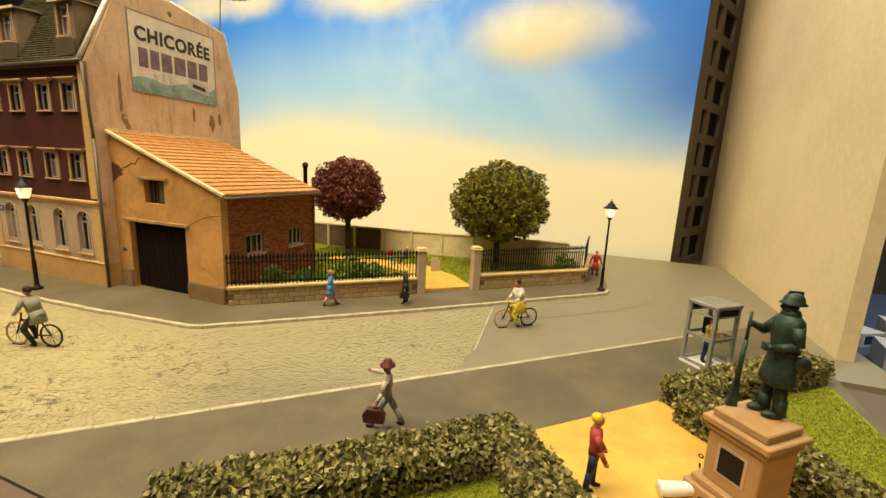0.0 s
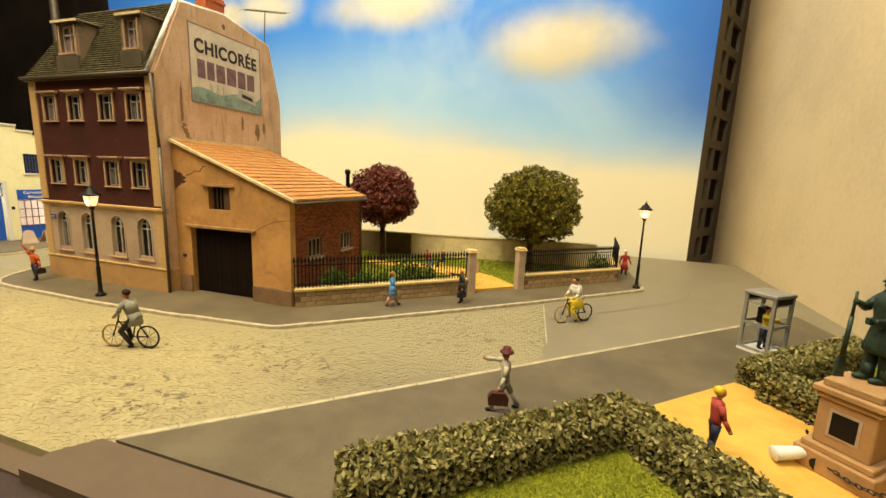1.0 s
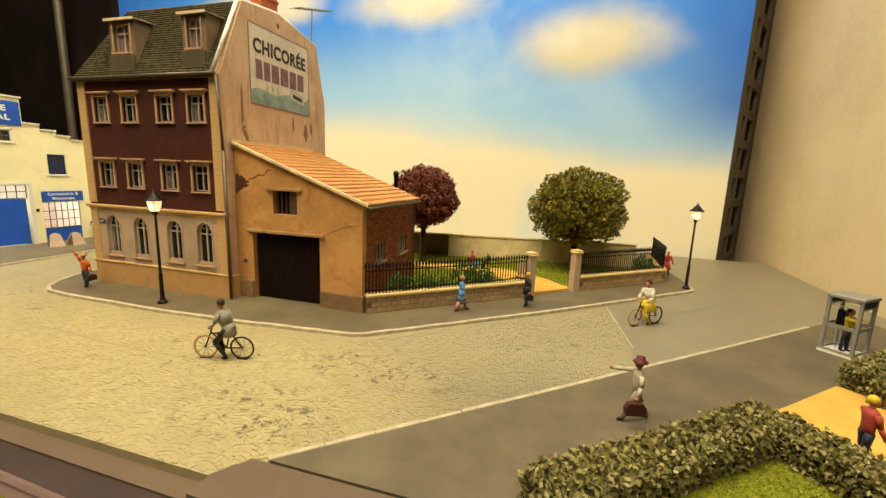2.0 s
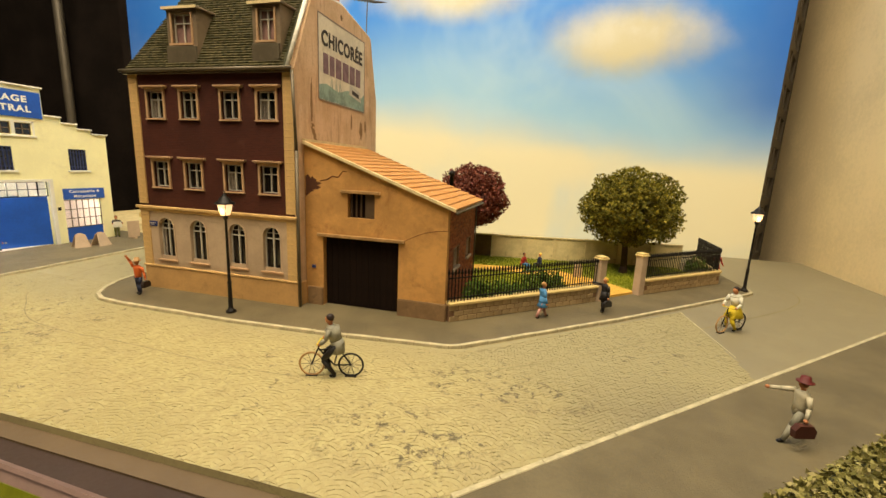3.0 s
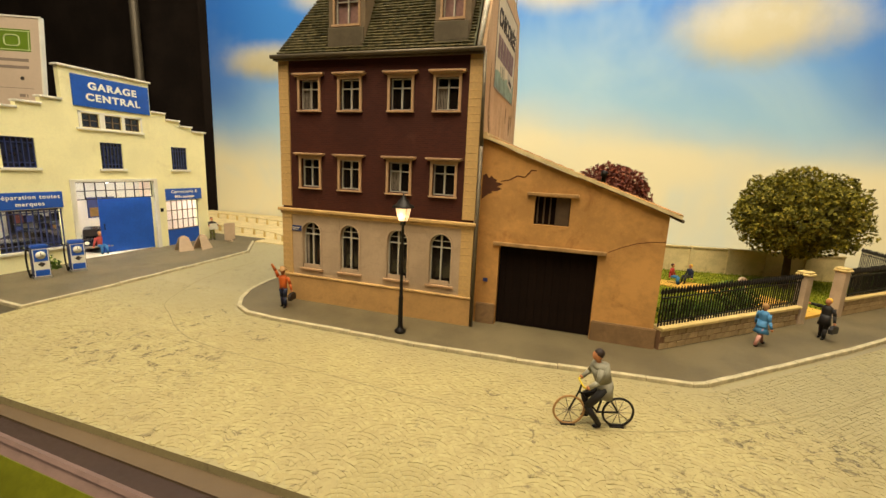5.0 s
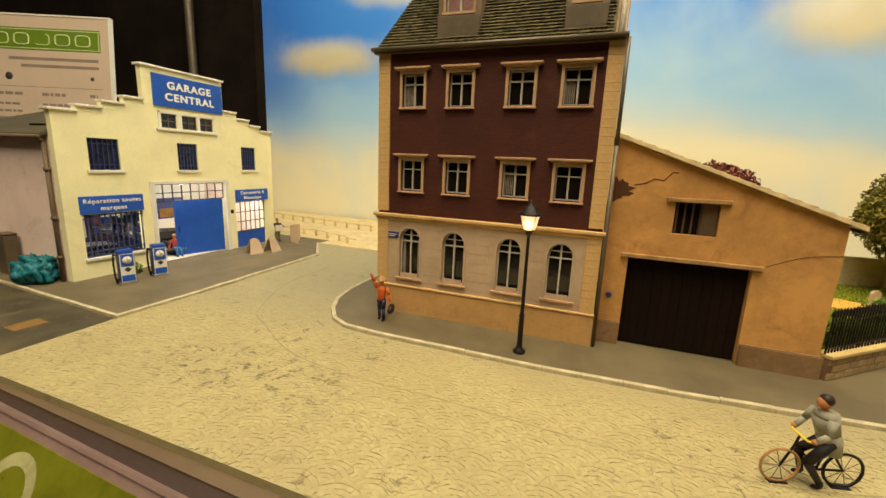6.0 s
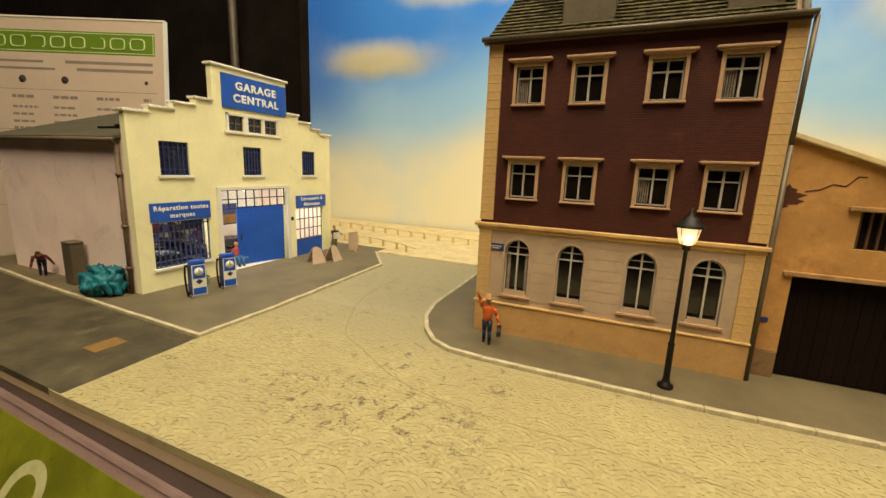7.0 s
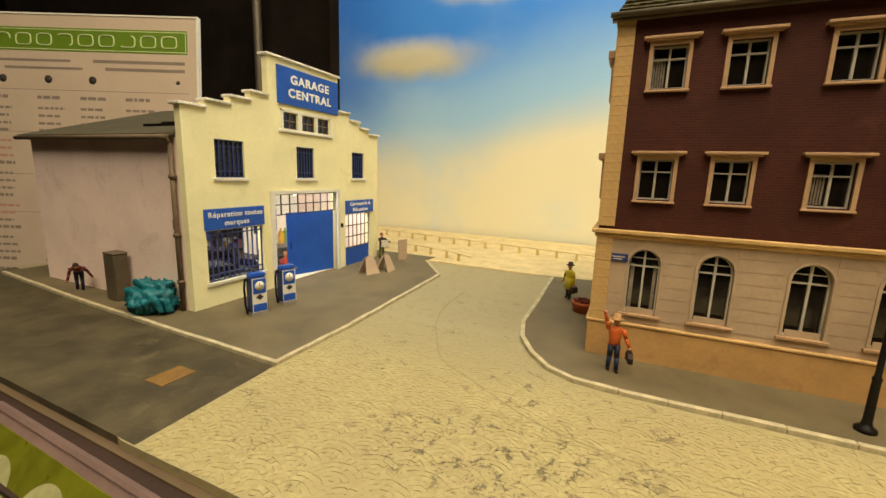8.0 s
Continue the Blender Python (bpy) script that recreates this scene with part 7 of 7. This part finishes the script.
def stones(cells, name):
    verts, faces = [], []
    for cx, cy, hx, hy, ang in cells:
        c, s = math.cos(ang), math.sin(ang)
        h = ROAD + random.uniform(0.005, 0.021) * max(0.05, min(1.0, (14.2 - cy) / 3.5)) if cx < -14 else ROAD + random.uniform(0.004, 0.022)
        k = len(verts)
        tx, ty = random.gauss(0, 0.004), random.gauss(0, 0.004)
        for shrink, z in ((1.0, ROAD - 0.008), (0.91, h)):
            for ux, uy in ((-1, -1), (1, -1), (1, 1), (-1, 1)):
                x, y = ux * hx * (shrink + (0.06 if shrink < 1 else 0)), uy * hy * shrink
                verts.append((cx + x * c - y * s, cy + x * s + y * c, z + (ux * tx + uy * ty if z == h else 0)))
        faces += [(k + 4, k + 5, k + 6, k + 7)] + [(k + i, k + (i + 1) % 4, k + 4 + (i + 1) % 4, k + 4 + i) for i in range(4)]
    return tagged(raw(name, verts, faces, M["cobble"]), "cream-yellow small stone setts laid in the road", "cobbles", kind="stuff")


W, D = 1.12, 0.14
RF = 0.708 * W
cells = []
for j in range(-1, 21):
    for i in range(-2, 30):
        fx, fy = -42.5 + i * W + (W / 2 if j % 2 else 0), 3.6 + j * W / 2
        r = D * 0.6
        while r < RF:
            n = max(1, round(6.2832 * r / D))
            for q in range(n):
                a = 6.2832 * (q + 0.5 * (round(r / D) % 2)) / n
                x, y = fx + r * math.cos(a), fy + r * math.sin(a)
                if (x - fx) ** 2 + (y - fy - W / 2) ** 2 < 0 or any((x - fx - s * W / 2) ** 2 + (y - fy + W / 2) ** 2 < RF * RF for s in (-1, 1)) or (x - fx) ** 2 + (y - fy + W) ** 2 < RF * RF:
                    continue
                if not inside((x, y), FANS):
                    continue
                cells.append((x + random.gauss(0, 0.008), y + random.gauss(0, 0.008), D * random.uniform(0.5, 0.58), D * (0.44 if r > RF - D else random.uniform(0.46, 0.53)), a + math.pi / 2 + random.gauss(0, 0.06)))
            r += D
near = [c for c in cells if -23.2 < c[0] < -20.2 and c[1] < 6.2][:290]
chosen = set(near)
stones([c for c in cells if c not in chosen], "sett_fans")
bq = B()
q = [bq.bm.verts.new((ux * D * 0.5 * s, uy * D * 0.47 * s, z)) for s, z in ((1.0, -0.005), (0.9, 0.01)) for ux, uy in ((-1, -1), (1, -1), (1, 1), (-1, 1))]
for f in [(4, 5, 6, 7)] + [(i, (i + 1) % 4, 4 + (i + 1) % 4, 4 + i) for i in range(4)]:
    bq.bm.faces.new([q[i] for i in f])
sett = bq.mesh("sett", M["sett"])
ground = bpy.data.objects["ground"]
for cx, cy, hx, hy, ang in near:
    part("sett", sett, None, ground, at=(cx, cy, ROAD + random.uniform(-0.005, 0.005)), rz=math.degrees(ang))
cells = []
ca, sa = math.cos(radians(42)), math.sin(radians(42))
for i in range(-40, 230):
    for j in range(-60, 60):
        u, v = i * 0.16 + (0.08 if j % 2 else 0), j * 0.12
        x, y = -11.5 + u * ca - v * sa, 10.4 + u * sa + v * ca
        if inside((x, y), ROWS):
            cells.append((x, y, 0.078, 0.058, radians(42) + random.gauss(0, 0.04)))
stones(cells, "sett_courses")
